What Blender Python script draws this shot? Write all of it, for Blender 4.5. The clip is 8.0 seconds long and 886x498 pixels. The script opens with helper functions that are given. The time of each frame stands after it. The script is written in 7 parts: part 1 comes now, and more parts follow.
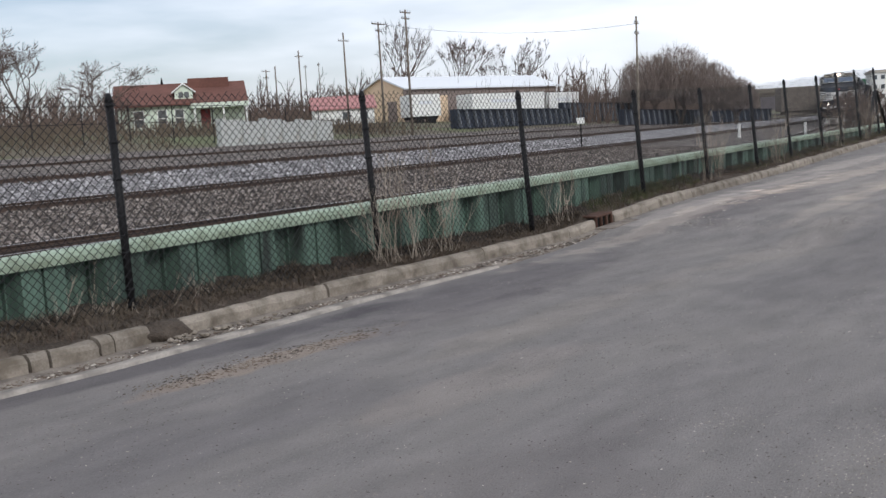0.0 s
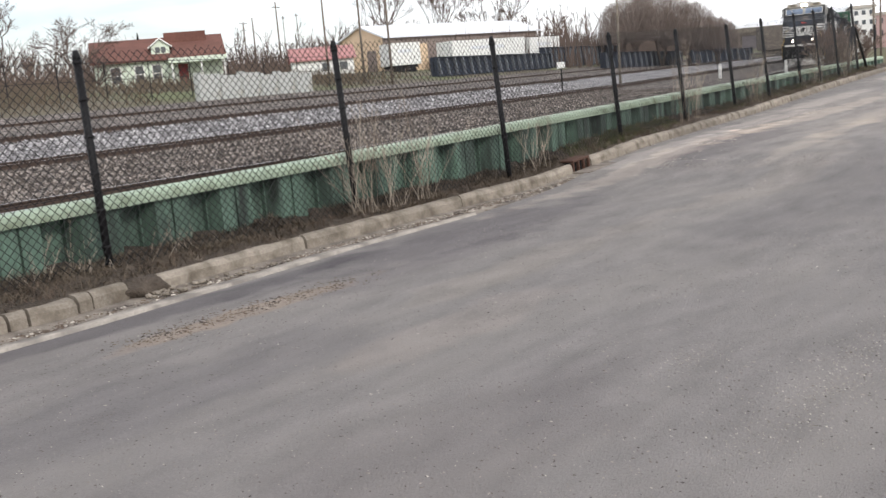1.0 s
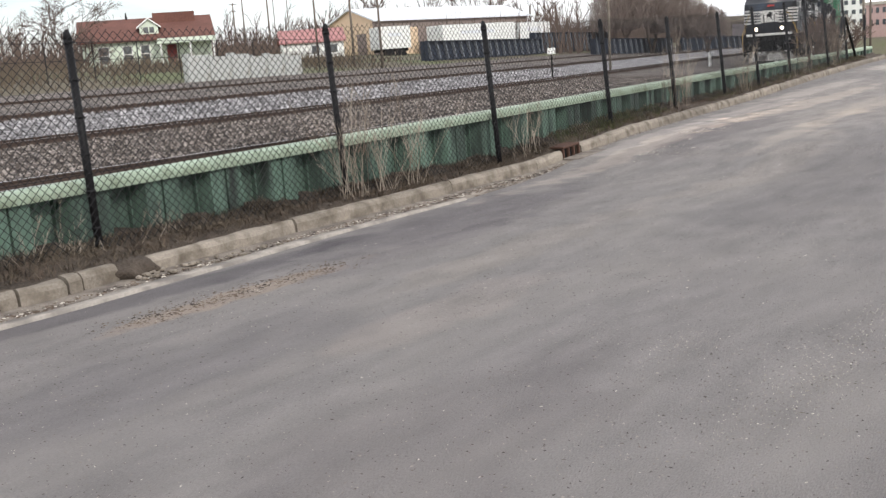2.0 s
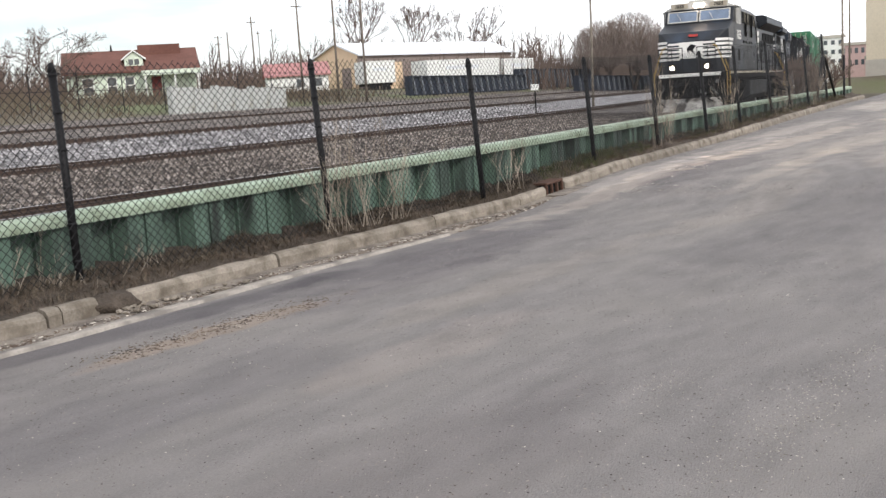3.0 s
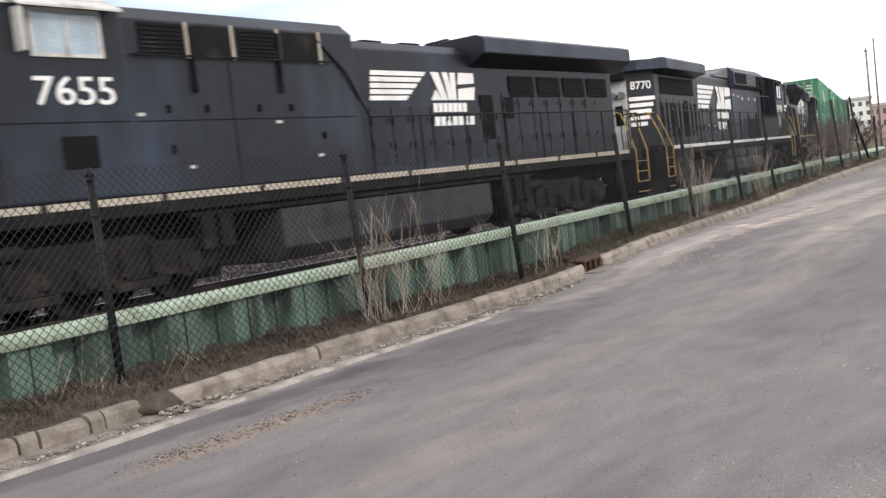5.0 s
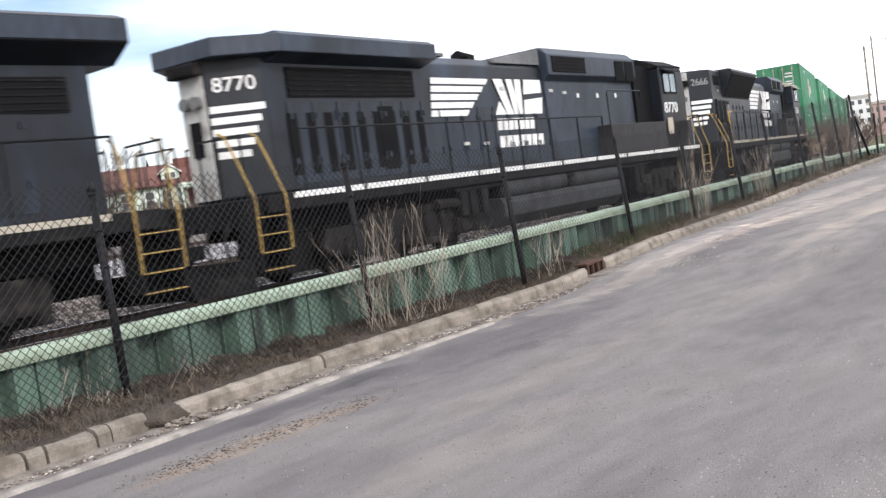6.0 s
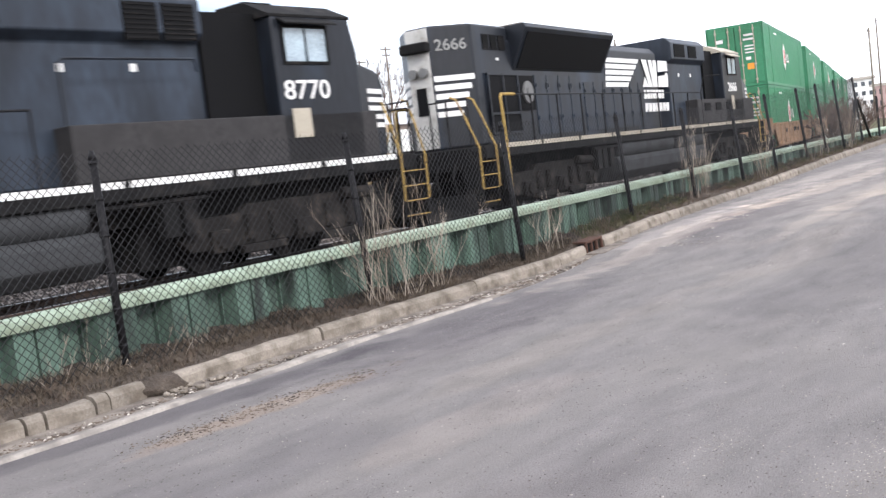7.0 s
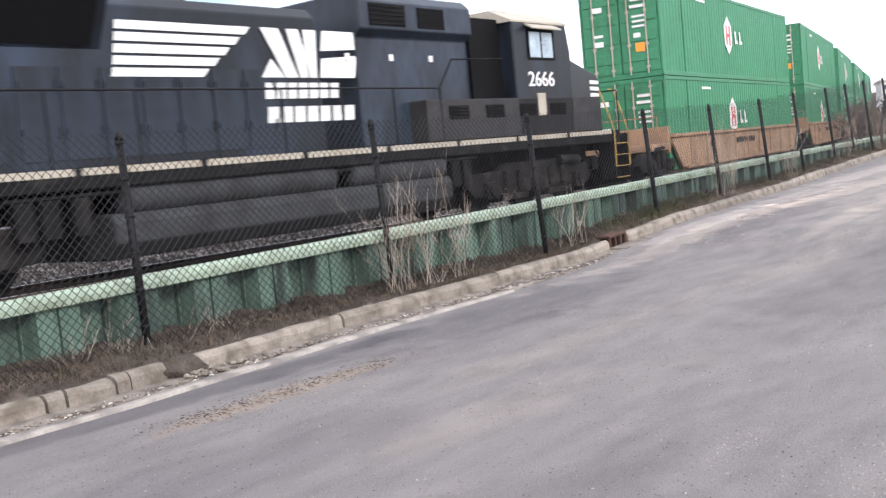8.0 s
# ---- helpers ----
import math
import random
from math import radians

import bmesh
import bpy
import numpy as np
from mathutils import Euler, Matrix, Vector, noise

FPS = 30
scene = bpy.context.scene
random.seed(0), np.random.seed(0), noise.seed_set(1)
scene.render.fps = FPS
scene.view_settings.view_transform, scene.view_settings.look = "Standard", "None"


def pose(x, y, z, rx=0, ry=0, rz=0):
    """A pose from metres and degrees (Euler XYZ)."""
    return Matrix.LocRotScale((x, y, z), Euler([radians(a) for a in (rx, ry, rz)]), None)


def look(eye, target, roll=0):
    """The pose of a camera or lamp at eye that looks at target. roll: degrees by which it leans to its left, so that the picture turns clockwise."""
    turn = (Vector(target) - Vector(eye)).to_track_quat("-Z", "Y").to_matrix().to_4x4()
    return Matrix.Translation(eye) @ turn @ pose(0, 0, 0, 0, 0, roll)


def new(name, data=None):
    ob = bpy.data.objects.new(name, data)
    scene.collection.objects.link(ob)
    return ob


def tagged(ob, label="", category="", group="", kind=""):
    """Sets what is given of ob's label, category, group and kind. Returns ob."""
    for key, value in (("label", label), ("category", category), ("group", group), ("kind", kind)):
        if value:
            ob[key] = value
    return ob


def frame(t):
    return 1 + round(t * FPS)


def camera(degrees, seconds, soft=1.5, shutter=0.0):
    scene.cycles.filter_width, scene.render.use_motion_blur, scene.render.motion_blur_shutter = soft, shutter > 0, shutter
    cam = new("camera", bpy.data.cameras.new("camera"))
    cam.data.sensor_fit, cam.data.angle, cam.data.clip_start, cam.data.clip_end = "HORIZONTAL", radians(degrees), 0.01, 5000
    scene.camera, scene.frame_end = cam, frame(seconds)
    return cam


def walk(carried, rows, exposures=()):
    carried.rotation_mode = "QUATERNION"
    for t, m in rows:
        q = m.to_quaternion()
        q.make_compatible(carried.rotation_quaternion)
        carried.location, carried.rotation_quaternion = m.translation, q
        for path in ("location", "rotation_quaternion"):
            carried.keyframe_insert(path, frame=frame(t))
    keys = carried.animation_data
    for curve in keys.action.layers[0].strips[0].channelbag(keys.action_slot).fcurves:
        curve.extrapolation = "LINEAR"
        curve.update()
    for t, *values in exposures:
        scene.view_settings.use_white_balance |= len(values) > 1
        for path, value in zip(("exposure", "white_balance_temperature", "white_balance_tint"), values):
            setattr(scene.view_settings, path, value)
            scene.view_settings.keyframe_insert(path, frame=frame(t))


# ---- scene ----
# ---------------------------------------------------------------- camera
cam = camera(46.5, 8.0, soft=1.4, shutter=0.18)
# seconds, x, y, z offset from the standing point (0, 0, 1.6), yaw, pitch, roll
PATH = [
    (0.0, -0.015, 0.05, -0.02, -51.81, -6.36, 3.44), (0.5, 0.018, 0.04, -0.018, -50.17, -7.76, 3.84),
    (1.0, -0.005, -0.066, -0.03, -52.81, -9.26, 5.0), (1.2, -0.009, -0.09, -0.025, -53.72, -9.97, 5.16),
    (2.3, -0.043, -0.042, -0.019, -52.94, -9.74, 3.28), (2.5, -0.025, -0.032, -0.009, -52.99, -8.75, 2.36),
    (3.0, -0.024, -0.047, -0.004, -54.25, -8.34, 3.65), (3.5, -0.02, -0.047, 0.006, -54.79, -7.5, 5.72),
    (4.0, 0.009, 0.004, 0.017, -54.25, -5.78, 5.39), (4.5, 0.043, 0.054, 0.024, -53.08, -4.44, 5.72),
    (6.0, 0.03, 0.031, 0.002, -52.49, -3.21, 8.03), (6.5, 0.02, 0.023, 0.011, -52.82, -4.02, 7.97),
    (7.0, 0.003, 0.014, 0.015, -52.48, -4.64, 6.92), (7.5, 0.008, 0.053, 0.022, -51.99, -5.03, 5.09),
    (8.0, 0.018, 0.066, -0.008, -51.21, -4.95, 5.43)]
walk(cam, [(t, pose(x, y, 1.6 + z, 90 + p, r, w)) for t, x, y, z, w, p, r in PATH],
     exposures=[(0.0, -0.52, 6050, 11), (0.5, -0.2, 6300, 11), (1.0, -0.04, 6400, 11), (3.0, 0.0, 6400, 11), (4.5, -0.02, 6480, 13), (6.0, 0.28, 6200, 13), (8.0, 0.47, 6100, 15)])

# ---------------------------------------------------------------- world and sun
SUN_EL, SUN_AZ = radians(32), radians(200)      # azimuth from +y, clockwise
world = bpy.data.worlds.new("sky")
scene.world = world
world.use_nodes = True
wn, wl = world.node_tree.nodes, world.node_tree.links
wn.clear()
w_out, w_bg, w_sky = wn.new("ShaderNodeOutputWorld"), wn.new("ShaderNodeBackground"), wn.new("ShaderNodeTexSky")
w_sky.sky_type, w_sky.sun_disc, w_sky.sun_elevation, w_sky.sun_rotation = "NISHITA", False, SUN_EL, SUN_AZ
w_sky.dust_density = 2.5
w_co, w_map, w_noise, w_ramp, w_mix = (wn.new("ShaderNodeTexCoord"), wn.new("ShaderNodeMapping"), wn.new("ShaderNodeTexNoise"),
                                       wn.new("ShaderNodeValToRGB"), wn.new("ShaderNodeMix"))
w_map.inputs["Scale"].default_value = (1.0, 1.0, 5.0)
w_map.inputs["Location"].default_value = (0.4, 0.1, 0.25)
w_noise.inputs["Scale"].default_value, w_noise.inputs["Detail"].default_value = 1.6, 6.0
w_ramp.color_ramp.elements[0].position, w_ramp.color_ramp.elements[1].position = 0.27, 0.54
w_mix.data_type = "RGBA"
w_mix.inputs["B"].default_value = (10.8, 10.9, 11.1, 1)
wl.new(w_co.outputs["Generated"], w_map.inputs["Vector"])
wl.new(w_map.outputs["Vector"], w_noise.inputs["Vector"])
wl.new(w_noise.outputs["Fac"], w_ramp.inputs["Fac"])
wl.new(w_ramp.outputs["Color"], w_mix.inputs["Factor"])
wl.new(w_sky.outputs["Color"], w_mix.inputs["A"])
wl.new(w_mix.outputs["Result"], w_bg.inputs["Color"])
wl.new(w_bg.outputs["Background"], w_out.inputs["Surface"])
w_bg.inputs["Strength"].default_value = 0.15

sun = new("sun", bpy.data.lights.new("sun", "SUN"))
sun.data.energy, sun.data.angle, sun.data.color = 2.0, radians(12), (1.0, 0.95, 0.88)
SUN_DIR = Vector((math.sin(SUN_AZ) * math.cos(SUN_EL), math.cos(SUN_AZ) * math.cos(SUN_EL), math.sin(SUN_EL)))
sun.matrix_world = look(SUN_DIR * 50, (0, 0, 0))


# ---------------------------------------------------------------- materials
def material(name, color, rough=0.8, metal=0.0, vary=0.25, scale=3.0, fine=40.0, bump=0.15, dist=0.01, stain=None, stain_at=(0.5, 0.7),
             stain_scale=1.5, stretch=(1, 1, 1), island=0.0, coords="Object", spec=0.4, tight=0.4):
    """A surface with variation at two scales, stains of another colour and a fine relief."""
    m = bpy.data.materials.new(name)
    m.use_nodes = True
    n, l = m.node_tree.nodes, m.node_tree.links
    b = n["Principled BSDF"]
    b.inputs["Roughness"].default_value, b.inputs["Metallic"].default_value = rough, metal
    b.inputs["Specular IOR Level"].default_value = spec
    co, mp = n.new("ShaderNodeTexCoord"), n.new("ShaderNodeMapping")
    mp.inputs["Scale"].default_value = stretch
    l.new(co.outputs[coords], mp.inputs["Vector"])
    big, small = n.new("ShaderNodeTexNoise"), n.new("ShaderNodeTexNoise")
    for t, s, d in ((big, scale, 5), (small, fine, 3)):
        t.inputs["Scale"].default_value, t.inputs["Detail"].default_value = s, d
        l.new(mp.outputs["Vector"], t.inputs["Vector"])
    add = n.new("ShaderNodeMath")
    add.operation = "ADD"
    l.new(big.outputs["Fac"], add.inputs[0])
    l.new(small.outputs["Fac"], add.inputs[1])
    src = add.outputs[0]
    if island:
        info, k = n.new("ShaderNodeObjectInfo"), n.new("ShaderNodeMath")
        k.operation = "MULTIPLY_ADD"
        k.inputs[1].default_value, k.inputs[2].default_value = island, -island / 2
        l.new(info.outputs["Random"], k.inputs[0])
        a2 = n.new("ShaderNodeMath")
        l.new(src, a2.inputs[0])
        l.new(k.outputs[0], a2.inputs[1])
        src = a2.outputs[0]
    r = n.new("ShaderNodeMapRange")
    r.inputs["From Min"].default_value, r.inputs["From Max"].default_value = 1 - tight, 1 + tight
    r.clamp = False
    r.inputs["To Min"].default_value, r.inputs["To Max"].default_value = 1 - vary, 1 + vary
    l.new(src, r.inputs["Value"])
    mul = n.new("ShaderNodeMix")
    mul.data_type, mul.blend_type = "RGBA", "MULTIPLY"
    mul.inputs["Factor"].default_value = 1.0
    mul.inputs["A"].default_value = (*color, 1)
    l.new(r.outputs["Result"], mul.inputs["B"])
    col = mul.outputs["Result"]
    if stain:
        t, rp, mx = n.new("ShaderNodeTexNoise"), n.new("ShaderNodeValToRGB"), n.new("ShaderNodeMix")
        t.inputs["Scale"].default_value, t.inputs["Detail"].default_value = stain_scale, 8
        l.new(mp.outputs["Vector"], t.inputs["Vector"])
        rp.color_ramp.elements[0].position, rp.color_ramp.elements[1].position = stain_at
        l.new(t.outputs["Fac"], rp.inputs["Fac"])
        mx.data_type = "RGBA"
        mx.inputs["B"].default_value = (*stain, 1)
        l.new(rp.outputs["Color"], mx.inputs["Factor"])
        l.new(col, mx.inputs["A"])
        col = mx.outputs["Result"]
    l.new(col, b.inputs["Base Color"])
    if bump:
        bp = n.new("ShaderNodeBump")
        bp.inputs["Strength"].default_value, bp.inputs["Distance"].default_value = bump, dist
        l.new(small.outputs["Fac"], bp.inputs["Height"])
        l.new(bp.outputs["Normal"], b.inputs["Normal"])
    return m


def glow(name, color, strength):
    m = bpy.data.materials.new(name)
    m.use_nodes = True
    b = m.node_tree.nodes["Principled BSDF"]
    b.inputs["Base Color"].default_value = (*color, 1)
    b.inputs["Emission Color"].default_value, b.inputs["Emission Strength"].default_value = (*color, 1), strength
    return m


ASPHALT = material("worn_asphalt", (0.188, 0.173, 0.166), 0.92, vary=0.22, scale=2.8, fine=95, bump=1.0, dist=0.018, stain=(0.24, 0.22, 0.203),
                   stain_at=(0.44, 0.88), stain_scale=0.9, stretch=(0.55, 1.5, 1), tight=0.28)
LIP = material("pale_concrete_edge", (0.32, 0.288, 0.252), 0.9, vary=0.3, scale=4, fine=40, bump=0.5, stain=(0.17, 0.152, 0.136), stain_at=(0.46, 0.62), stain_scale=3.2)
CONCRETE = material("old_concrete", (0.225, 0.195, 0.16), 0.9, vary=0.35, scale=3, fine=45, bump=0.6, dist=0.01, stain=(0.11, 0.09, 0.068), stain_at=(0.45, 0.68), stain_scale=5, island=0.4)
GUTTER = material("dusty_concrete", (0.215, 0.185, 0.155), 0.93, vary=0.35, scale=2, fine=40, bump=0.6, stain=(0.12, 0.10, 0.085), stain_at=(0.42, 0.6), stain_scale=5)
PALECON = material("pale_concrete", (0.43, 0.44, 0.42), 0.9, vary=0.15, scale=1, bump=0.1, stain=(0.30, 0.28, 0.24), stain_at=(0.5, 0.8), stain_scale=1.2)
DIRT = material("dry_earth", (0.062, 0.048, 0.037), 0.97, vary=0.5, scale=2.5, fine=45, bump=0.9, dist=0.03, stain=(0.125, 0.10, 0.078), stain_at=(0.52, 0.68), stain_scale=6)
YARD = material("winter_grass_and_earth", (0.105, 0.088, 0.060), 0.97, vary=0.35, scale=0.3, fine=6, bump=0.6, dist=0.05, stain=(0.095, 0.105, 0.045), stain_at=(0.45, 0.62), stain_scale=0.15)


def gravel(name, color, light, scale, island=False):
    """Broken stone: every stone its own shade, dark gaps between."""
    m = bpy.data.materials.new(name)
    m.use_nodes = True
    n, l = m.node_tree.nodes, m.node_tree.links
    b = n["Principled BSDF"]
    b.inputs["Roughness"].default_value = 0.95
    co, vo, ra, br, mx, bp = (n.new("ShaderNodeTexCoord"), n.new("ShaderNodeTexVoronoi"), n.new("ShaderNodeValToRGB"), n.new("ShaderNodeTexNoise"), n.new("ShaderNodeMix"), n.new("ShaderNodeBump"))
    vo.inputs["Scale"].default_value = scale
    l.new(co.outputs["Object"], vo.inputs["Vector"])
    l.new(co.outputs["Object"], br.inputs["Vector"])
    br.inputs["Scale"].default_value = 0.7
    sep = n.new("ShaderNodeSeparateColor")
    l.new(vo.outputs["Color"], sep.inputs["Color"])
    src = sep.outputs["Red"]
    if island:
        geo = n.new("ShaderNodeNewGeometry")
        src = geo.outputs["Random Per Island"]
    l.new(src, ra.inputs["Fac"])
    e = ra.color_ramp.elements
    e[0].position, e[0].color = 0.05, (*[c * 0.35 for c in color], 1)
    e[1].position, e[1].color = 0.97, (*light, 1)
    k = ra.color_ramp.elements.new(0.6)
    k.color = (*color, 1)
    mx.data_type, mx.blend_type = "RGBA", "MULTIPLY"
    mx.inputs["Factor"].default_value = 0.6
    mr = n.new("ShaderNodeMapRange")
    mr.inputs["From Min"].default_value, mr.inputs["From Max"].default_value = 0.3, 0.7
    mr.inputs["To Min"].default_value, mr.inputs["To Max"].default_value = 0.65, 1.35
    l.new(br.outputs["Fac"], mr.inputs["Value"])
    l.new(ra.outputs["Color"], mx.inputs["A"])
    l.new(mr.outputs["Result"], mx.inputs["B"])
    l.new(mx.outputs["Result"], b.inputs["Base Color"])
    bp.inputs["Strength"].default_value, bp.inputs["Distance"].default_value = 1.0, 0.06
    bp.invert = True
    l.new(vo.outputs["Distance"], bp.inputs["Height"])
    l.new(bp.outputs["Normal"], b.inputs["Normal"])
    return m


BALLAST = gravel("brown_ballast", (0.095, 0.076, 0.065), (0.27, 0.235, 0.21), 9.0)
BALLAST_L = gravel("grey_ballast", (0.205, 0.195, 0.198), (0.44, 0.425, 0.425), 7.0)
STONE = gravel("brown_stones", (0.095, 0.077, 0.066), (0.33, 0.29, 0.26), 9.0, True)
STONE_L = gravel("grey_stones", (0.205, 0.195, 0.198), (0.48, 0.465, 0.465), 7.0, True)
GRIT = gravel("pale_grit", (0.30, 0.265, 0.225), (0.60, 0.55, 0.48), 9.0, True)
RAIL = material("rusty_rail", (0.07, 0.048, 0.038), 0.7, metal=0.3, vary=0.3, bump=0.2)
RAIL_TOP = material("polished_rail_head", (0.45, 0.44, 0.43), 0.3, metal=0.9, vary=0.1, bump=0)
TIE = material("creosoted_timber", (0.06, 0.047, 0.04), 0.9, vary=0.4, stretch=(1, 8, 1), bump=0.4)
PILE = material("green_painted_steel", (0.088, 0.142, 0.108), 0.6, vary=0.45, scale=2, fine=25, bump=0.3, stain=(0.024, 0.033, 0.027), stain_at=(0.46, 0.66), stain_scale=2.4, stretch=(1.6, 1.6, 0.3), island=0.85)
CAP = material("pale_green_cap", (0.34, 0.42, 0.315), 0.6, vary=0.2, scale=2, fine=30, bump=0.15, stain=(0.17, 0.20, 0.13), stain_at=(0.5, 0.72), stain_scale=4)
BLACK = material("black_coated_steel", (0.007, 0.0065, 0.0075), 0.55, vary=0.3, bump=0.05, spec=0.22)
WIRE = material("dark_coated_wire", (0.014, 0.014, 0.015), 0.55, vary=0.3, bump=0, spec=0.2)
BRUSH = material("dry_brush", (0.115, 0.090, 0.064), 0.95, vary=0.4, scale=0.6, bump=0)
STRAW = material("dry_stems", (0.34, 0.29, 0.235), 0.9, vary=0.4, scale=5, bump=0, stain=(0.17, 0.13, 0.098), stain_at=(0.45, 0.60), stain_scale=2.0)
LITTER = material("dead_leaves", (0.105, 0.075, 0.055), 0.95, vary=0.6, scale=8, bump=0, stain=(0.035, 0.026, 0.021), stain_at=(0.5, 0.6), stain_scale=5)
GRASS = material("green_grass", (0.080, 0.088, 0.036), 0.9, vary=0.45, scale=6, bump=0, stain=(0.12, 0.095, 0.06), stain_at=(0.48, 0.6), stain_scale=4)
RUST = material("rusty_iron", (0.085, 0.045, 0.032), 0.85, metal=0.2, vary=0.4, bump=0.4)
DARK = material("void_shade_and_mark_black", (0.008, 0.008, 0.008), 0.9, vary=0.1, bump=0)
# Bluish patches put faded paint and the sky's sheen into the colour
LOCO = material("black_locomotive_paint", (0.0086, 0.0104, 0.0142), 0.42, vary=0.45, scale=0.8, fine=8, bump=0.06, stain=(0.028, 0.041, 0.064), stain_at=(0.51, 0.76), stain_scale=0.7, stretch=(1.0, 1, 0.35), spec=0.33)
LOCO_F = material("sun_faded_black_paint", (0.026, 0.035, 0.050), 0.45, vary=0.5, scale=0.7, fine=7, bump=0.06, stain=(0.008, 0.010, 0.014), stain_at=(0.46, 0.70), stain_scale=0.8, stretch=(1.0, 1, 0.4), spec=0.33)
UNDER = material("grimy_underframe", (0.0095, 0.0092, 0.0092), 0.85, vary=0.5, scale=2, fine=20, bump=0.4, stain=(0.034, 0.030, 0.027), stain_at=(0.54, 0.76), stain_scale=2.4, spec=0.15)
WHITE = material("white_paint", (0.72, 0.71, 0.68), 0.55, vary=0.1, scale=2, bump=0.03, stain=(0.45, 0.43, 0.40), stain_at=(0.55, 0.85))
DIRTYW = material("dirty_white_paint", (0.50, 0.49, 0.46), 0.6, vary=0.25, bump=0.05, stain=(0.22, 0.20, 0.17), stain_at=(0.5, 0.72), stain_scale=3)
CREAM = material("dirty_cream_paint", (0.38, 0.34, 0.27), 0.6, vary=0.15, bump=0.03, stain=(0.3, 0.25, 0.18), stain_at=(0.5, 0.8))
WORNSTEEL = material("dull_grey_steel", (0.16, 0.16, 0.155), 0.55, 0.3, vary=0.3, scale=6, bump=0.1)
PLOW = material("scuffed_plow_paint", (0.34, 0.33, 0.31), 0.7, vary=0.4, scale=3, fine=14, bump=0.1, stain=(0.06, 0.052, 0.045), stain_at=(0.42, 0.62), stain_scale=2.6)
FADED = material("faded_grey_paint", (0.15, 0.15, 0.15), 0.7, vary=0.3, scale=1.2, fine=10, bump=0.05, stain=(0.06, 0.062, 0.066), stain_at=(0.45, 0.75), stain_scale=1.0)
TANK = material("dusty_grey_tank", (0.044, 0.046, 0.048), 0.75, vary=0.35, scale=1.5, fine=14, bump=0.1, stain=(0.016, 0.015, 0.015), stain_at=(0.45, 0.7), spec=0.2)
TRUCK = material("brown_grey_truck_casting", (0.017, 0.0155, 0.0145), 0.85, vary=0.5, scale=3, fine=18, bump=0.4, stain=(0.048, 0.041, 0.035), stain_at=(0.55, 0.76), stain_scale=3, spec=0.12)
BOXP = material("dusty_grey_brown_paint", (0.036, 0.034, 0.034), 0.7, vary=0.35, scale=1.5, fine=12, bump=0.1, stain=(0.018, 0.017, 0.017), stain_at=(0.48, 0.72), spec=0.25)
PALE_NO = material("faded_number_paint", (0.22, 0.22, 0.21), 0.6, vary=0.3, bump=0.03)
YELLOW = material("yellow_safety_paint", (0.37, 0.245, 0.065), 0.6, vary=0.3, bump=0.03, stain=(0.16, 0.10, 0.05), stain_at=(0.5, 0.7), stain_scale=3)
REDP = material("red_plate", (0.5, 0.06, 0.05), 0.5, vary=0.1, bump=0)
# Pale blue base holds the sky's reflection on the windshield
GLASS_D = material("cab_glass_sky_tone", (0.11, 0.15, 0.22), 0.06, vary=0.4, scale=1.6, bump=0, spec=1.0)
# Opaque pane; the sky seen through the cab is put into its colour
GLASS_S = material("side_glass_sky_tone", (0.26, 0.33, 0.37), 0.06, vary=0.5, scale=1.8, bump=0, spec=1.0)
# Near-black also puts the shade of hood openings and recesses into colour
GRILLE = material("dark_grille_and_opening_shade", (0.0045, 0.0045, 0.005), 0.75, vary=0.2, bump=0.2, spec=0.15)
GREEN = material("green_container_paint", (0.042, 0.195, 0.096), 0.5, vary=0.18, scale=0.8, fine=8, bump=0.05, stain=(0.03, 0.12, 0.055), stain_at=(0.55, 0.85), island=0.15)
WELL = material("tan_wellcar_paint", (0.31, 0.195, 0.118), 0.75, vary=0.3, scale=1.2, bump=0.1, stain=(0.15, 0.10, 0.07), stain_at=(0.50, 0.78), stretch=(1, 1, 0.4))
WOOD = material("weathered_pole_wood", (0.16, 0.13, 0.105), 0.9, vary=0.3, stretch=(6, 6, 0.6), bump=0.3)
BARK = material("grey_bark", (0.115, 0.095, 0.08), 0.95, vary=0.3, bump=0.3)
TWIG = material("winter_twigs", (0.12, 0.088, 0.072), 0.95, vary=0.35, scale=0.4, bump=0)
SIDING = material("pale_green_siding", (0.60, 0.67, 0.56), 0.7, vary=0.06, scale=1, bump=0.05)
WHITE_W = material("white_siding", (0.75, 0.75, 0.72), 0.7, vary=0.06, bump=0.05)
ROOF = material("brown_shingles", (0.125, 0.055, 0.042), 0.9, vary=0.25, scale=0.8, fine=6, bump=0.3)
ROOF_R = material("faded_red_metal_roof", (0.36, 0.17, 0.16), 0.6, vary=0.12, bump=0.05)
# Brightened tan holds the sunlight that falls on the gable
SHED_T = material("sunlit_tan_siding", (0.66, 0.50, 0.34), 0.6, vary=0.08, bump=0.05)
SHED_B = material("brown_metal_siding", (0.22, 0.175, 0.155), 0.6, vary=0.1, bump=0.05)
SHED_R = material("white_metal_roof", (0.66, 0.68, 0.71), 0.45, vary=0.06, bump=0.03)
GIRDER = material("dark_blue_steel", (0.018, 0.024, 0.038), 0.6, vary=0.35, bump=0.1)
GIRDER_L = material("light_edge_steel", (0.20, 0.215, 0.24), 0.6, vary=0.3, bump=0.1)
TANWALL = material("tan_block_wall", (0.60, 0.53, 0.41), 0.85, vary=0.1, scale=0.6, fine=12, bump=0.2)
GREYBASE = material("grey_block_base", (0.42, 0.39, 0.34), 0.85, vary=0.12, bump=0.2)
# Brick red paled to mix the haze of distance into the colour
BRICK = material("hazed_far_brick", (0.44, 0.31, 0.29), 0.85, vary=0.15, bump=0.1)
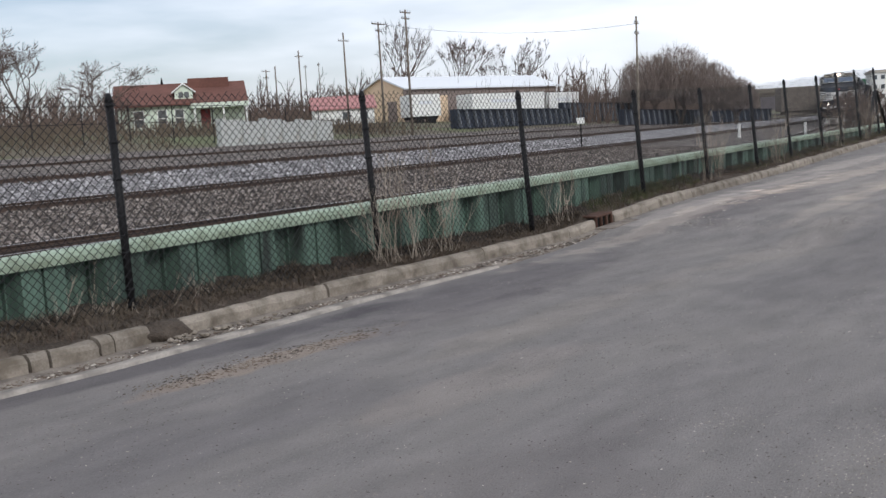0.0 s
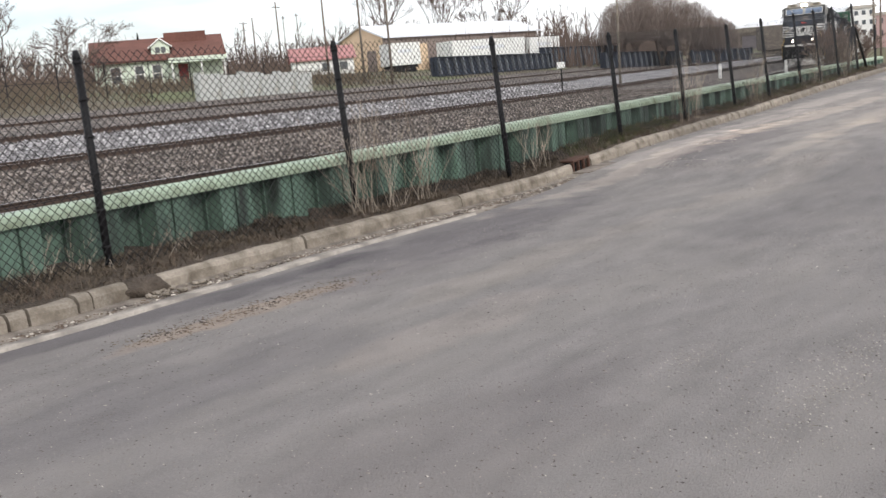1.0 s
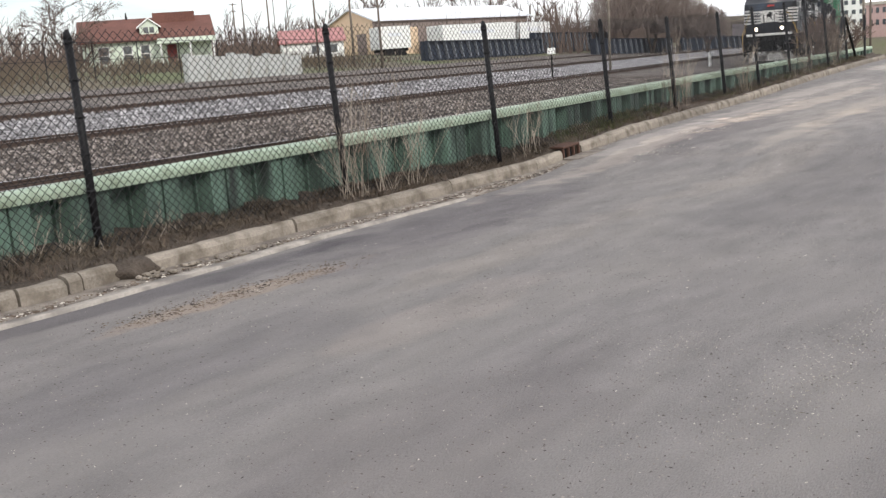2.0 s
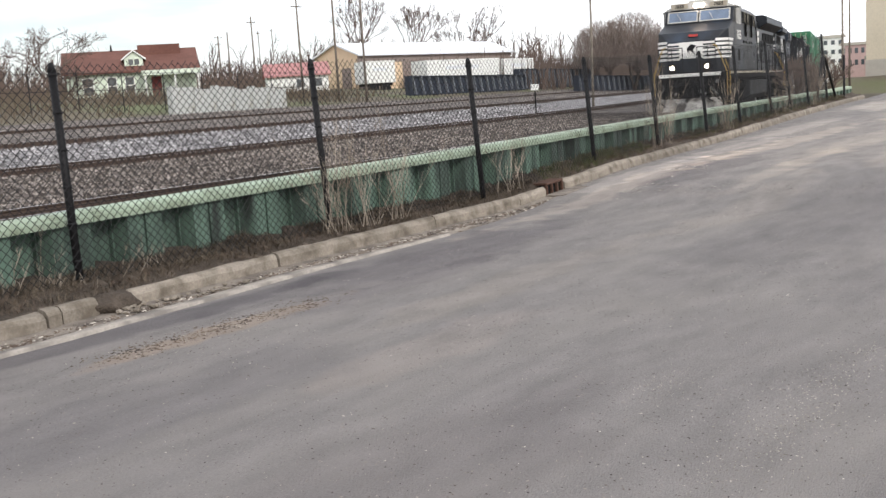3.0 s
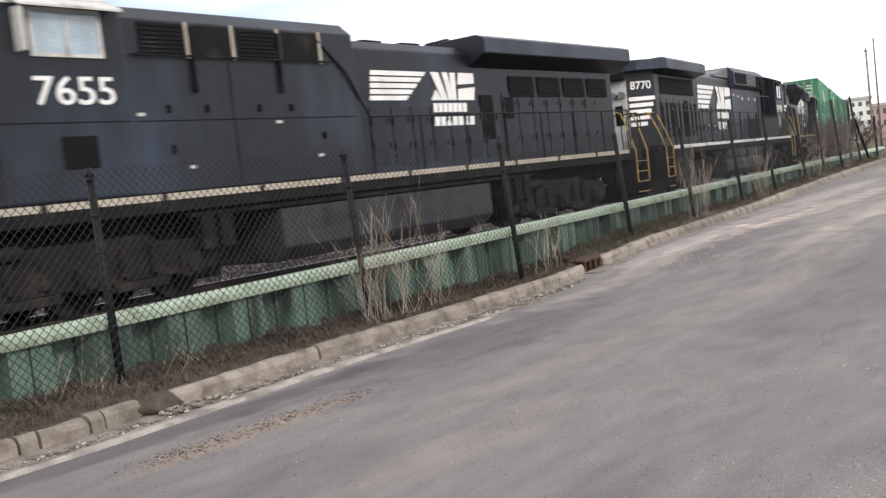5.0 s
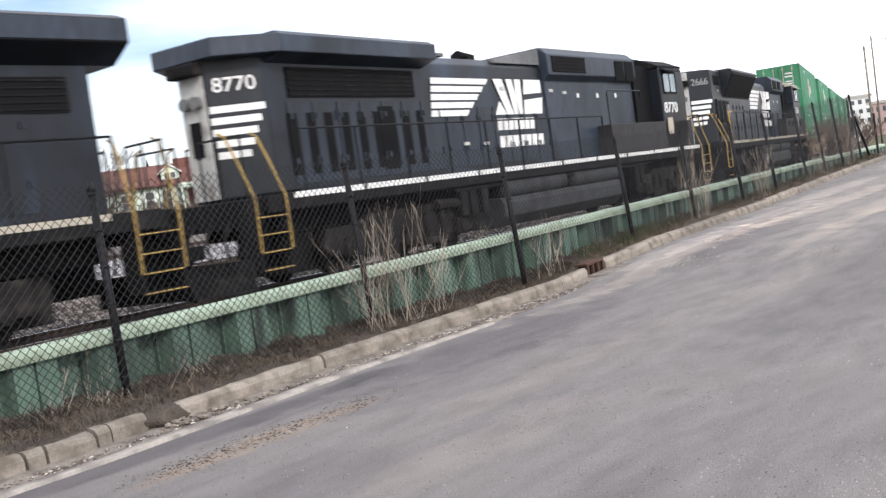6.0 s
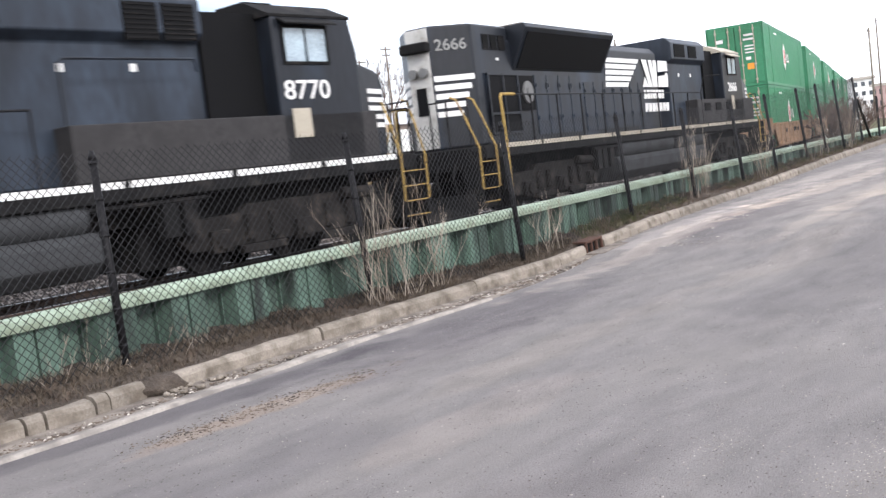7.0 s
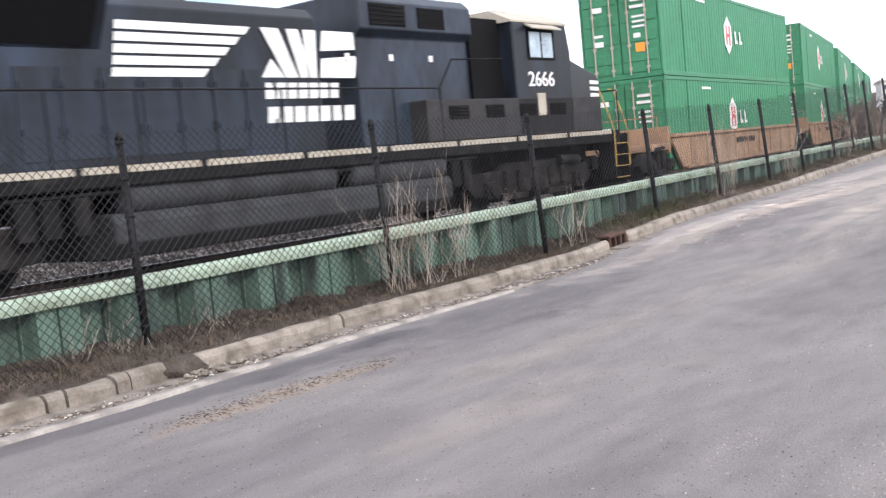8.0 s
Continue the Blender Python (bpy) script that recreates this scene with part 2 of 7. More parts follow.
HILL = material("distant_woods", (0.075, 0.062, 0.062), 1.0, vary=0.25, scale=0.02, fine=0.3, bump=0)
DOORRED = material("dark_red_door", (0.20, 0.03, 0.03), 0.6, vary=0.1, bump=0)
PANE = material("window_glass", (0.06, 0.07, 0.08), 0.1, vary=0.1, bump=0, spec=0.8)
ORANGE = material("orange_placard", (0.75, 0.30, 0.04), 0.6, vary=0.05, bump=0)
FUZZ = material("dense_winter_twigs", (0.25, 0.205, 0.18), 0.95, vary=0.3, scale=0.5, bump=0)
HEAD = glow("headlight_glow", (1.0, 0.78, 0.6), 14.0)



def spot(mat, cx, cy, rx, ry, color, strength=1.0, rough=0.9, scale=1.4):
    """A worn, stained, patched or plainly toned area of its own ragged shape round (cx, cy), in metres on the ground.
    """
    n, l = mat.node_tree.nodes, mat.node_tree.links
    b = n["Principled BSDF"]
    old = b.inputs["Base Color"].links[0].from_socket
    co, mp, le, no, ad, mr, mx = (n.new("ShaderNodeTexCoord"), n.new("ShaderNodeMapping"), n.new("ShaderNodeVectorMath"), n.new("ShaderNodeTexNoise"), n.new("ShaderNodeMath"), n.new("ShaderNodeMapRange"), n.new("ShaderNodeMix"))
    mp.inputs["Location"].default_value, mp.inputs["Scale"].default_value = (-cx / rx, -cy / ry, 0), (1 / rx, 1 / ry, 0)
    le.operation, ad.operation = "LENGTH", "MULTIPLY_ADD"
    no.inputs["Scale"].default_value, no.inputs["Detail"].default_value = scale, 6
    ad.inputs[1].default_value = rough * 2
    l.new(co.outputs["Object"], mp.inputs["Vector"])
    l.new(mp.outputs["Vector"], le.inputs[0])
    l.new(co.outputs["Object"], no.inputs["Vector"])
    l.new(no.outputs["Fac"], ad.inputs[0])
    l.new(le.outputs["Value"], ad.inputs[2])
    mr.inputs["From Min"].default_value, mr.inputs["From Max"].default_value = rough + 0.75, rough + 1.15
    mr.inputs["To Min"].default_value, mr.inputs["To Max"].default_value = strength, 0.0
    l.new(ad.outputs[0], mr.inputs["Value"])
    mx.data_type, mx.blend_type = "RGBA", "MULTIPLY"
    mx.inputs["B"].default_value = (*color, 1)
    l.new(mr.outputs["Result"], mx.inputs["Factor"])
    l.new(old, mx.inputs["A"])
    l.new(mx.outputs["Result"], b.inputs["Base Color"])


# tar patches, damp marks, sediment, tracked dust and broad changes of tone on the asphalt
# broad paler area along the farther road
spot(ASPHALT, 24.0, 5.2, 10.0, 2.6, (1.20, 1.18, 1.15), 1.0, 0.5)
spot(ASPHALT, 15.2, 7.0, 2.2, 0.26, (1.5, 1.47, 1.45), 1.0, 0.9, 2.2)
spot(ASPHALT, 19.5, 7.15, 3.0, 0.30, (1.4, 1.37, 1.34), 1.0, 0.9, 2.2)
spot(ASPHALT, 25.0, 7.6, 4.0, 0.40, (1.4, 1.37, 1.34), 1.0, 0.9, 2.0)
spot(ASPHALT, 36.5, 7.9, 4.5, 1.3, (1.8, 1.74, 1.64), 1.0)
spot(ASPHALT, 33.0, 6.0, 6.0, 0.7, (1.3, 1.27, 1.2), 1.0)
# two darker areas near the camera
spot(ASPHALT, 3.2, 4.6, 2.2, 0.5, (0.86, 0.86, 0.88), 1.0)
spot(ASPHALT, 3.0, 2.6, 1.6, 0.6, (0.88, 0.87, 0.88), 1.0)
spot(ASPHALT, 7.0, 5.55, 1.6, 0.22, (0.84, 0.83, 0.86), 1.0)
spot(ASPHALT, 7.5, 4.6, 2.2, 0.30, (1.12, 1.10, 1.06), 1.0)
spot(ASPHALT, 5.2, 3.9, 1.4, 0.28, (1.14, 1.11, 1.08), 1.0)
spot(ASPHALT, 17.5, 2.8, 3.0, 0.5, (0.82, 0.82, 0.84), 1.0)
spot(ASPHALT, 16.0, 4.9, 3.0, 0.22, (1.28, 1.24, 1.18), 1.0)
spot(ASPHALT, 24.0, 3.4, 4.0, 0.5, (0.84, 0.84, 0.86), 1.0)
spot(ASPHALT, 8.4, 6.15, 2.4, 0.60, (0.70, 0.69, 0.73), 1.0)
spot(ASPHALT, 4.6, 6.50, 2.8, 0.24, (0.62, 0.61, 0.65), 1.0)
spot(ASPHALT, 5.0, 5.72, 1.2, 0.17, (1.25, 1.12, 0.97), 1.0, 0.7, 3.0)
spot(ASPHALT, 15.5, 6.10, 2.6, 0.45, (0.74, 0.73, 0.76), 1.0)
spot(ASPHALT, 15.0, 6.65, 4.5, 0.30, (1.45, 1.38, 1.30), 1.0, 1.0, 2.5)
spot(ASPHALT, 21.0, 6.45, 5.0, 0.35, (1.45, 1.38, 1.30), 1.0, 1.0, 2.5)
spot(ASPHALT, 21.0, 5.0, 5.0, 0.45, (1.30, 1.26, 1.20), 1.0)
spot(ASPHALT, 19.0, 3.6, 4.0, 0.40, (1.28, 1.24, 1.18), 1.0)
spot(ASPHALT, 12.5, 4.3, 2.5, 0.35, (1.16, 1.14, 1.10), 1.0)
spot(ASPHALT, 11.5, 3.2, 4.0, 0.7, (0.86, 0.86, 0.87), 1.0)
spot(ASPHALT, 30.0, 4.5, 5.0, 1.6, (1.25, 1.22, 1.16), 1.0)


# ---------------------------------------------------------------- mesh helpers
def bx(bm, x0, x1, y0, y1, z0, z1):
    v = [bm.verts.new((x, y, z)) for x in (x0, x1) for y in (y0, y1) for z in (z0, z1)]
    for f in ((0, 1, 3, 2), (4, 6, 7, 5), (0, 4, 5, 1), (2, 3, 7, 6), (0, 2, 6, 4), (1, 5, 7, 3)):
        bm.faces.new([v[i] for i in f])
    return v


def prism(bm, poly, a0, a1, axis="y"):
    """Extrude a polygon: along y it holds (x, z) pairs, along x it holds (y, z) pairs, along z (x, y) pairs."""
    put = {"y": lambda p, a: (p[0], a, p[1]), "x": lambda p, a: (a, p[0], p[1]), "z": lambda p, a: (p[0], p[1], a)}[axis]
    lo, hi = [bm.verts.new(put(p, a0)) for p in poly], [bm.verts.new(put(p, a1)) for p in poly]
    k = len(poly)
    bm.faces.new(lo)
    bm.faces.new(hi[::-1])
    for i in range(k):
        bm.faces.new((lo[i], hi[i], hi[(i + 1) % k], lo[(i + 1) % k]))


def tube(bm, pts, r, n=5, r2=None, cap=True):
    """A tube through pts, tapering from r to r2."""
    pts = [Vector(p) for p in pts]
    rings = []
    for i, p in enumerate(pts):
        d = (pts[min(i + 1, len(pts) - 1)] - pts[max(i - 1, 0)]).normalized()
        a = d.orthogonal().normalized() if not rings else (ref - d * ref.dot(d)).normalized()
        ref, b = a, d.cross(a)
        rr = r + ((r if r2 is None else r2) - r) * i / max(1, len(pts) - 1)
        rings.append([bm.verts.new(p + (a * math.cos(t) + b * math.sin(t)) * rr) for t in [2 * math.pi * k / n for k in range(n)]])
    for s, e in zip(rings, rings[1:]):
        for k in range(n):
            bm.faces.new((s[k], s[(k + 1) % n], e[(k + 1) % n], e[k]))
    if cap:
        bm.faces.new(rings[0][::-1])
        bm.faces.new(rings[-1])


def mesh_of(name, bm, mat):
    bmesh.ops.recalc_face_normals(bm, faces=bm.faces)
    me = bpy.data.meshes.new(name)
    bm.to_mesh(me)
    bm.free()
    me.materials.append(mat)
    return me


def part(name, bm, mat, parent=None, label="", bevel=0.0, smooth=False):
    me = mesh_of(name, bm, mat)
    ob = new(name, me)
    if smooth:
        for p in me.polygons:
            p.use_smooth = True
    if bevel:
        mod = ob.modifiers.new("edge", "BEVEL")
        mod.width, mod.segments, mod.limit_method, mod.angle_limit = bevel, 2, "ANGLE", radians(40)
    if parent:
        ob.parent = parent
    if label:
        tagged(ob, label)
    return ob


def boxes(name, mat, parent, *dims, label="", bevel=0.0):
    bm = bmesh.new()
    for d in dims:
        bx(bm, *d)
    return part(name, bm, mat, parent, label, bevel)


def thing(name, label, category, group="", at=None):
    ob = tagged(new(name), label, category, group)
    if at is not None:
        ob.matrix_basis = at
    return ob


def words(name, text, size, mat, parent, place, depth=0.012, bold=0.0):
    """A line of built-in lettering as a mesh; place is its pose in the parent's space."""
    cu = bpy.data.curves.new("lettering", "FONT")
    cu.body, cu.size, cu.extrude, cu.align_x, cu.align_y, cu.offset = text, size, depth, "CENTER", "CENTER", bold
    tmp = bpy.data.objects.new("lettering", cu)
    me = bpy.data.meshes.new_from_object(tmp)
    bpy.data.objects.remove(tmp)
    me.materials.append(mat)
    ob = new(name, me)
    ob.parent, ob.matrix_basis = parent, place
    return ob


# ---------------------------------------------------------------- the lie of the land
def smooth_step(x, table):
    xs, ys = zip(*table)
    return float(np.interp(x, xs, ys))


def track_off(x):
    """How far the tracks bend away from the wall's direction at x."""
    xx = min(max(x, -20.0), 62.0)
    off = -0.0323 * xx + 0.00218 * max(0.0, xx) ** 2 + 0.00022 * max(0.0, xx - 20) ** 2
    if x > 62:
        off += 0.256 * (x - 62)
    if x < -20:
        off += -0.0323 * (x + 20)
    return off


TRACK_Y, RAIL_Z = 14.85, 0.25
ROAD = [(-60, 0.0), (4, 0.0), (9, 0.02), (12, 0.04), (13.3, 0.14), (15.3, 0.25), (18, 0.28), (22.5, 0.30), (25.3, 0.35), (28.7, 0.40), (33, 0.44), (37.5, 0.49), (60, 0.6), (3000, 0.6)]
LAND = [(-3000, 0.0), (8.2, 0.0), (12.4, 0.02), (17.5, 0.02), (20, 0.1), (23.5, 0.25), (27, 0.28), (31, 0.7), (35, 0.85), (38, 1.2), (41, 1.65), (43.5, 2.05), (50, 2.5), (57, 3.0), (73, 3.05), (100, 3.4), (400, 5.0), (3000, 5.0)]


def road_z(x):
    return smooth_step(x, ROAD)


def bend(x):
    """The wall, fence and road turn towards the curve of the tracks beyond the drain."""
    if x < 13:
        return 0.0
    return 0.0125 * (x - 13) ** 2 if x < 17.4 else 0.11 * (x - 15.2)


def kerb_shift(x):
    """How far the kerb and gutter lie beyond y = 7.15."""
    return smooth_step(x, [(4.4, 0.0), (5.4, 0.08), (7.5, 0.22), (12, 0.28), (15, 0.28)]) + bend(x)


def land_z(x, y):
    if y - bend(x) < 8.0:
        return road_z(x)
    return smooth_step(y - 0.8 * track_off(x), LAND)


def wall_top(x):
    return smooth_step(x, [(-6, 0.60), (13, 0.889), (15.1, 0.915), (18.2, 0.931), (28.4, 0.959), (45.3, 1.005)])


def grid_sheet(name, xs, ys, height, mat, label, kind="structure", shift=lambda x, y: 0.0):
    verts = [(x, y + shift(x, y), height(x, y)) for x in xs for y in ys]
    k = len(ys)
    faces = [(i * k + j, (i + 1) * k + j, (i + 1) * k + j + 1, i * k + j + 1) for i in range(len(xs) - 1) for j in range(k - 1)]
    me = bpy.data.meshes.new(name)
    me.from_pydata(verts, [], faces)
    me.materials.append(mat)
    for p in me.polygons:
        p.use_smooth = True
    return tagged(new(name, me), label, kind=kind)


XS = [-3000, -800, -300, -150, -80] + list(range(-50, 130, 2)) + [140, 160, 200, 260, 350, 500, 800, 1500, 3000]
YS = [-3000, -500, -100, -40, -10, 0, 4, 7.1, 7.4, 7.86, 8.3] + [9 + i for i in range(62)] + [75, 80, 90, 100, 120, 160, 250, 400, 800, 3000]


def ground_height(x, y):
    if y - bend(x) < 8.0:
        rise = -0.12
        return road_z(x) + rise
    return land_z(x, y) - (0.06 if y < 45 + track_off(x) else 0)


grid_sheet("ground", XS, YS, ground_height, YARD, "winter grass and bare earth reaching to the horizon")
# road surface, with shallow waves
RX = [-60 + 1.0 * i for i in range(160)]
RY = [-30, -20, -14, -10, -7, -5, -3, -1.5] + [i * 0.5 for i in range(14)] + [6.70]
grid_sheet("road", RX, RY, lambda x, y: road_z(x) + 0.006 * noise.noise(Vector((x * 0.35, y * 0.5, 3))) - 0.012 * max(0, y - 6) / 0.7 * (x < 12), ASPHALT, "worn grey asphalt road with pale dusty patches", shift=lambda x, y: kerb_shift(x) * min(1.0, max(0.0, (y - 2) / 3)) + smooth_step(x, [(10.5, 0.0), (13.5, 0.40)]) * max(0.0, (y - 6) / 0.7))
# earth verge between kerb and wall
VX = [-10 + 0.25 * i for i in range(216)]
VY = [0.0, 0.15, 0.32, 0.5, 0.68, 0.86, 1.0]
VERGE_IN = lambda x: 7.32 + kerb_shift(x)
VERGE_OUT = lambda x: 8.22 + bend(x)


def verge_z(x, q):
    """Height of the verge at the share q of the way from kerb to wall."""
    return road_z(x) + 0.105 + 0.16 * min(1.0, q * 1.25) + 0.06 * noise.noise(Vector((x * 1.7, q * 3, 0))) * (0.05 < q) + 0.025 * noise.noise(Vector((x * 6, q * 9, 4)))


grid_sheet("verge", VX, VY, verge_z, DIRT, "strip of dry brown earth and litter beside the kerb", shift=lambda x, q: VERGE_IN(x) + (VERGE_OUT(x) - VERGE_IN(x)) * q - q)


# kerb and gutter
def kerb_line():
    kerb = tagged(new("kerb"), "old cracked concrete kerb with joints and a broken stretch", kind="structure")
    joints = [-9, -6.2, -3.1, -0.2, 2.3, 3.95, 4.12, 4.55, 4.70, 5.08, 5.42, 7.33, 10.1, 12.15, 12.88, 13.40, 16.4, 19.4, 22.4, 25.4, 28.4, 31.4, 34.4, 37.4, 40.4, 43.4]
    rng = random.Random(4)
    for a, b in zip(joints, joints[1:]):
        if (a, b) in ((5.08, 5.42), (12.88, 13.40)):
            continue
        bm = bmesh.new()
        k = max(1, round((b - a) / 0.12))
        dy, dz = rng.uniform(-0.012, 0.012), rng.uniform(-0.012, 0.01)
        rings = []
        for i in range(k + 1):
            x = a + 0.012 + (b - a - 0.024) * i / k
            z = road_z(x) + dz
            w = noise.noise(Vector((x * 2.3, 0, 7))) * 0.016 + noise.noise(Vector((x * 9, 3, 7))) * 0.007
            ky = dy + kerb_shift(x)
            rings.append([bm.verts.new(p) for p in ((x, 7.20 + ky, z - 0.12), (x, 7.215 + ky + w, z + 0.08 + w), (x, 7.24 + ky, z + 0.115 + w), (x, 7.27 + ky, z + 0.13 + w), (x, 7.34 + ky, z + 0.127 - w), (x, 7.365 + ky, z + 0.08), (x, 7.365 + ky, z - 0.12))])
        for s, e in zip(rings, rings[1:]):
            for j in range(7):
                bm.faces.new((s[j], s[(j + 1) % 7], e[(j + 1) % 7], e[j]))
        bm.faces.new(rings[0])
        bm.faces.new(rings[-1][::-1])
        part("kerb_stone", bm, CONCRETE, kerb)
    # rubble in the broken stretch
    for i in range(46):
        bm = bmesh.new()
        bmesh.ops.create_icosphere(bm, subdivisions=1, radius=rng.uniform(0.012, 0.042))
        for v in bm.verts:
            v.co *= rng.uniform(0.7, 1.2)
            v.co.z *= 0.6
        x = 5.15 + abs(rng.gauss(0, 0.75))
        bmesh.ops.translate(bm, verts=bm.verts, vec=(x, 7.12 + kerb_shift(x) - (x - 5.05) * 0.12 + rng.uniform(-0.12, 0.10), road_z(x) + 0.005))
        part("rubble", bm, CONCRETE, kerb)


kerb_line()
SIDE = lambda x, y: kerb_shift(x)
grid_sheet("gutter", [-10 + 0.25 * i for i in range(206)], [6.68, 6.80, 7.0, 7.24], lambda x, y: road_z(x) + {6.68: -0.06, 6.80: -0.014, 7.0: -0.022, 7.24: -0.005}[y] + 0.005 * noise.noise(Vector((x * 4, y * 4, 1))), GUTTER, "narrow concrete gutter strip full of grit", shift=SIDE)
grid_sheet("gutter_edge", [-10 + 0.2 * i for i in range(99)], [6.64, 6.66, 6.80, 6.82], lambda x, y: road_z(x) + {6.64: -0.05, 6.66: 0.014, 6.80: 0.012, 6.82: -0.04}[y] + 0.004 * noise.noise(Vector((x * 3, y, 1))), LIP, "pale worn concrete edge of the gutter",
           shift=lambda x, y: kerb_shift(x) + 0.05 * noise.noise(Vector((x * 1.1, 0, 9))) * (y > 6.7) - (0.10 * max(0.0, x - 7.0) / 2.6 if y > 6.7 else 0.0))
bm = bmesh.new()
bmesh.ops.create_icosphere(bm, subdivisions=3, radius=0.3)
for v in bm.verts:
    v.co = Vector((v.co.x * 0.95, v.co.y * 0.75, v.co.z * 0.36)) * (1 + 0.25 * noise.noise(v.co * 6))
bmesh.ops.translate(bm, verts=bm.verts, vec=(5.27, 7.42, 0.03))
tagged(part("earth_spill", bm, DIRT, smooth=True), "brown earth spilling through the broken kerb", kind="structure")


# ---------------------------------------------------------------- storm drain
def storm_drain():
    d = thing("storm_drain", "rusty iron storm drain inlet set in the kerb", "drain", at=pose(13.14, 7.27 + kerb_shift(13.14), road_z(13.14), 0, -3, 1))
    bm = bmesh.new()
    bx(bm, -0.25, 0.25, -0.05, 0.2, 0.13, 0.165)
    for x in (-0.25, -0.095, 0.06, 0.215):
        bx(bm, x, x + 0.035, -0.05, 0.0, -0.06, 0.13)
    bx(bm, -0.25, 0.25, -0.06, 0.0, -0.06, -0.03)
    part("hood", bm, RUST, d, bevel=0.012)
    # solid black block paints the shade inside the inlet
    boxes("throat", DARK, d, (-0.24, 0.24, 0.05, 0.2, -0.1, 0.128))
    boxes("apron", GUTTER, d, (-0.32, 0.9, -0.34, -0.06, -0.08, 0.004))


storm_drain()


# ---------------------------------------------------------------- sheet pile wall
def pile_wall():
    wall = tagged(new("wall_retaining"), "low retaining wall of green painted steel sheet piles with a pale cap", kind="structure")
    x, period = -6.0, 0.80
    while x < 43:
        bm = bmesh.new()
        f, r, s = 8.02, 8.22, 0.06
        prof = [(x, f), (x + 0.185, f), (x + 0.19, f + 0.04), (x + 0.205, f + 0.04), (x + 0.21, f), (x + 0.40, f), (x + 0.40 + s, r), (x + period - s - 0.02, r), (x + period - s - 0.015, r - 0.05), (x + period - s, r - 0.05), (x + period - 0.005, f + 0.01), (x + period, f)]
        prof = [(a, b + bend(a)) for a, b in prof]
        lo = [bm.verts.new((a, b, road_z(a) + 0.02)) for a, b in prof]
        hi = [bm.verts.new((a, b, wall_top(a) - 0.02)) for a, b in prof]
        lo2 = [bm.verts.new((a, b + 0.012, road_z(a) + 0.02)) for a, b in prof]
        hi2 = [bm.verts.new((a, b + 0.012, wall_top(a) - 0.02)) for a, b in prof]
        for i in range(len(prof) - 1):
            bm.faces.new((lo[i], lo[i + 1], hi[i + 1], hi[i]))
            bm.faces.new((lo2[i], hi2[i], hi2[i + 1], lo2[i + 1]))
        part("sheet_pile", bm, PILE, wall)
        x += period
    a = -6.0
    while a < 43:
        b = a + 2.9
        bm = bmesh.new()
        sec = [(7.965, -0.085), (7.955, -0.03), (7.97, 0.01), (8.01, 0.03), (8.16, 0.032), (8.20, 0.01), (8.20, -0.085)]
        ra = [bm.verts.new((a + 0.004, y + bend(a), wall_top(a) + z)) for y, z in sec]
        rb = [bm.verts.new((b - 0.004, y + bend(b), wall_top(b) + z)) for y, z in sec]
        for i in range(len(sec)):
            j = (i + 1) % len(sec)
            bm.faces.new((ra[i], ra[j], rb[j], rb[i]))
        bm.faces.new(ra[::-1])
        bm.faces.new(rb)
        part("cap_rail", bm, CAP, wall, "pale green steel cap")
        a = b
    bm = bmesh.new()
    for i in range(25):
        bx(bm, -6 + 2 * i, -4 + 2 * i, 8.3 + bend(-5 + 2 * i), 8.62 + bend(-5 + 2 * i), -0.1, 0.45)
    part("backfill", bm, BALLAST, wall)


pile_wall()

# ---------------------------------------------------------------- chain-link fence
LEAN_X, LEAN_Y = 0.044, 0.097
POSTS = [(-1.2, 2.09), (2.05, 2.09), (5.3, 2.09), (8.57, 2.1), (11.69, 2.09), (15.11, 2.09), (18.25, 2.13), (21.64, 2.23), (24.62, 2.37), (28.1, 2.52), (30.66, 2.65), (33.47, 2.79), (36.91, 2.93)]


def on_fence(x, z):
    return Vector((x + LEAN_X * (z - 0.8), 7.85 + bend(x) + LEAN_Y * (z - 0.8), z))


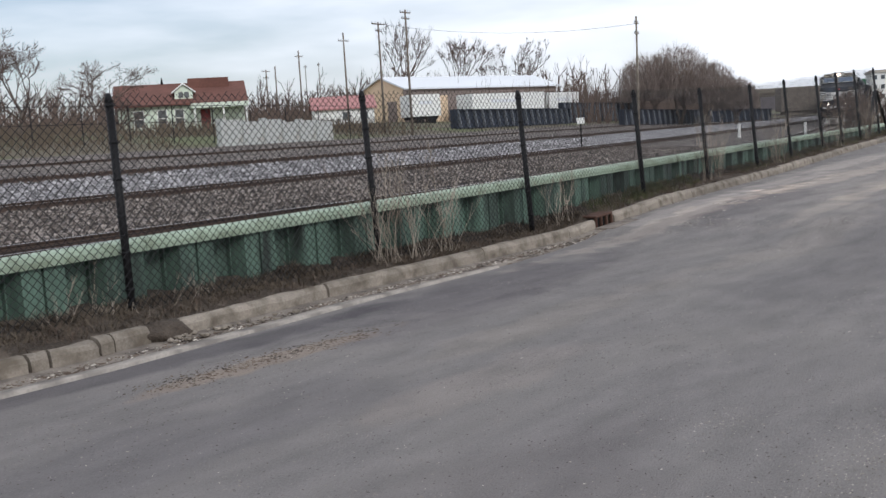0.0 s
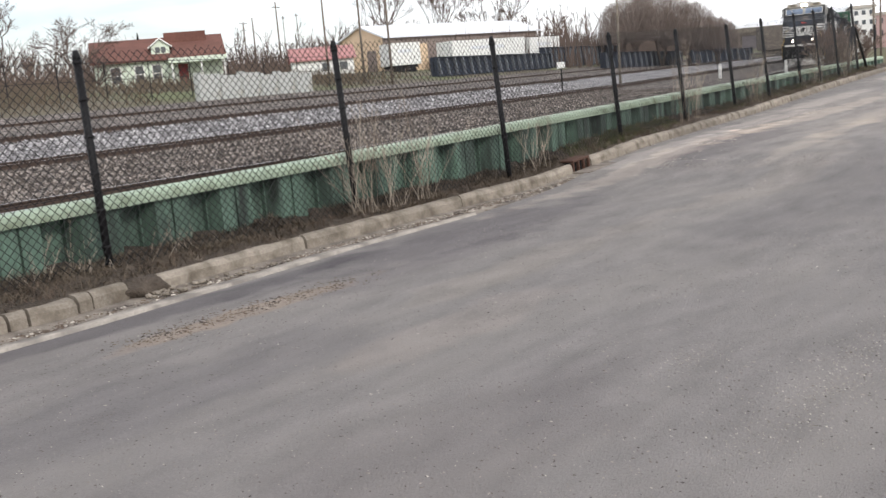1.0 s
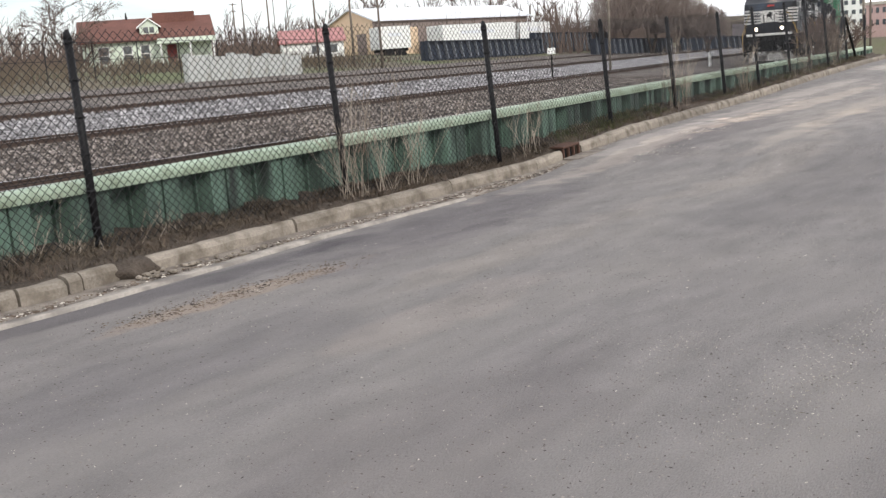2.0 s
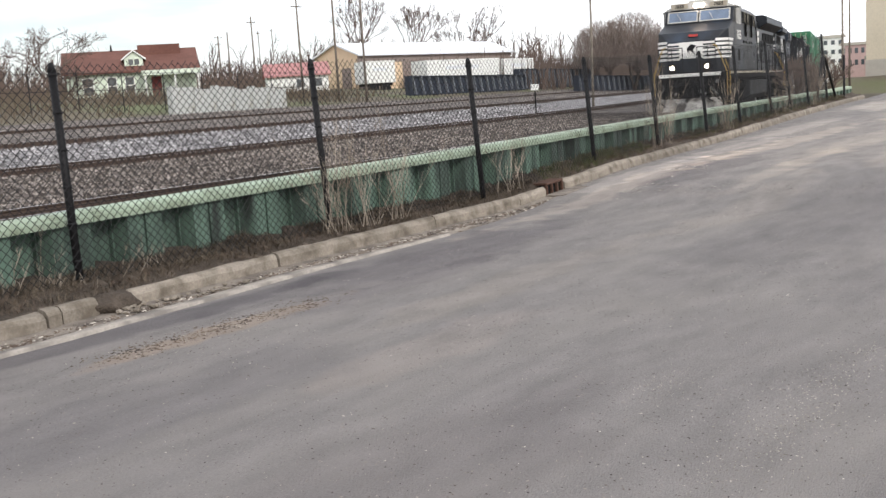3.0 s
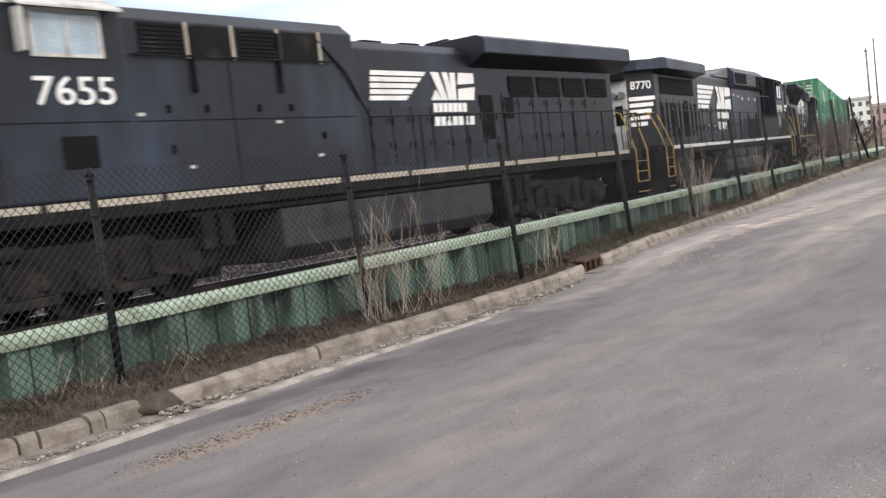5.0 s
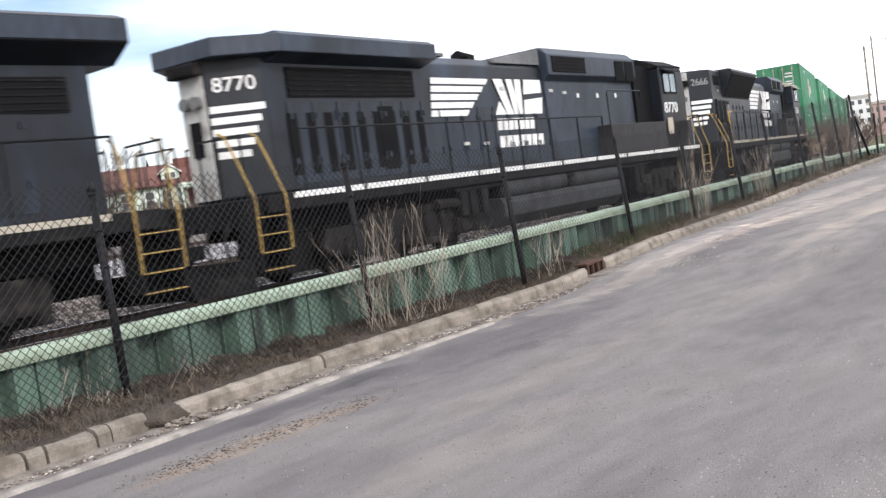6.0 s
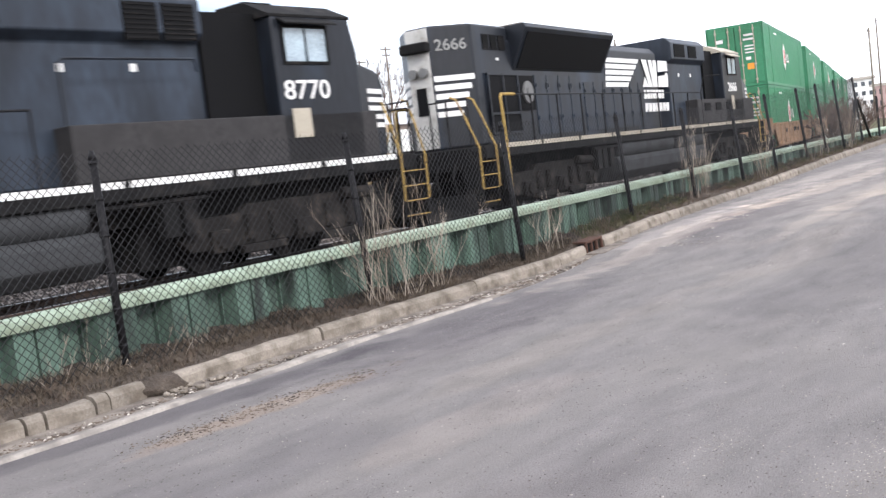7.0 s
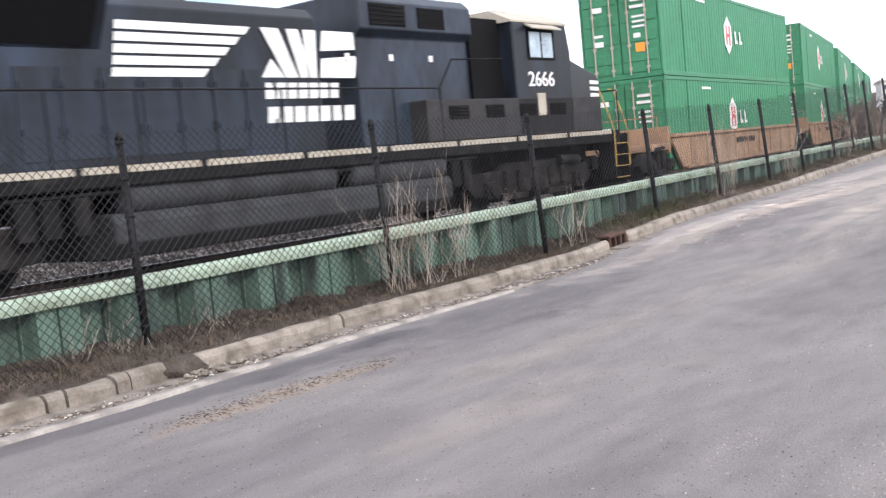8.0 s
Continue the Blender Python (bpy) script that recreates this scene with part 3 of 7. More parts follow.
def fence():
    fe = thing("chain_link_fence", "black chain-link fence on round posts, leaning slightly towards the tracks", "fence")
    rng = random.Random(8)
    for x, top in POSTS:
        bm = bmesh.new()
        low = road_z(x) + 0.12
        tube(bm, [on_fence(x, low), on_fence(x, top - 0.05)], 0.036, 10)
        tube(bm, [on_fence(x, top - 0.06), on_fence(x, top - 0.02), on_fence(x, top + 0.02)], 0.042, 10, 0.02)
        for k in range(6):
            z = low + 0.25 + (top - low - 0.35) * k / 5
            tube(bm, [on_fence(x, z), on_fence(x, z + 0.025)], 0.043, 10)
        part("post", bm, BLACK, fe, smooth=True)
    # netting: two sets of slanting wires
    step, r = 0.083, 0.0019
    x0, x1 = -1.2, 36.91

    def top_at(x):
        return smooth_step(x, POSTS)
    for side, tilt in ((0.0, 1.0), (0.004, -1.0)):
        verts, faces = [], []
        x = x0 - 2.6
        while x < x1 + 2.6:
            lo = road_z(x) + 0.2 if x > x0 else 0.2
            # the wire runs from z = lo up to the ragged top edge
            hi = top_at(min(max(x, x0), x1)) + rng.uniform(-0.015, 0.03)
            mid = 1.1
            def at(z):
                return x + tilt * (z - mid)
            a, b = lo, hi
            if tilt > 0:
                a, b = max(a, mid + (x0 - x)), min(b, mid + (x1 - x))
            else:
                a, b = max(a, mid - (x1 - x)), min(b, mid - (x0 - x))
            if b - a > 0.05:
                # cut to the height of the netting where the wire leaves it
                b = min(b, top_at(at(b)) + rng.uniform(-0.01, 0.035))
                a = max(a, road_z(at(a)) + 0.18)
                k0 = len(verts)
                cut = [a + (b - a) * i / 2 for i in range(3)]
                for z in cut:
                    p = on_fence(at(z), z)
                    for dx, dy in ((-r, 0.0), (r * 0.5, r), (r * 0.5, -r)):
                        verts.append((p.x + dx * 1.4, p.y + dy + side - 0.045, p.z + dx * tilt * -1.4))
                faces += [(k0 + 3 * h + i, k0 + 3 * h + (i + 1) % 3, k0 + 3 * h + 3 + (i + 1) % 3, k0 + 3 * h + 3 + i) for h in range(2) for i in range(3)]
            x += step
        me = bpy.data.meshes.new("netting")
        me.from_pydata(verts, [], faces)
        me.materials.append(WIRE)
        ob = new("netting", me)
        ob.parent = fe
        tagged(ob, kind="stuff")
    for a, b in zip(POSTS, POSTS[1:]):
        bm = bmesh.new()
        tube(bm, [on_fence(a[0], wall_top(a[0]) + 0.10) - Vector((0, 0.05, 0)), on_fence(b[0], wall_top(b[0]) + 0.10) - Vector((0, 0.05, 0))], 0.004, 4)
        part("tension_wire", bm, BLACK, fe)
    for a, b, z in ((35.2, 36.9, 2.2), (39.2, 37.4, 2.2), (41.0, 41.6, 2.3)):
        bm = bmesh.new()
        tube(bm, [(a, 7.9 + bend(a), road_z(a) + 0.1), (b, 8.0 + bend(b), road_z(b) + z * 0.75)], 0.045, 8)
        part("brace", bm, BLACK, fe)


fence()


# ---------------------------------------------------------------- railway tracks
def track_path(lateral, zoff, share=1.0):
    xs = [-200, -120, -60] + [-40 + 4 * i for i in range(60)] + [220, 300, 420]
    return [(x, lateral + share * track_off(x), zoff) for x in xs]


def track(name, yc, z_rail, label, share=1.0, ties=True):
    t = tagged(new(name), label, kind="structure")
    for s in (-0.755, 0.755):
        prof = [(-0.07, -0.17), (0.07, -0.17), (0.06, -0.15), (0.012, -0.13), (0.012, -0.045), (0.036, -0.03), (0.036, 0), (-0.036, 0), (-0.036, -0.03), (-0.012, -0.045), (-0.012, -0.13), (-0.06, -0.15)]
        bm = bmesh.new()
        rings = []
        for x, y, _ in track_path(yc + s, z_rail, share):
            rings.append([bm.verts.new((x, y + a, z_rail + b)) for a, b in prof])
        for p, q in zip(rings, rings[1:]):
            for i in range(12):
                f = bm.faces.new((p[i], p[(i + 1) % 12], q[(i + 1) % 12], q[i]))
                f.material_index = 1 if i == 6 else 0
        ob = part("rail", bm, RAIL, t)
        ob.data.materials.append(RAIL_TOP)
    if ties:
        bm = bmesh.new()
        bx(bm, -0.115, 0.115, -1.3, 1.3, -0.2, -0.168)
        me = mesh_of("sleeper", bm, TIE)
        x, k = -12.0, 0
        while k < 150:
            ob = new("sleeper", me)
            ob.parent = t
            slope = share * (track_off(x + 0.5) - track_off(x - 0.5))
            ob.matrix_basis = pose(x, yc + share * track_off(x), z_rail, 0, 0, math.degrees(math.atan(slope)) + random.uniform(-1, 1))
            x += 0.52
            k += 1


def ballast(name, y0, y1, mat, label, share=1.0, lift=0.04):
    xs = [-200, -120, -60] + [-40 + 1.0 * i for i in range(150)] + [115, 125, 140, 160, 200, 260, 350]
    n = max(2, round((y1 - y0) / 0.5))
    rows = []
    for x in xs:
        rows.append([(x, y0 + (y1 - y0) * j / n + share * track_off(x)) for j in range(n + 1)])
    verts = [(x, y, land_z(x, y) + lift + 0.03 * noise.noise(Vector((x, y, 2)))) for r in rows for x, y in r]
    k = n + 1
    faces = [(i * k + j, (i + 1) * k + j, (i + 1) * k + j + 1, i * k + j + 1) for i in range(len(xs) - 1) for j in range(k - 1)]
    me = bpy.data.meshes.new(name)
    me.from_pydata(verts, [], faces)
    me.materials.append(mat)
    return tagged(new(name, me), label, kind="structure")


ballast("ballast_near", 8.8, 24.2, BALLAST, "brown grimy ballast around the near tracks")
ballast("ballast_yard", 34.6, 40.6, BALLAST, "brown cinders beside the farthest track", 0.8)
ballast("ballast_far", 24.2, 34.6, BALLAST_L, "pale grey ballast between the far tracks", 0.8)
track("track_1", TRACK_Y, RAIL_Z, "main railway track with rusty rails on timber sleepers")
track("track_2", 25.0, 0.46, "second railway track with dark rails", 0.8)
track("track_3", 33.0, 0.97, "third railway track with dark rails", 0.8)
track("track_4", 39.0, 1.38, "fourth railway track with dark rails", 0.8, False)


def stones(name, count, y0, y1, x0, x1, mat, size, label, seed, share=1.0):
    """Loose stones lying on the ballast."""
    rng = random.Random(seed)
    verts, faces = [], []
    for _ in range(count):
        x, yy = rng.uniform(x0, x1), rng.uniform(y0, y1)
        y = yy + share * track_off(x)
        z = land_z(x, y) + 0.05
        s = rng.uniform(0.5, 1.0) * size
        k = len(verts)
        ring = [(s * math.cos(a) * rng.uniform(0.7, 1.1), s * math.sin(a) * rng.uniform(0.7, 1.1)) for a in (0.3, 1.9, 3.4, 5.0)]
        verts += [(x + a, y + b, z) for a, b in ring] + [(x + rng.uniform(-0.3, 0.3) * s, y + rng.uniform(-0.3, 0.3) * s, z + s * rng.uniform(0.6, 1.0))]
        faces += [(k + i, k + (i + 1) % 4, k + 4) for i in range(4)]
    me = bpy.data.meshes.new(name)
    me.from_pydata(verts, [], faces)
    me.materials.append(mat)
    tagged(new(name, me), label, kind="stuff")


stones("ballast_stones", 30000, 16.0, 24.3, 4, 50, STONE, 0.07, "loose brown ballast stones", 1)
stones("ballast_stones", 14000, 24.6, 34, 10, 60, STONE_L, 0.10, "loose grey ballast stones", 2, 0.8)


# ---------------------------------------------------------------- weeds along the wall
def stem(bm, base, height, rng, spread=0.25, r=0.0025, forks=6):
    """A dry woody stem that arches over and forks into thinner shoots."""
    p, d = Vector(base), Vector((rng.gauss(0, spread), rng.gauss(0, spread) * 0.5, 1)).normalized()
    droop = Vector((d.x, d.y * 0.5, -0.25)) * rng.uniform(0.02, 0.16)
    pts, r = [p.copy()], r * rng.uniform(0.6, 1.25)
    for i in range(6):
        d = (d + droop + Vector((rng.gauss(0, 0.06), rng.gauss(0, 0.06), 0))).normalized()
        p = p + d * height / 6
        pts.append(p.copy())
    tube(bm, pts, r, 4, r * 0.45, cap=False)
    for _ in range(forks):
        k = rng.randint(2, 5)
        q, e = pts[k], (pts[k + 1] - pts[k]).normalized()
        a = rng.choice((-1, 1)) * rng.uniform(0.25, 0.7)
        e = (e + Vector((a, rng.gauss(0, 0.3), 0.25))).normalized()
        ln = height * rng.uniform(0.12, 0.3)
        m = q + e * ln * 0.5
        t = m + (e + Vector((-a * 0.3, 0, 0.35))).normalized() * ln * 0.5
        tube(bm, [q, m, t], r * 0.6, 3, r * 0.3, cap=False)
        if rng.random() < 0.6:
            tube(bm, [m, m + Vector((rng.gauss(0, 0.3), rng.gauss(0, 0.3), 0.8)).normalized() * ln * 0.45], r * 0.45, 3, r * 0.25, cap=False)


def weed_clump(x, y, n, height, seed, label, spread=0.3, wide=0.35):
    rng = random.Random(seed)
    bm = bmesh.new()
    roots = [x + rng.gauss(0, wide) for _ in range(max(2, n // 6))]
    for _ in range(n):
        xx = rng.choice(roots) + rng.gauss(0, 0.06)
        stem(bm, (xx, y + bend(xx) + rng.uniform(-0.10, 0.10), road_z(xx) + 0.17), height * rng.uniform(0.4, 1.05), rng, spread)
    w = part("dry_weeds", bm, STRAW)
    tagged(w, label, "weeds", "weeds along the wall")


weed_clump(9.0, 7.68, 44, 1.40, 1, "tall clump of dry straw-coloured weed stems by the fence", 0.26, 0.48)
weed_clump(8.6, 7.66, 12, 0.8, 2, "bent pale dry weed stems leaning against the fence", 0.5, 0.22)
weed_clump(12.1, 7.72, 14, 1.0, 3, "thin dry weed stems beside the wall", 0.2, 0.30)
weed_clump(17.4, 7.75, 18, 1.35, 8, "tall pale dry weed stems before the fence", 0.16, 0.5)
weed_clump(18.9, 7.75, 10, 1.3, 9, "upright pale dry weed stems by a fence post", 0.16, 0.35)
weed_clump(22.8, 7.7, 26, 1.2, 4, "dry weeds at the foot of the wall", 0.25, 0.6)
weed_clump(29.5, 7.7, 30, 1.2, 6, "dry weeds at the foot of the fence", 0.25, 0.9)
weed_clump(34.5, 7.8, 30, 1.6, 10, "tangled dry weeds at the fence's far end", 0.25, 1.0)
weed_clump(6.6, 7.85, 7, 0.5, 5, "a few short dry weed stems", 0.45, 0.4)
weed_clump(4.7, 7.85, 9, 0.55, 7, "a few short dry weed stems by the post", 0.45, 0.5)
weed_clump(5.6, 7.8, 9, 0.38, 11, "low tangled dry weed stems on the verge", 0.7, 0.5)


def tufts(name, count, x0, x1, y0, y1, height, mat, label, seed, lying=0.5):
    """Short blades and litter strewn over the verge."""
    rng = random.Random(seed)
    verts, faces = [], []
    for _ in range(count):
        x = rng.uniform(x0, x1)
        if noise.noise(Vector((x * 1.3, seed, 0))) < rng.uniform(-0.6, 0.2):
            continue
        q = (y0 - 7.24 + (y1 - y0) * rng.random() ** 0.7) / 0.98
        y = VERGE_IN(x) + (VERGE_OUT(x) - VERGE_IN(x)) * q
        z = verge_z(x, q) - 0.005
        a, h = rng.uniform(0, 6.28), height * rng.uniform(0.3, 1.2)
        e = Vector((math.cos(a) * lying, math.sin(a) * lying, rng.uniform(0.15, 1.0))).normalized() * h
        s = Vector((-math.sin(a), math.cos(a), 0)) * rng.uniform(0.0012, 0.0032)
        b = Vector((x, y, z))
        k = len(verts)
        m = b + e * 0.55 + Vector((0, 0, h * 0.12))
        verts += [tuple(b - s), tuple(b + s), tuple(m + s), tuple(m - s), tuple(b + e)]
        faces += [(k, k + 1, k + 2, k + 3), (k + 3, k + 2, k + 4)]
    me = bpy.data.meshes.new(name)
    me.from_pydata(verts, [], faces)
    me.materials.append(mat)
    tagged(new(name, me), label, kind="stuff")


tufts("dead_grass", 42000, -2, 40, 7.27, 7.95, 0.11, LITTER, "brown dead grass and leaf litter", 11, 0.9)
tufts("dead_grass", 1300, -2, 40, 7.4, 7.95, 0.18, STRAW, "straw-coloured dead grass", 12, 0.7)
tufts("dead_grass", 20000, 3, 13, 7.28, 7.95, 0.12, BRUSH, "matted brown dead grass", 15, 1.2)
tufts("grass", 5200, 13.3, 17.5, 7.35, 7.9, 0.14, GRASS, "short green grass", 13, 0.6)
tufts("grass", 7000, 20.0, 40, 7.35, 7.9, 0.14, GRASS, "short green grass", 14, 0.6)


# ---------------------------------------------------------------- patches and grit on the road
def scatter(name, count, spot, size, mat, label, seed, flat=0.5):
    """Grit, twigs and leaf crumbs lying on the road; spot(rng) gives x, y."""
    rng = random.Random(seed)
    verts, faces = [], []
    for _ in range(count):
        x, y = spot(rng)
        k = min(1.0, max(0.0, (y - 2) / 3)) * kerb_shift(x)
        z = road_z(x) + 0.006 * noise.noise(Vector((x * 0.35, y * 0.5, 3))) - 0.02 * max(0, min(y, 6.7) - 6) / 0.83
        y += k
        s = size * rng.uniform(0.3, 1.0) ** 1.5
        k, a = len(verts), rng.uniform(0, 6.28)
        st = rng.uniform(1.0, 2.6)
        ring = [(s * st * math.cos(t), s * math.sin(t)) for t in (0.3, 1.9, 3.4, 5.0)]
        verts += [(x + p * math.cos(a) - q * math.sin(a), y + p * math.sin(a) + q * math.cos(a), z - 0.002) for p, q in ring] + [(x, y, z + s * flat)]
        faces += [(k + i, k + (i + 1) % 4, k + 4) for i in range(4)]
    me = bpy.data.meshes.new(name)
    me.from_pydata(verts, [], faces)
    me.materials.append(mat)
    tagged(new(name, me), label, kind="stuff")


scatter("road_grit", 9000, lambda r: (r.uniform(-2, 26), r.uniform(-3, 6.8)), 0.008, GRIT, "pale grit strewn over the road", 41)
scatter("gutter_grit", 7500, lambda r: (r.uniform(2, 38), 7.20 - abs(r.gauss(0, 0.20))), 0.016, GRIT, "grit and crumbled concrete in the gutter", 42)
scatter("gutter_litter", 11000, lambda r: (r.uniform(2, 38), 7.20 - abs(r.gauss(0, 0.22))), 0.018, LITTER, "dead leaves and twigs in the gutter", 43, 0.4)
scatter("leaf_litter", 950, lambda r: (lambda t: (3.9 + 2.3 * t + r.gauss(0, 0.2), 5.88 - 0.26 * t + r.gauss(0, 0.10)))(r.random() ** 0.8), 0.015, LITTER, "thin streak of dead leaf crumbs on the asphalt", 44, 0.4)
scatter("grit_drift", 2200, lambda r: (lambda t: (3.7 + 2.4 * t + r.gauss(0, 0.10), 1.43 + r.gauss(0, 0.11)))(r.random()), 0.0055, GRIT, "small drift of pale grit on the road", 46)
scatter("grit_drift", 700, lambda r: (5.0 + r.gauss(0, 0.18), 2.2 + r.gauss(0, 0.09)), 0.005, GRIT, "small drift of pale grit near the middle of the road", 47)
scatter("road_dust", 34000, lambda r: (r.uniform(1.5, 14), r.uniform(-1.5, 6.6)), 0.0072, STONE, "dark and pale sand grains on the asphalt", 48)
scatter("road_sand", 22000, lambda r: (r.uniform(1.5, 14), r.uniform(-1.5, 6.6)), 0.005, GRIT, "pale sand grains on the asphalt", 49)
scatter("sediment", 4500, lambda r: (lambda t: (12.6 + 14 * t, 6.75 - 0.9 * abs(r.gauss(0, 0.4)) - 0.2 * t))(r.random() ** 1.3), 0.02, GRIT, "washed-out pale sediment along the gutter", 45, 0.3)


# ---------------------------------------------------------------- beyond the tracks
def base(x, y):
    return land_z(x, y)


def wall_box(name, mat, parent, length, y0, y1, z0, z1, x0=0.0, holes=()):
    """A wall along x with rectangular openings (x0, x1, z0, z1) cut through it."""
    bm = bmesh.new()
    xs = sorted({x0, x0 + length, *[h[0] for h in holes], *[h[1] for h in holes]})
    for a, b in zip(xs, xs[1:]):
        cuts = sorted((h[2], h[3]) for h in holes if h[0] <= a and h[1] >= b)
        z = z0
        for c, d in cuts:
            if c > z:
                bx(bm, a, b, y0, y1, z, c)
            z = d
        if z1 > z:
            bx(bm, a, b, y0, y1, z, z1)
    bmesh.ops.remove_doubles(bm, verts=bm.verts, dist=0.001)
    return part(name, bm, mat, parent)


def win_unit(parent, x0, x1, z0, z1, y):
    w = boxes("window", PANE, parent, (x0, x1, y + 0.08, y + 0.10, z0, z1))
    t = 0.07
    boxes("frame", WHITE_W, w, (x0 - t, x1 + t, y - 0.04, y + 0.06, z1, z1 + t), (x0 - t, x1 + t, y - 0.06, y + 0.06, z0 - t, z0), (x0 - t, x0, y - 0.04, y + 0.06, z0, z1), (x1, x1 + t, y - 0.04, y + 0.06, z0, z1), (x0, x1, y - 0.02, y + 0.06, (z0 + z1) / 2 - 0.03, (z0 + z1) / 2 + 0.03))


def house():
    # local x runs along the front, local -y faces the tracks
    ax, ay, bx_, by_ = 54.4, 79.1, 63.1, 72.4
    ang = math.degrees(math.atan2(by_ - ay, bx_ - ax))
    L = math.hypot(bx_ - ax, by_ - ay)
    h = thing("house", "pale green bungalow with a brown shingle roof and a small dormer", "house", at=pose(ax, ay, 2.85, 0, 0, ang))
    D, H = 8.0, 2.75
    holes = [(1.35, 2.15, 0.9, 2.3), (3.4, 4.1, 0.9, 2.3), (4.9, 5.6, 0.9, 2.3), (7.1, 7.95, 0.1, 2.25)]
    wall_box("front_wall", SIDING, h, L, 0, 0.2, -0.5, H, 0, holes)
    boxes("side_wall", SIDING, h, (0, 0.2, 0.2, D, -0.5, H))
    boxes("side_wall", SIDING, h, (L - 0.2, L, 0.2, D, -0.5, H))
    boxes("back_wall", SIDING, h, (0.2, L - 0.2, D - 0.2, D, -0.5, H))
    for a, b, c, d in holes[:3]:
        win_unit(h, a, b, c, d, 0.02)
    boxes("door", DOORRED, h, (7.1, 7.95, 0.06, 0.12, 0.1, 2.25))
    # porch on the right
    boxes("porch_roof", SIDING, h, (6.3, L + 0.3, -1.9, 0, H - 0.45, H - 0.02), label="pale porch fascia")
    for x in (6.5, 9.0, L):
        boxes("porch_post", WHITE_W, h, (x, x + 0.14, -1.8, -1.66, -0.4, H - 0.4))
    boxes("porch_floor", CONCRETE, h, (6.3, L + 0.2, -1.9, 0, -0.5, 0.0))
    bm = bmesh.new()
    prism(bm, [(-0.5, H - 0.1), (D / 2, H + 1.95), (D + 0.5, H - 0.1), (D + 0.5, H + 0.05), (D / 2, H + 2.12), (-0.5, H + 0.05)], -0.4, L + 0.4, "x")
    part("roof", bm, ROOF, h, "brown shingle roof")
    boxes("roof_box", ROOF, h, (6.2, 9.9, D / 2 - 1.2, D / 2 + 1.2, H + 1.3, H + 2.45))
    for x in (0.0, L - 0.2):
        bm = bmesh.new()
        prism(bm, [(0.1, H - 0.1), (D / 2, H + 1.9), (D - 0.1, H - 0.1)], x, x + 0.2, "x")
        part("gable", bm, SIDING, h)
    # dormer
    bm = bmesh.new()
    prism(bm, [(4.95, H + 0.45), (6.55, H + 0.45), (6.55, H + 1.15), (5.75, H + 1.75), (4.95, H + 1.15)], 0.55, 2.8)
    d = part("dormer", bm, SIDING, h)
    bm = bmesh.new()
    for s in (-1, 1):
        prism(bm, [(5.75, H + 1.80), (5.75 + s * 1.05, H + 1.02), (5.75 + s * 1.05, H + 1.14), (5.75, H + 1.94)], 0.3, 3.0)
    part("dormer_roof", bm, WHITE_W, d)
    for a in (5.3, 5.8):
        boxes("dormer_window", PANE, d, (a, a + 0.4, 0.52, 0.56, H + 0.62, H + 1.12))
    bm = bmesh.new()
    tube(bm, [(3.9, D / 2, H + 2.0), (3.9, D / 2, H + 2.7)], 0.14, 8, 0.03)
    part("finial", bm, UNDER, h)


house()


def concrete_wall():
    w = thing("yard_wall", "weathered pale concrete panel wall beside the far track", "wall")
    pts = [(35.2, 42.3), (36.7, 42.3), (38.2, 42.3), (39.75, 42.55), (41.3, 42.8), (42.9, 43.05), (44.5, 43.3)]
    for i, ((ax, ay), (bx_, by_)) in enumerate(zip(pts, pts[1:])):
        h = (1.30, 1.18, 1.26, 1.10, 1.16, 1.05)[i]
        bm = bmesh.new()
        L = math.hypot(bx_ - ax, by_ - ay)
        bx(bm, 0.06, L - 0.02, 0.04, 0.25, -0.4, h)
        bx(bm, -0.1, 0.12, -0.08, 0.35, -0.4, h + 0.08)
        p = part("panel", bm, PALECON, w, bevel=0.02)
        p.matrix_basis = pose(ax, ay, 1.68, 0, 0, math.degrees(math.atan2(by_ - ay, bx_ - ax)))


concrete_wall()


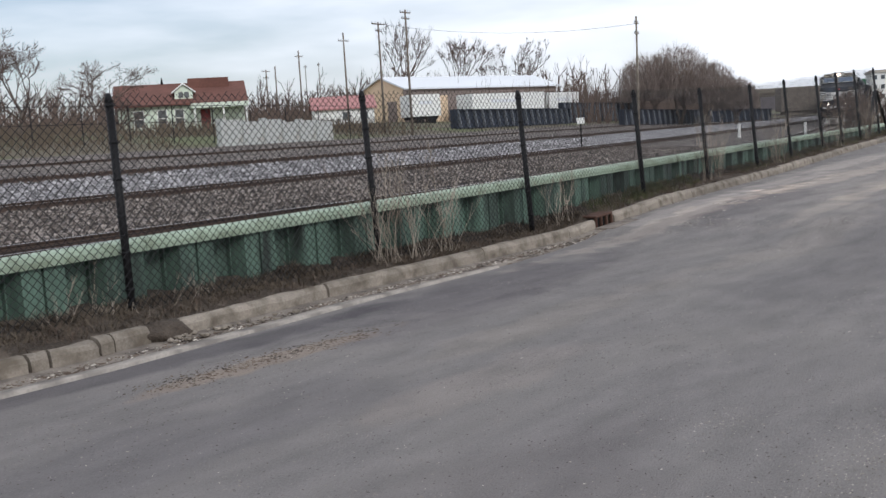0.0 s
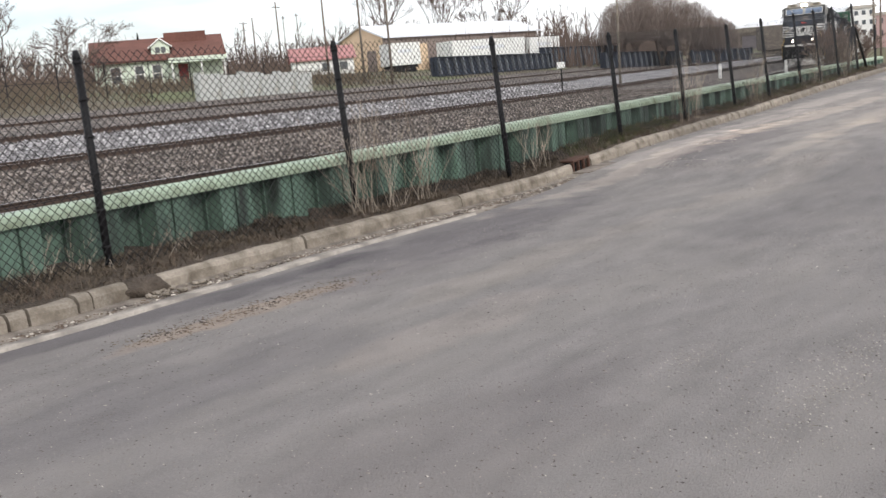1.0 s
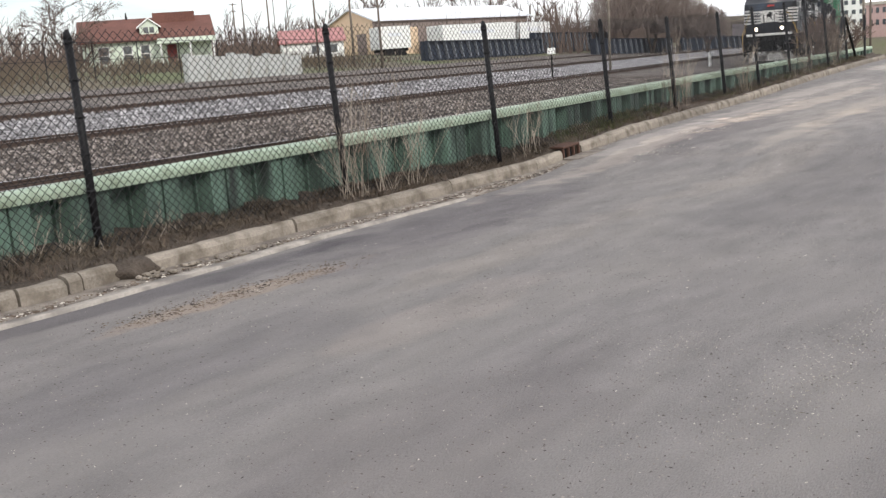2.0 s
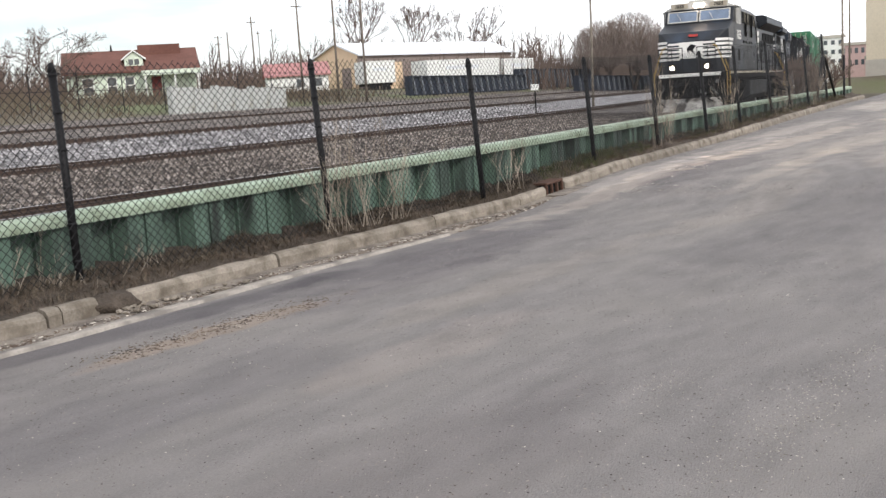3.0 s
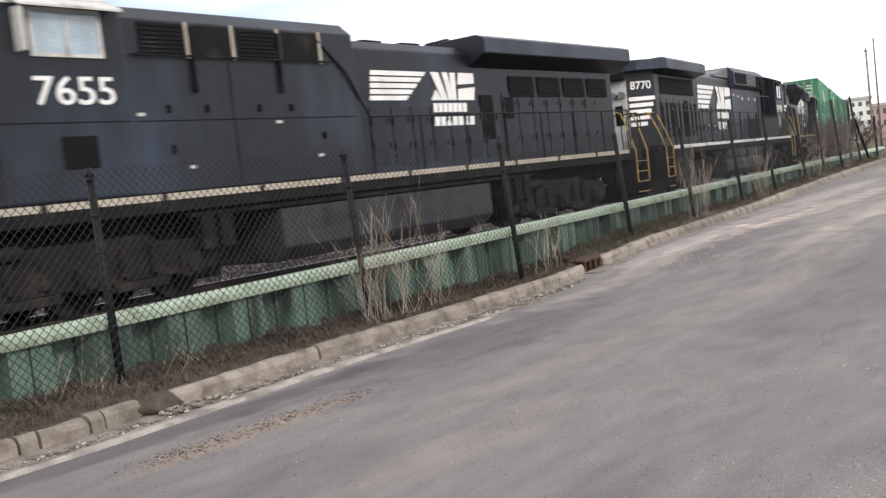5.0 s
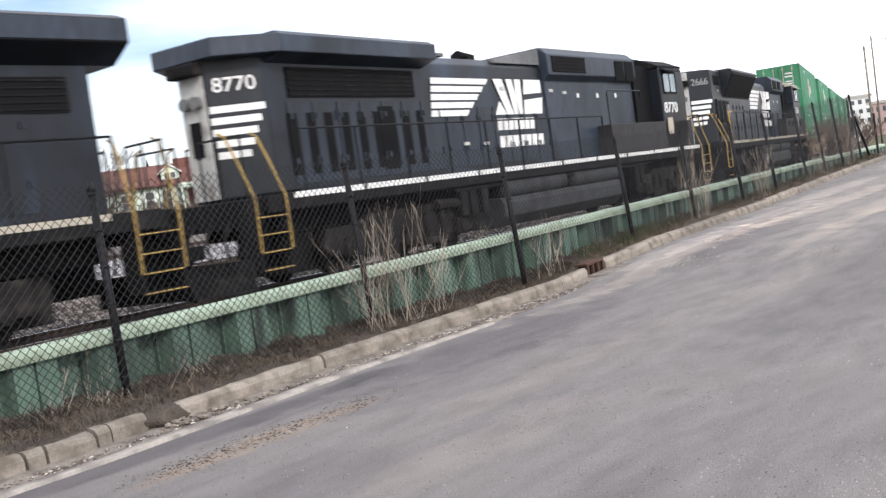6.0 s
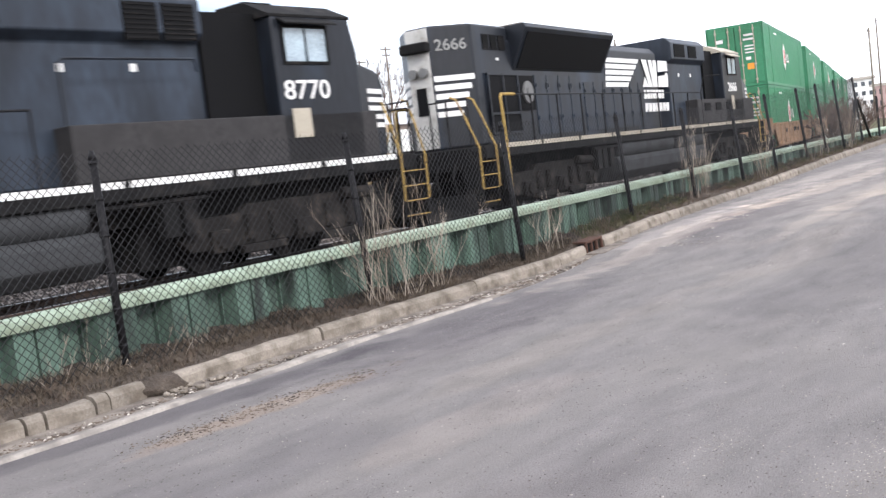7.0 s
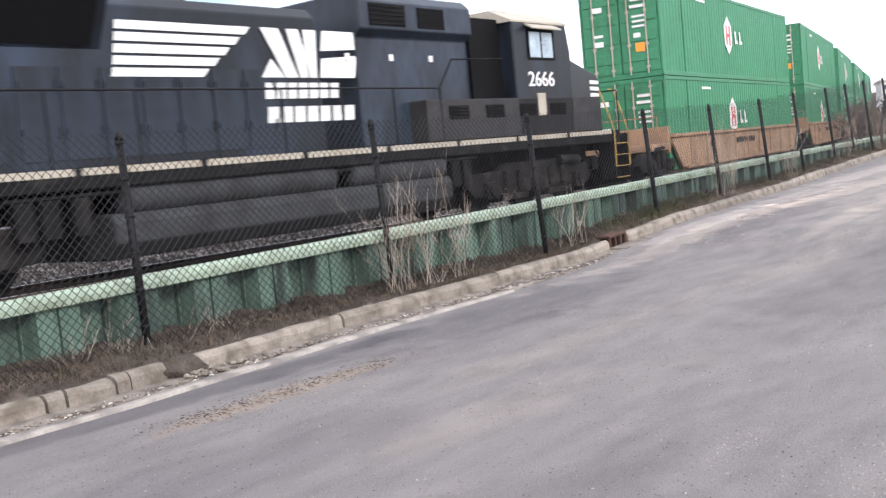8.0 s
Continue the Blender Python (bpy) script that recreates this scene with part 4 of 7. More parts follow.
def shed():
    ax, ay, bx_, by_ = 76.4, 64.6, 97.5, 60.7
    ang = math.degrees(math.atan2(by_ - ay, bx_ - ax))
    L = math.hypot(bx_ - ax, by_ - ay)
    s = thing("metal_shed", "long tan metal shed with a white low-pitched roof", "shed", at=pose(ax, ay, 3.0, 0, 0, ang))
    D, H, R = 6.8, 3.15, 4.35
    boxes("front_wall", SHED_B, s, (0, L, 0, 0.15, -0.5, H))
    bm = bmesh.new()
    prism(bm, [(0.15, -0.5), (D, -0.5), (D, H), (D / 2, R), (0.15, H)], -0.02, 0.15, "x")
    part("gable_wall", bm, SHED_T, s, "gable end in a sunlit tan tone")
    bm = bmesh.new()
    prism(bm, [(0.15, -0.5), (D, -0.5), (D, H), (D / 2, R), (0.15, H)], L - 0.15, L, "x")
    part("gable_wall", bm, SHED_B, s)
    boxes("back_wall", SHED_B, s, (0.15, L - 0.15, D - 0.15, D, -0.5, H))
    bm = bmesh.new()
    prism(bm, [(-0.4, H - 0.12), (D / 2, R - 0.02), (D + 0.4, H - 0.12), (D + 0.4, H + 0.03), (D / 2, R + 0.15), (-0.4, H + 0.03)], -0.3, L + 0.3, "x")
    part("roof", bm, SHED_R, s, "white metal roof")
    for i in range(3):
        boxes("shutter", SHED_T, s, (2.5 + 6 * i, 5.5 + 6 * i, -0.03, 0.0, -0.4, 2.4))
    for i in range(2):
        boxes("side_door", SHED_B, s, (-0.05, -0.02, 1.2 + 4 * i, 2.6 + 4 * i, -0.5, 2.0))
    for i in range(5):
        boxes("roof_rib", SHED_R, s, (2 + 4.5 * i, 2.1 + 4.5 * i, -0.42, -0.40, H - 0.1, H + 0.03))


shed()


def trailer(x, y, x2, y2, z, h, label):
    L = math.hypot(x2 - x, y2 - y)
    t = thing("box_trailer", label, "trailer", "parked box trailers", at=pose(x, y, z, 0, 0, math.degrees(math.atan2(y2 - y, x2 - x))))
    boxes("box", WHITE_W, t, (0, L, 0, 2.5, 1.0, 1.0 + h), bevel=0.03)
    boxes("chassis", UNDER, t, (0.2, L - 0.2, 0.3, 2.2, 0.75, 1.0))
    for xx in (0.8, 2.0):
        bm = bmesh.new()
        tube(bm, [(min(xx, L - 0.6), 0.05, 0.5), (min(xx, L - 0.6), 0.35, 0.5)], 0.5, 14)
        part("wheel", bm, BLACK, t)
    boxes("landing_leg", UNDER, t, (L - 0.7, L - 0.55, 0.3, 0.45, 0.0, 0.8))
    boxes("side_marking", SHED_R, t, (L * 0.25, L * 0.7, -0.012, -0.002, 1.4 + h * 0.35, 1.4 + h * 0.5))


trailer(72.9, 60.9, 75.6, 59.6, 2.3, 2.0, "white box trailer parked by the shed")
trailer(79.6, 58.9, 88.5, 56.5, 2.2, 2.0, "long white box trailer parked by the shed")
trailer(89.2, 56.4, 93.7, 55.6, 2.2, 1.9, "white box trailer with a clean end, parked by the shed")


def small_house():
    s = thing("outbuilding", "small white outbuilding with a faded red metal roof", "outbuilding", at=pose(67.0, 67.5, 3.0, 0, 0, -42))
    boxes("outer_wall", WHITE_W, s, (0, 5.5, 0, 4, -0.5, 1.5))
    bm = bmesh.new()
    prism(bm, [(0, 1.5), (4, 1.5), (2, 2.5)], 0, 0.15, "x")
    part("gable", bm, WHITE_W, s)
    bm = bmesh.new()
    prism(bm, [(-0.3, 1.35), (2, 2.5), (4.3, 1.35), (4.3, 1.47), (2, 2.64), (-0.3, 1.47)], -0.25, 5.75, "x")
    part("roof", bm, ROOF_R, s, "faded red metal roof")
    for a in (2.6, 4.2):
        boxes("window", PANE, s, (a, a + 0.7, -0.02, 0.02, 0.4, 1.1))


small_house()


def girder(ax, ay, bx_, by_, h, label):
    L = math.hypot(bx_ - ax, by_ - ay)
    za, zb = base(ax, ay), base(bx_, by_)
    g = thing("steel_girder", label, "girder", "steel girders stacked beside the tracks",
              at=pose(ax, ay, za - 0.05, 0, -math.degrees(math.atan2(zb - za, L)), math.degrees(math.atan2(by_ - ay, bx_ - ax))))
    boxes("web", GIRDER, g, (0, L, 0.1, 0.2, 0.1, h - 0.08))
    boxes("top_flange", GIRDER, g, (0, L, -0.15, 0.45, h - 0.08, h))
    boxes("bottom_flange", GIRDER, g, (0, L, -0.15, 0.45, 0.0, 0.1))
    n = max(3, round(L / 1.5))
    for i in range(n):
        x = 0.3 + (L - 1.2) * i / (n - 1)
        bm = bmesh.new()
        prism(bm, [(x, h - 0.08), (x + 0.12, h - 0.08), (x + 0.62, 0.1), (x + 0.50, 0.1)], -0.12, 0.1)
        part("stiffener", bm, GIRDER_L, g)
    for x in (0.0, L - 0.1):
        boxes("end_plate", GIRDER, g, (x, x + 0.1, -0.15, 0.45, 0.1, h - 0.08))
    for x in (L * 0.15, L * 0.8):
        boxes("bearer", TIE, g, (x, x + 0.3, -0.4, 0.7, -0.3, 0.0))


girder(63.5, 48.7, 88.0, 53.4, 1.5, "long dark blue steel plate girder with slanting stiffeners")
girder(87.5, 53.8, 112.0, 58.5, 2.0, "dark steel plate girder lying behind another")
girder(94.5, 51.0, 117.5, 53.0, 1.7, "dark steel plate girder with pale stiffeners")
girder(123.5, 54.5, 139.0, 52.5, 1.7, "short dark steel plate girder far along the line")


# ---------------------------------------------------------------- poles and wires
def utility_pole(x, y, top, arms, label, mat=WOOD, low=None, r=0.13, lean=0.0):
    z = base(x, y) if low is None else low
    p = thing("utility_pole", label, "utility pole", "utility poles", at=pose(x, y, z - 0.3, 0, lean, 0))
    H = top - z + 0.3
    bm = bmesh.new()
    tube(bm, [(0, 0, 0), (0, 0, H * 0.5), (0, 0, H)], r * 0.8, 8, r * 0.5)
    part("pole", bm, mat, p, smooth=True)
    for dz, w in arms:
        boxes("crossarm", mat, p, (-w * 0.63, w * 0.63, -0.04, 0.04, H - dz - 0.035, H - dz + 0.035))
        for k in (-0.55, -0.25, 0.25, 0.55):
            bm = bmesh.new()
            tube(bm, [(k * w * 1.1, 0, H - dz + 0.06), (k * w * 1.1, 0, H - dz + 0.16)], 0.025, 6, 0.015)
            part("insulator", bm, UNDER, p)
    return p


utility_pole(52.5, 46.3, 9.25, ((0.15, 1.0), (0.6, 0.5)), "weathered wooden utility pole with a broad crossarm", r=0.11)
utility_pole(53.7, 44.9, 9.95, ((0.2, 0.8), (0.6, 0.6)), "tall weathered wooden utility pole with two crossarms", r=0.11)
utility_pole(62.1, 32.4, 8.5, ((0.45, 0.45), (1.1, 0.45)), "pale utility pole leaning slightly beside the track", mat=CONCRETE, r=0.12, lean=1.5)
utility_pole(65.5, 61.8, 10.7, ((0.7, 1.0),), "wooden utility pole with one crossarm", r=0.12)
utility_pole(76.7, 78.9, 11.1, ((0.6, 0.9),), "far wooden utility pole", r=0.13)
utility_pole(87.6, 96.0, 10.7, ((0.2, 1.0), (1.0, 0.6)), "far wooden utility pole with crossarms", r=0.15)
utility_pole(88.4, 95.2, 11.1, (), "far bare wooden pole", r=0.14)
utility_pole(98.2, 99.9, 11.8, ((0.3, 0.4),), "far thin lamp pole in the yard", r=0.1)
utility_pole(99.4, 98.6, 12.0, ((0.3, 0.4),), "far thin lamp pole in the yard", r=0.1)
utility_pole(48.4, 12.45, 5.75, (), "dark wooden pole beside the fence end", low=1.0, r=0.065, lean=1.2)
utility_pole(43.9, 9.75, 7.2, (), "brown wooden pole before the tan building", low=1.0, r=0.07)
utility_pole(85.0, 22.4, 8.2, ((0.3, 0.6),), "pale utility pole beyond the bend of the line", mat=CONCRETE, r=0.14)


def wire(a, b, sag, label):
    bm = bmesh.new()
    a, b = Vector(a), Vector(b)
    tube(bm, [a.lerp(b, i / 10) - Vector((0, 0, sag * 4 * (i / 10) * (1 - i / 10))) for i in range(11)], 0.012, 3)
    tagged(part("overhead_wire", bm, BLACK), label, "wire", "overhead wires")


wire((48.4, 12.45, 5.6), (43.9, 9.75, 6.9), 0.5, "thin dark overhead wire between poles")
wire((52.5, 46.3, 9.1), (62.1, 32.4, 8.0), 0.6, "thin dark overhead wire over the yard")


def yard_sign(x, y, h, w, label):
    z = base(x, y)
    s = thing("track_sign", label, "sign", "signs beside the track", at=pose(x, y, z, 0, 0, -55))
    bm = bmesh.new()
    tube(bm, [(0, 0, 0), (0, 0, h)], 0.04, 6)
    part("post", bm, UNDER, s)
    boxes("plate", WHITE_W, s, (-w / 2, w / 2, -0.05, -0.03, h - 0.35, h))


yard_sign(51.6, 30.6, 1.75, 0.45, "small white plate on a thin post by the track")
for x, y in ((64.8, 26.6), (66.2, 22.8), (67.6, 20.9)):
    m = boxes("marker_post", WHITE_W, None, (x - 0.08, x + 0.08, y - 0.08, y + 0.08, base(x, y) - 0.1, base(x, y) + 0.95), bevel=0.02)
    tagged(m, "short white painted marker post by the track", "post", "marker posts")


# ---------------------------------------------------------------- buildings by the road's far end
def tan_building():
    b = thing("block_building", "plain tan block building with a grey base course", "building", at=pose(58.3, 14.2, 1.0))
    boxes("upper_wall", TANWALL, b, (0.03, 22, -15.97, -0.03, 1.15, 5.25), bevel=0.02)
    boxes("base_course", GREYBASE, b, (0, 22.03, -16, 0, -0.6, 1.15), bevel=0.02)
    boxes("coping", GREYBASE, b, (-0.05, 22.05, -16.05, 0.05, 5.25, 5.33))
    for i in range(3):
        boxes("block_course", TANWALL, b, (0.02, 0.03, -15.9, -0.1, 2.0 + 1.0 * i, 2.01 + 1.0 * i))


tan_building()
grid_sheet("grass_bank", [51.5, 53, 54.5, 56, 57.3, 58.25], [2 + 0.8 * i for i in range(18)], lambda x, y: road_z(x) - 0.05 + 0.11 * (x - 51.5) + 0.05 * noise.noise(Vector((x, y, 3))), YARD, "low bank of winter grass before the block building")


def far_building(x, y, z, w, d, h, mat, label, rows, cols, ang):
    f = thing("far_building", label, "building", at=pose(x, y, z, 0, 0, ang))
    boxes("outer_wall", mat, f, (0, w, 0, d, -3, h))
    boxes("parapet", GREYBASE, f, (-0.2, w + 0.2, -0.2, d + 0.2, h, h + 0.4))
    for r in range(rows):
        for c in range(cols):
            a = w * (c + 0.25) / cols
            zz = h * (r + 0.3) / rows
            boxes("window", PANE, f, (a, a + w / cols * 0.5, -0.05, 0.02, zz, zz + h / rows * 0.45))


far_building(154.0, 43.5, 2.5, 3.0, 10, 4.0, WHITE_W, "pale far building with many windows", 3, 3, -70)
far_building(155.0, 41.2, 2.0, 3.4, 10, 3.3, BRICK, "red brick far building with a flat roof", 2, 4, -75)
far_building(140.0, 33.8, 1.2, 5.0, 10, 1.9, BRICK, "low red brick far building", 1, 5, -75)


def overpass():
    o = thing("overpass", "pale concrete road overpass far along the line", "bridge", at=pose(182.0, 84.0, 1.0, 0, 0, -62))
    boxes("deck", GUTTER, o, (0, 34, 0, 6, 3.9, 4.7))
    boxes("parapet", CONCRETE, o, (0, 34, -0.2, 0.0, 4.4, 5.3))
    for x in (4, 12, 20, 28):
        boxes("pier", CONCRETE, o, (x, x + 0.8, 1, 5, -1, 3.9))


overpass()
far = boxes("hopper_wagon", GUTTER, None, (0, 9, 0, 2.8, 0.8, 3.6), (0.5, 8.5, 0.3, 2.5, 0.3, 0.8), bevel=0.05)
far.matrix_basis = pose(124, 45.5, 1.0, 0, 0, -55)
tagged(far, "pale grey covered wagon standing far along the line", "wagon")


# ---------------------------------------------------------------- yard fence and bare trees
def far_fence():
    f = thing("yard_fence", "thin dark wire fence along the far side of the yard", "fence")
    for i in range(12):
        x, y = 18 + 2.6 * i, 44.5 - 0.05 * i
        bm = bmesh.new()
        tube(bm, [(x, y, base(x, y) - 0.2), (x, y, base(x, y) + 1.9)], 0.028, 6)
        part("post", bm, BLACK, f)
    for h in (1.85, 1.0):
        bm = bmesh.new()
        tube(bm, [(18 + 2.6 * i, 44.5 - 0.05 * i, base(18 + 2.6 * i, 44.5) + h) for i in range(12)], 0.02, 4)
        part("rail", bm, BLACK, f)


far_fence()


def limbs(bm, p, d, length, r, depth, rng, spread, up, rmin=0.0):
    d = d.normalized()
    q = p + d * length * 0.5 + Vector((rng.uniform(-1, 1), rng.uniform(-1, 1), rng.uniform(-0.5, 0.5))) * length * 0.07
    e = p + d * length
    r = max(r, rmin)
    tube(bm, [p, q, e], r, 3 if depth < 3 else 5, max(r * 0.6, rmin * 0.6), cap=False)
    if depth == 0:
        return
    for k in range(rng.choice((2, 3, 3)) if depth > 1 else 3):
        nd = (d + Vector((rng.gauss(0, spread), rng.gauss(0, spread), rng.gauss(up, spread * 0.6)))).normalized()
        start = e if k == 0 else p.lerp(e, rng.uniform(0.45, 1.0))
        limbs(bm, start, nd, length * rng.uniform(0.55, 0.82), r * 0.58, depth - 1, rng, spread, up, rmin)


def bare_tree(x, y, height, seed, label, depth=5, spread=0.5, up=0.18, stems=1, z=None, thick=1.0, rmin=0.012, fuzz=0, wide=0.5):
    rng = random.Random(seed)
    zz = (base(x, y) if z is None else z) - 0.1
    t = thing("bare_tree", label, "tree", "bare trees")
    t.matrix_basis = pose(x, y, zz)
    bm, tr = bmesh.new(), bmesh.new()
    for s in range(stems):
        p0 = Vector((rng.uniform(-0.25, 0.25), rng.uniform(-0.25, 0.25), 0)) * (stems > 1) * 2
        p1 = p0 + Vector((rng.uniform(-0.06, 0.06), rng.uniform(-0.06, 0.06), 0.24)) * height
        r = 0.022 * height * thick
        tube(tr, [p0, p0.lerp(p1, 0.5) + Vector((0.03, 0, 0)), p1], r * 1.15, 7, r * 0.8)
        for k in range(4):
            d = Vector((rng.gauss(0, spread), rng.gauss(0, spread), 1.0))
            limbs(bm, p1 - Vector((0, 0, 0.05 * height * k * 0.6)), d, height * 0.27, r * 0.6, depth, rng, spread, up, rmin)
    fz = bmesh.new()
    for _ in range(fuzz):
        # fine twigs filling a domed crown
        a, q, e = rng.uniform(0, 6.28), rng.random() ** 0.4, rng.uniform(-0.25, 1.0)
        rad = height * wide * math.sqrt(max(0.05, 1 - e * e)) * q
        p = Vector((rad * math.cos(a), rad * math.sin(a), height * (0.42 + 0.52 * e * q)))
        if p.z < 0.15:
            continue
        out = Vector((math.cos(a) * 0.5, math.sin(a) * 0.5, 0.9)) + Vector((rng.gauss(0, 0.35), rng.gauss(0, 0.35), 0))
        out = out.normalized() * height * rng.uniform(0.06, 0.14)
        side = Vector((rng.gauss(0, 1), rng.gauss(0, 1), 0.2)).normalized() * rng.uniform(0.012, 0.028)
        fz.faces.new([fz.verts.new(v) for v in (p - side, p + side, p + out)])
    if fuzz:
        tagged(part("twig_mass", fz, FUZZ, t), kind="stuff")
    else:
        fz.free()
    part("trunk", tr, BARK, t, smooth=True)
    part("crown", bm, TWIG, t)


bare_tree(29.6, 52.2, 6.6, 1, "gnarled bare tree with crooked grey limbs", 6, 0.5, 0.12, rmin=0.010, thick=0.8)
bare_tree(27.6, 54.0, 6.2, 12, "bare tree with crooked limbs at the yard's edge", 6, 0.5, 0.12, rmin=0.010, thick=0.8)
bare_tree(50.2, 75.0, 7.2, 2, "spreading bare tree beside the house", 6, 0.55, 0.08, rmin=0.012, thick=0.8)
bare_tree(95.0, 81.2, 12.5, 3, "tall bare tree behind the shed", 6, 0.36, 0.22, rmin=0.014, thick=0.75)
bare_tree(103.3, 79.0, 11.5, 4, "tall bare tree behind the shed with rising limbs", 6, 0.36, 0.22, rmin=0.014, thick=0.75)
bare_tree(108.0, 72.5, 10.5, 5, "smaller bare tree behind the shed", 6, 0.36, 0.22, rmin=0.014, thick=0.75)
bare_tree(53.0, 77.0, 4.5, 6, "leafless bush against the house", 5, 0.6, 0.1, 2)
bare_tree(108.5, 51.5, 9.2, 7, "large dense leafless brown tree", 4, 0.5, 0.15, 3, thick=0.5, rmin=0.012, fuzz=9000, wide=0.45)
bare_tree(106.5, 54.0, 8.0, 8, "dense leafless brown tree beside a larger one", 4, 0.5, 0.15, 3, thick=0.5, rmin=0.012, fuzz=9000, wide=0.45)
bare_tree(110.2, 48.6, 7.4, 9, "dense rounded leafless tree", 4, 0.5, 0.15, 3, thick=0.5, rmin=0.012, fuzz=9000, wide=0.45)
bare_tree(112.0, 46.3, 5.6, 10, "low dense leafless tree", 4, 0.5, 0.15, 3, thick=0.5, rmin=0.012, fuzz=9000, wide=0.45)
bare_tree(42.5, 12.4, 2.8, 13, "small bare sapling at the fence's end", 4, 0.45, 0.2, 2)
bare_tree(39.5, 11.4, 2.5, 14, "small bare bush at the fence's end", 4, 0.45, 0.2, 3)
bare_tree(46.0, 13.4, 2.8, 15, "small bare bush beyond the fence", 4, 0.45, 0.2, 3)


def woods():
    rng = random.Random(21)
    bm = bmesh.new()
    for i in range(330):
        az = radians(rng.uniform(12, 78))
        r = rng.uniform(118, 190)
        x, y = r * math.cos(az), r * math.sin(az)
        if y - track_off(x) < 40:
            continue
        h = rng.uniform(5.0, 8.5) * r / 150
        p = Vector((x, y, base(x, y)))
        d = Vector((rng.uniform(-0.1, 0.1), rng.uniform(-0.1, 0.1), 1))
        limbs(bm, p, d, h * 0.42, 0.16, 3, rng, 0.42, 0.22, 0.035)
    tagged(part("far_woods", bm, TWIG), "leafless winter woods along the horizon", kind="stuff")
    # undergrowth: dense thin stalks
    verts, faces = [], []
    for i in range(30000):
        az = radians(rng.uniform(10, 80))
        r = rng.uniform(105, 200)
        x, y = r * math.cos(az), r * math.sin(az)
        if y - track_off(x) < 38:
            continue
        z, h = base(x, y), rng.uniform(1.5, 4.6)
        k = len(verts)
        w, dx, dy = rng.uniform(0.03, 0.10), rng.gauss(0, 0.35), rng.gauss(0, 0.35)
        ex, ey = -math.sin(az) * w, math.cos(az) * w
        verts += [(x - ex, y - ey, z), (x + ex, y + ey, z), (x + dx * h * 0.4, y + dy * h * 0.4, z + h)]
        faces.append((k, k + 1, k + 2))
    me = bpy.data.meshes.new("undergrowth")
    me.from_pydata(verts, [], faces)
    me.materials.append(TWIG)
    tagged(new("undergrowth", me), "brown leafless undergrowth below the woods", kind="stuff")


woods()


def yard_brush():
    rng = random.Random(31)
    verts, faces = [], []
    for i in range(14000):
        x = rng.uniform(8, 60)
        y = rng.uniform(41.0, 60) + 0.8 * track_off(x)
        if 33 < x < 47 and 40 < y < 47 or (48 < x and y > 60 and rng.random() < 0.8):
            continue
        if noise.noise(Vector((x * 0.2, y * 0.2, 5))) < rng.uniform(-0.5, 0.4):
            continue
        z, h = base(x, y), rng.uniform(0.25, 1.1)
        k, a = len(verts), rng.uniform(0, 6.28)
        w = rng.uniform(0.015, 0.04)
        ex, ey = math.cos(a) * w, math.sin(a) * w
        dx, dy = rng.gauss(0, 0.3) * h, rng.gauss(0, 0.3) * h
        verts += [(x - ex, y - ey, z), (x + ex, y + ey, z), (x + dx, y + dy, z + h)]
        faces.append((k, k + 1, k + 2))
    me = bpy.data.meshes.new("dry_brush")
    me.from_pydata(verts, [], faces)
    me.materials.append(BRUSH)
    tagged(new("dry_brush", me), "dry straw-coloured brush beyond the tracks", kind="stuff")


yard_brush()


def hills():
    bm = bmesh.new()
    n = 60
    lo, hi = [], []
    for i in range(n + 1):
        az = radians(-25 + 110 * i / n)
        r = 620
        x, y = r * math.cos(az), r * math.sin(az)
        h = 15 + 4.0 * noise.noise(Vector((i * 0.23, 0, 4))) + 1.0 * noise.noise(Vector((i * 1.3, 1, 4)))
        lo.append(bm.verts.new((x, y, -2)))
        hi.append(bm.verts.new((x * 1.08, y * 1.08, h)))
    back = [bm.verts.new((v.co.x * 1.2, v.co.y * 1.2, -2)) for v in hi]
    for i in range(n):
        bm.faces.new((lo[i], lo[i + 1], hi[i + 1], hi[i]))
        bm.faces.new((hi[i], hi[i + 1], back[i + 1], back[i]))
    tagged(part("backdrop_hills", bm, HILL, smooth=True), "low wooded hills on the horizon", kind="structure")


hills()


# ---------------------------------------------------------------- the train
SPEED = 18.0
moving = []       # (thing, place along the track at 4.5 s)
rolling = []      # (wheelset, x, z, radius, sense)


def side_bars(name, mat, parent, y, bars, label=""):
    """Slanted-ended bars on a side at y: (x0, x1, z0, z1, slant)."""
    bm = bmesh.new()
    for x0, x1, z0, z1, k in bars:
        prism(bm, [(x0, z0), (x1, z0), (x1 + k, z1), (x0 + k, z1)], y - 0.008, y + 0.008)
    return part(name, bm, mat, parent, label)


def wheel_mesh(r):
    bm = bmesh.new()
    tube(bm, [(0, -0.8, 0), (0, 0.8, 0)], 0.09, 8)
    for s in (-1, 1):
        tube(bm, [(0, s * 0.69, 0), (0, s * 0.72, 0)], r + 0.03, 20)
        tube(bm, [(0, s * 0.72, 0), (0, s * 0.83, 0)], r, 20)
        for a in range(3):
            c, sn = math.cos(a * 2.09), math.sin(a * 2.09)
            tube(bm, [(c * r * 0.6, s * 0.83, sn * r * 0.6), (c * r * 0.6, s * 0.845, sn * r * 0.6)], r * 0.16, 8)
    return mesh_of("wheelset", bm, UNDER)


WHEEL, WHEEL_S = wheel_mesh(0.53), wheel_mesh(0.42)


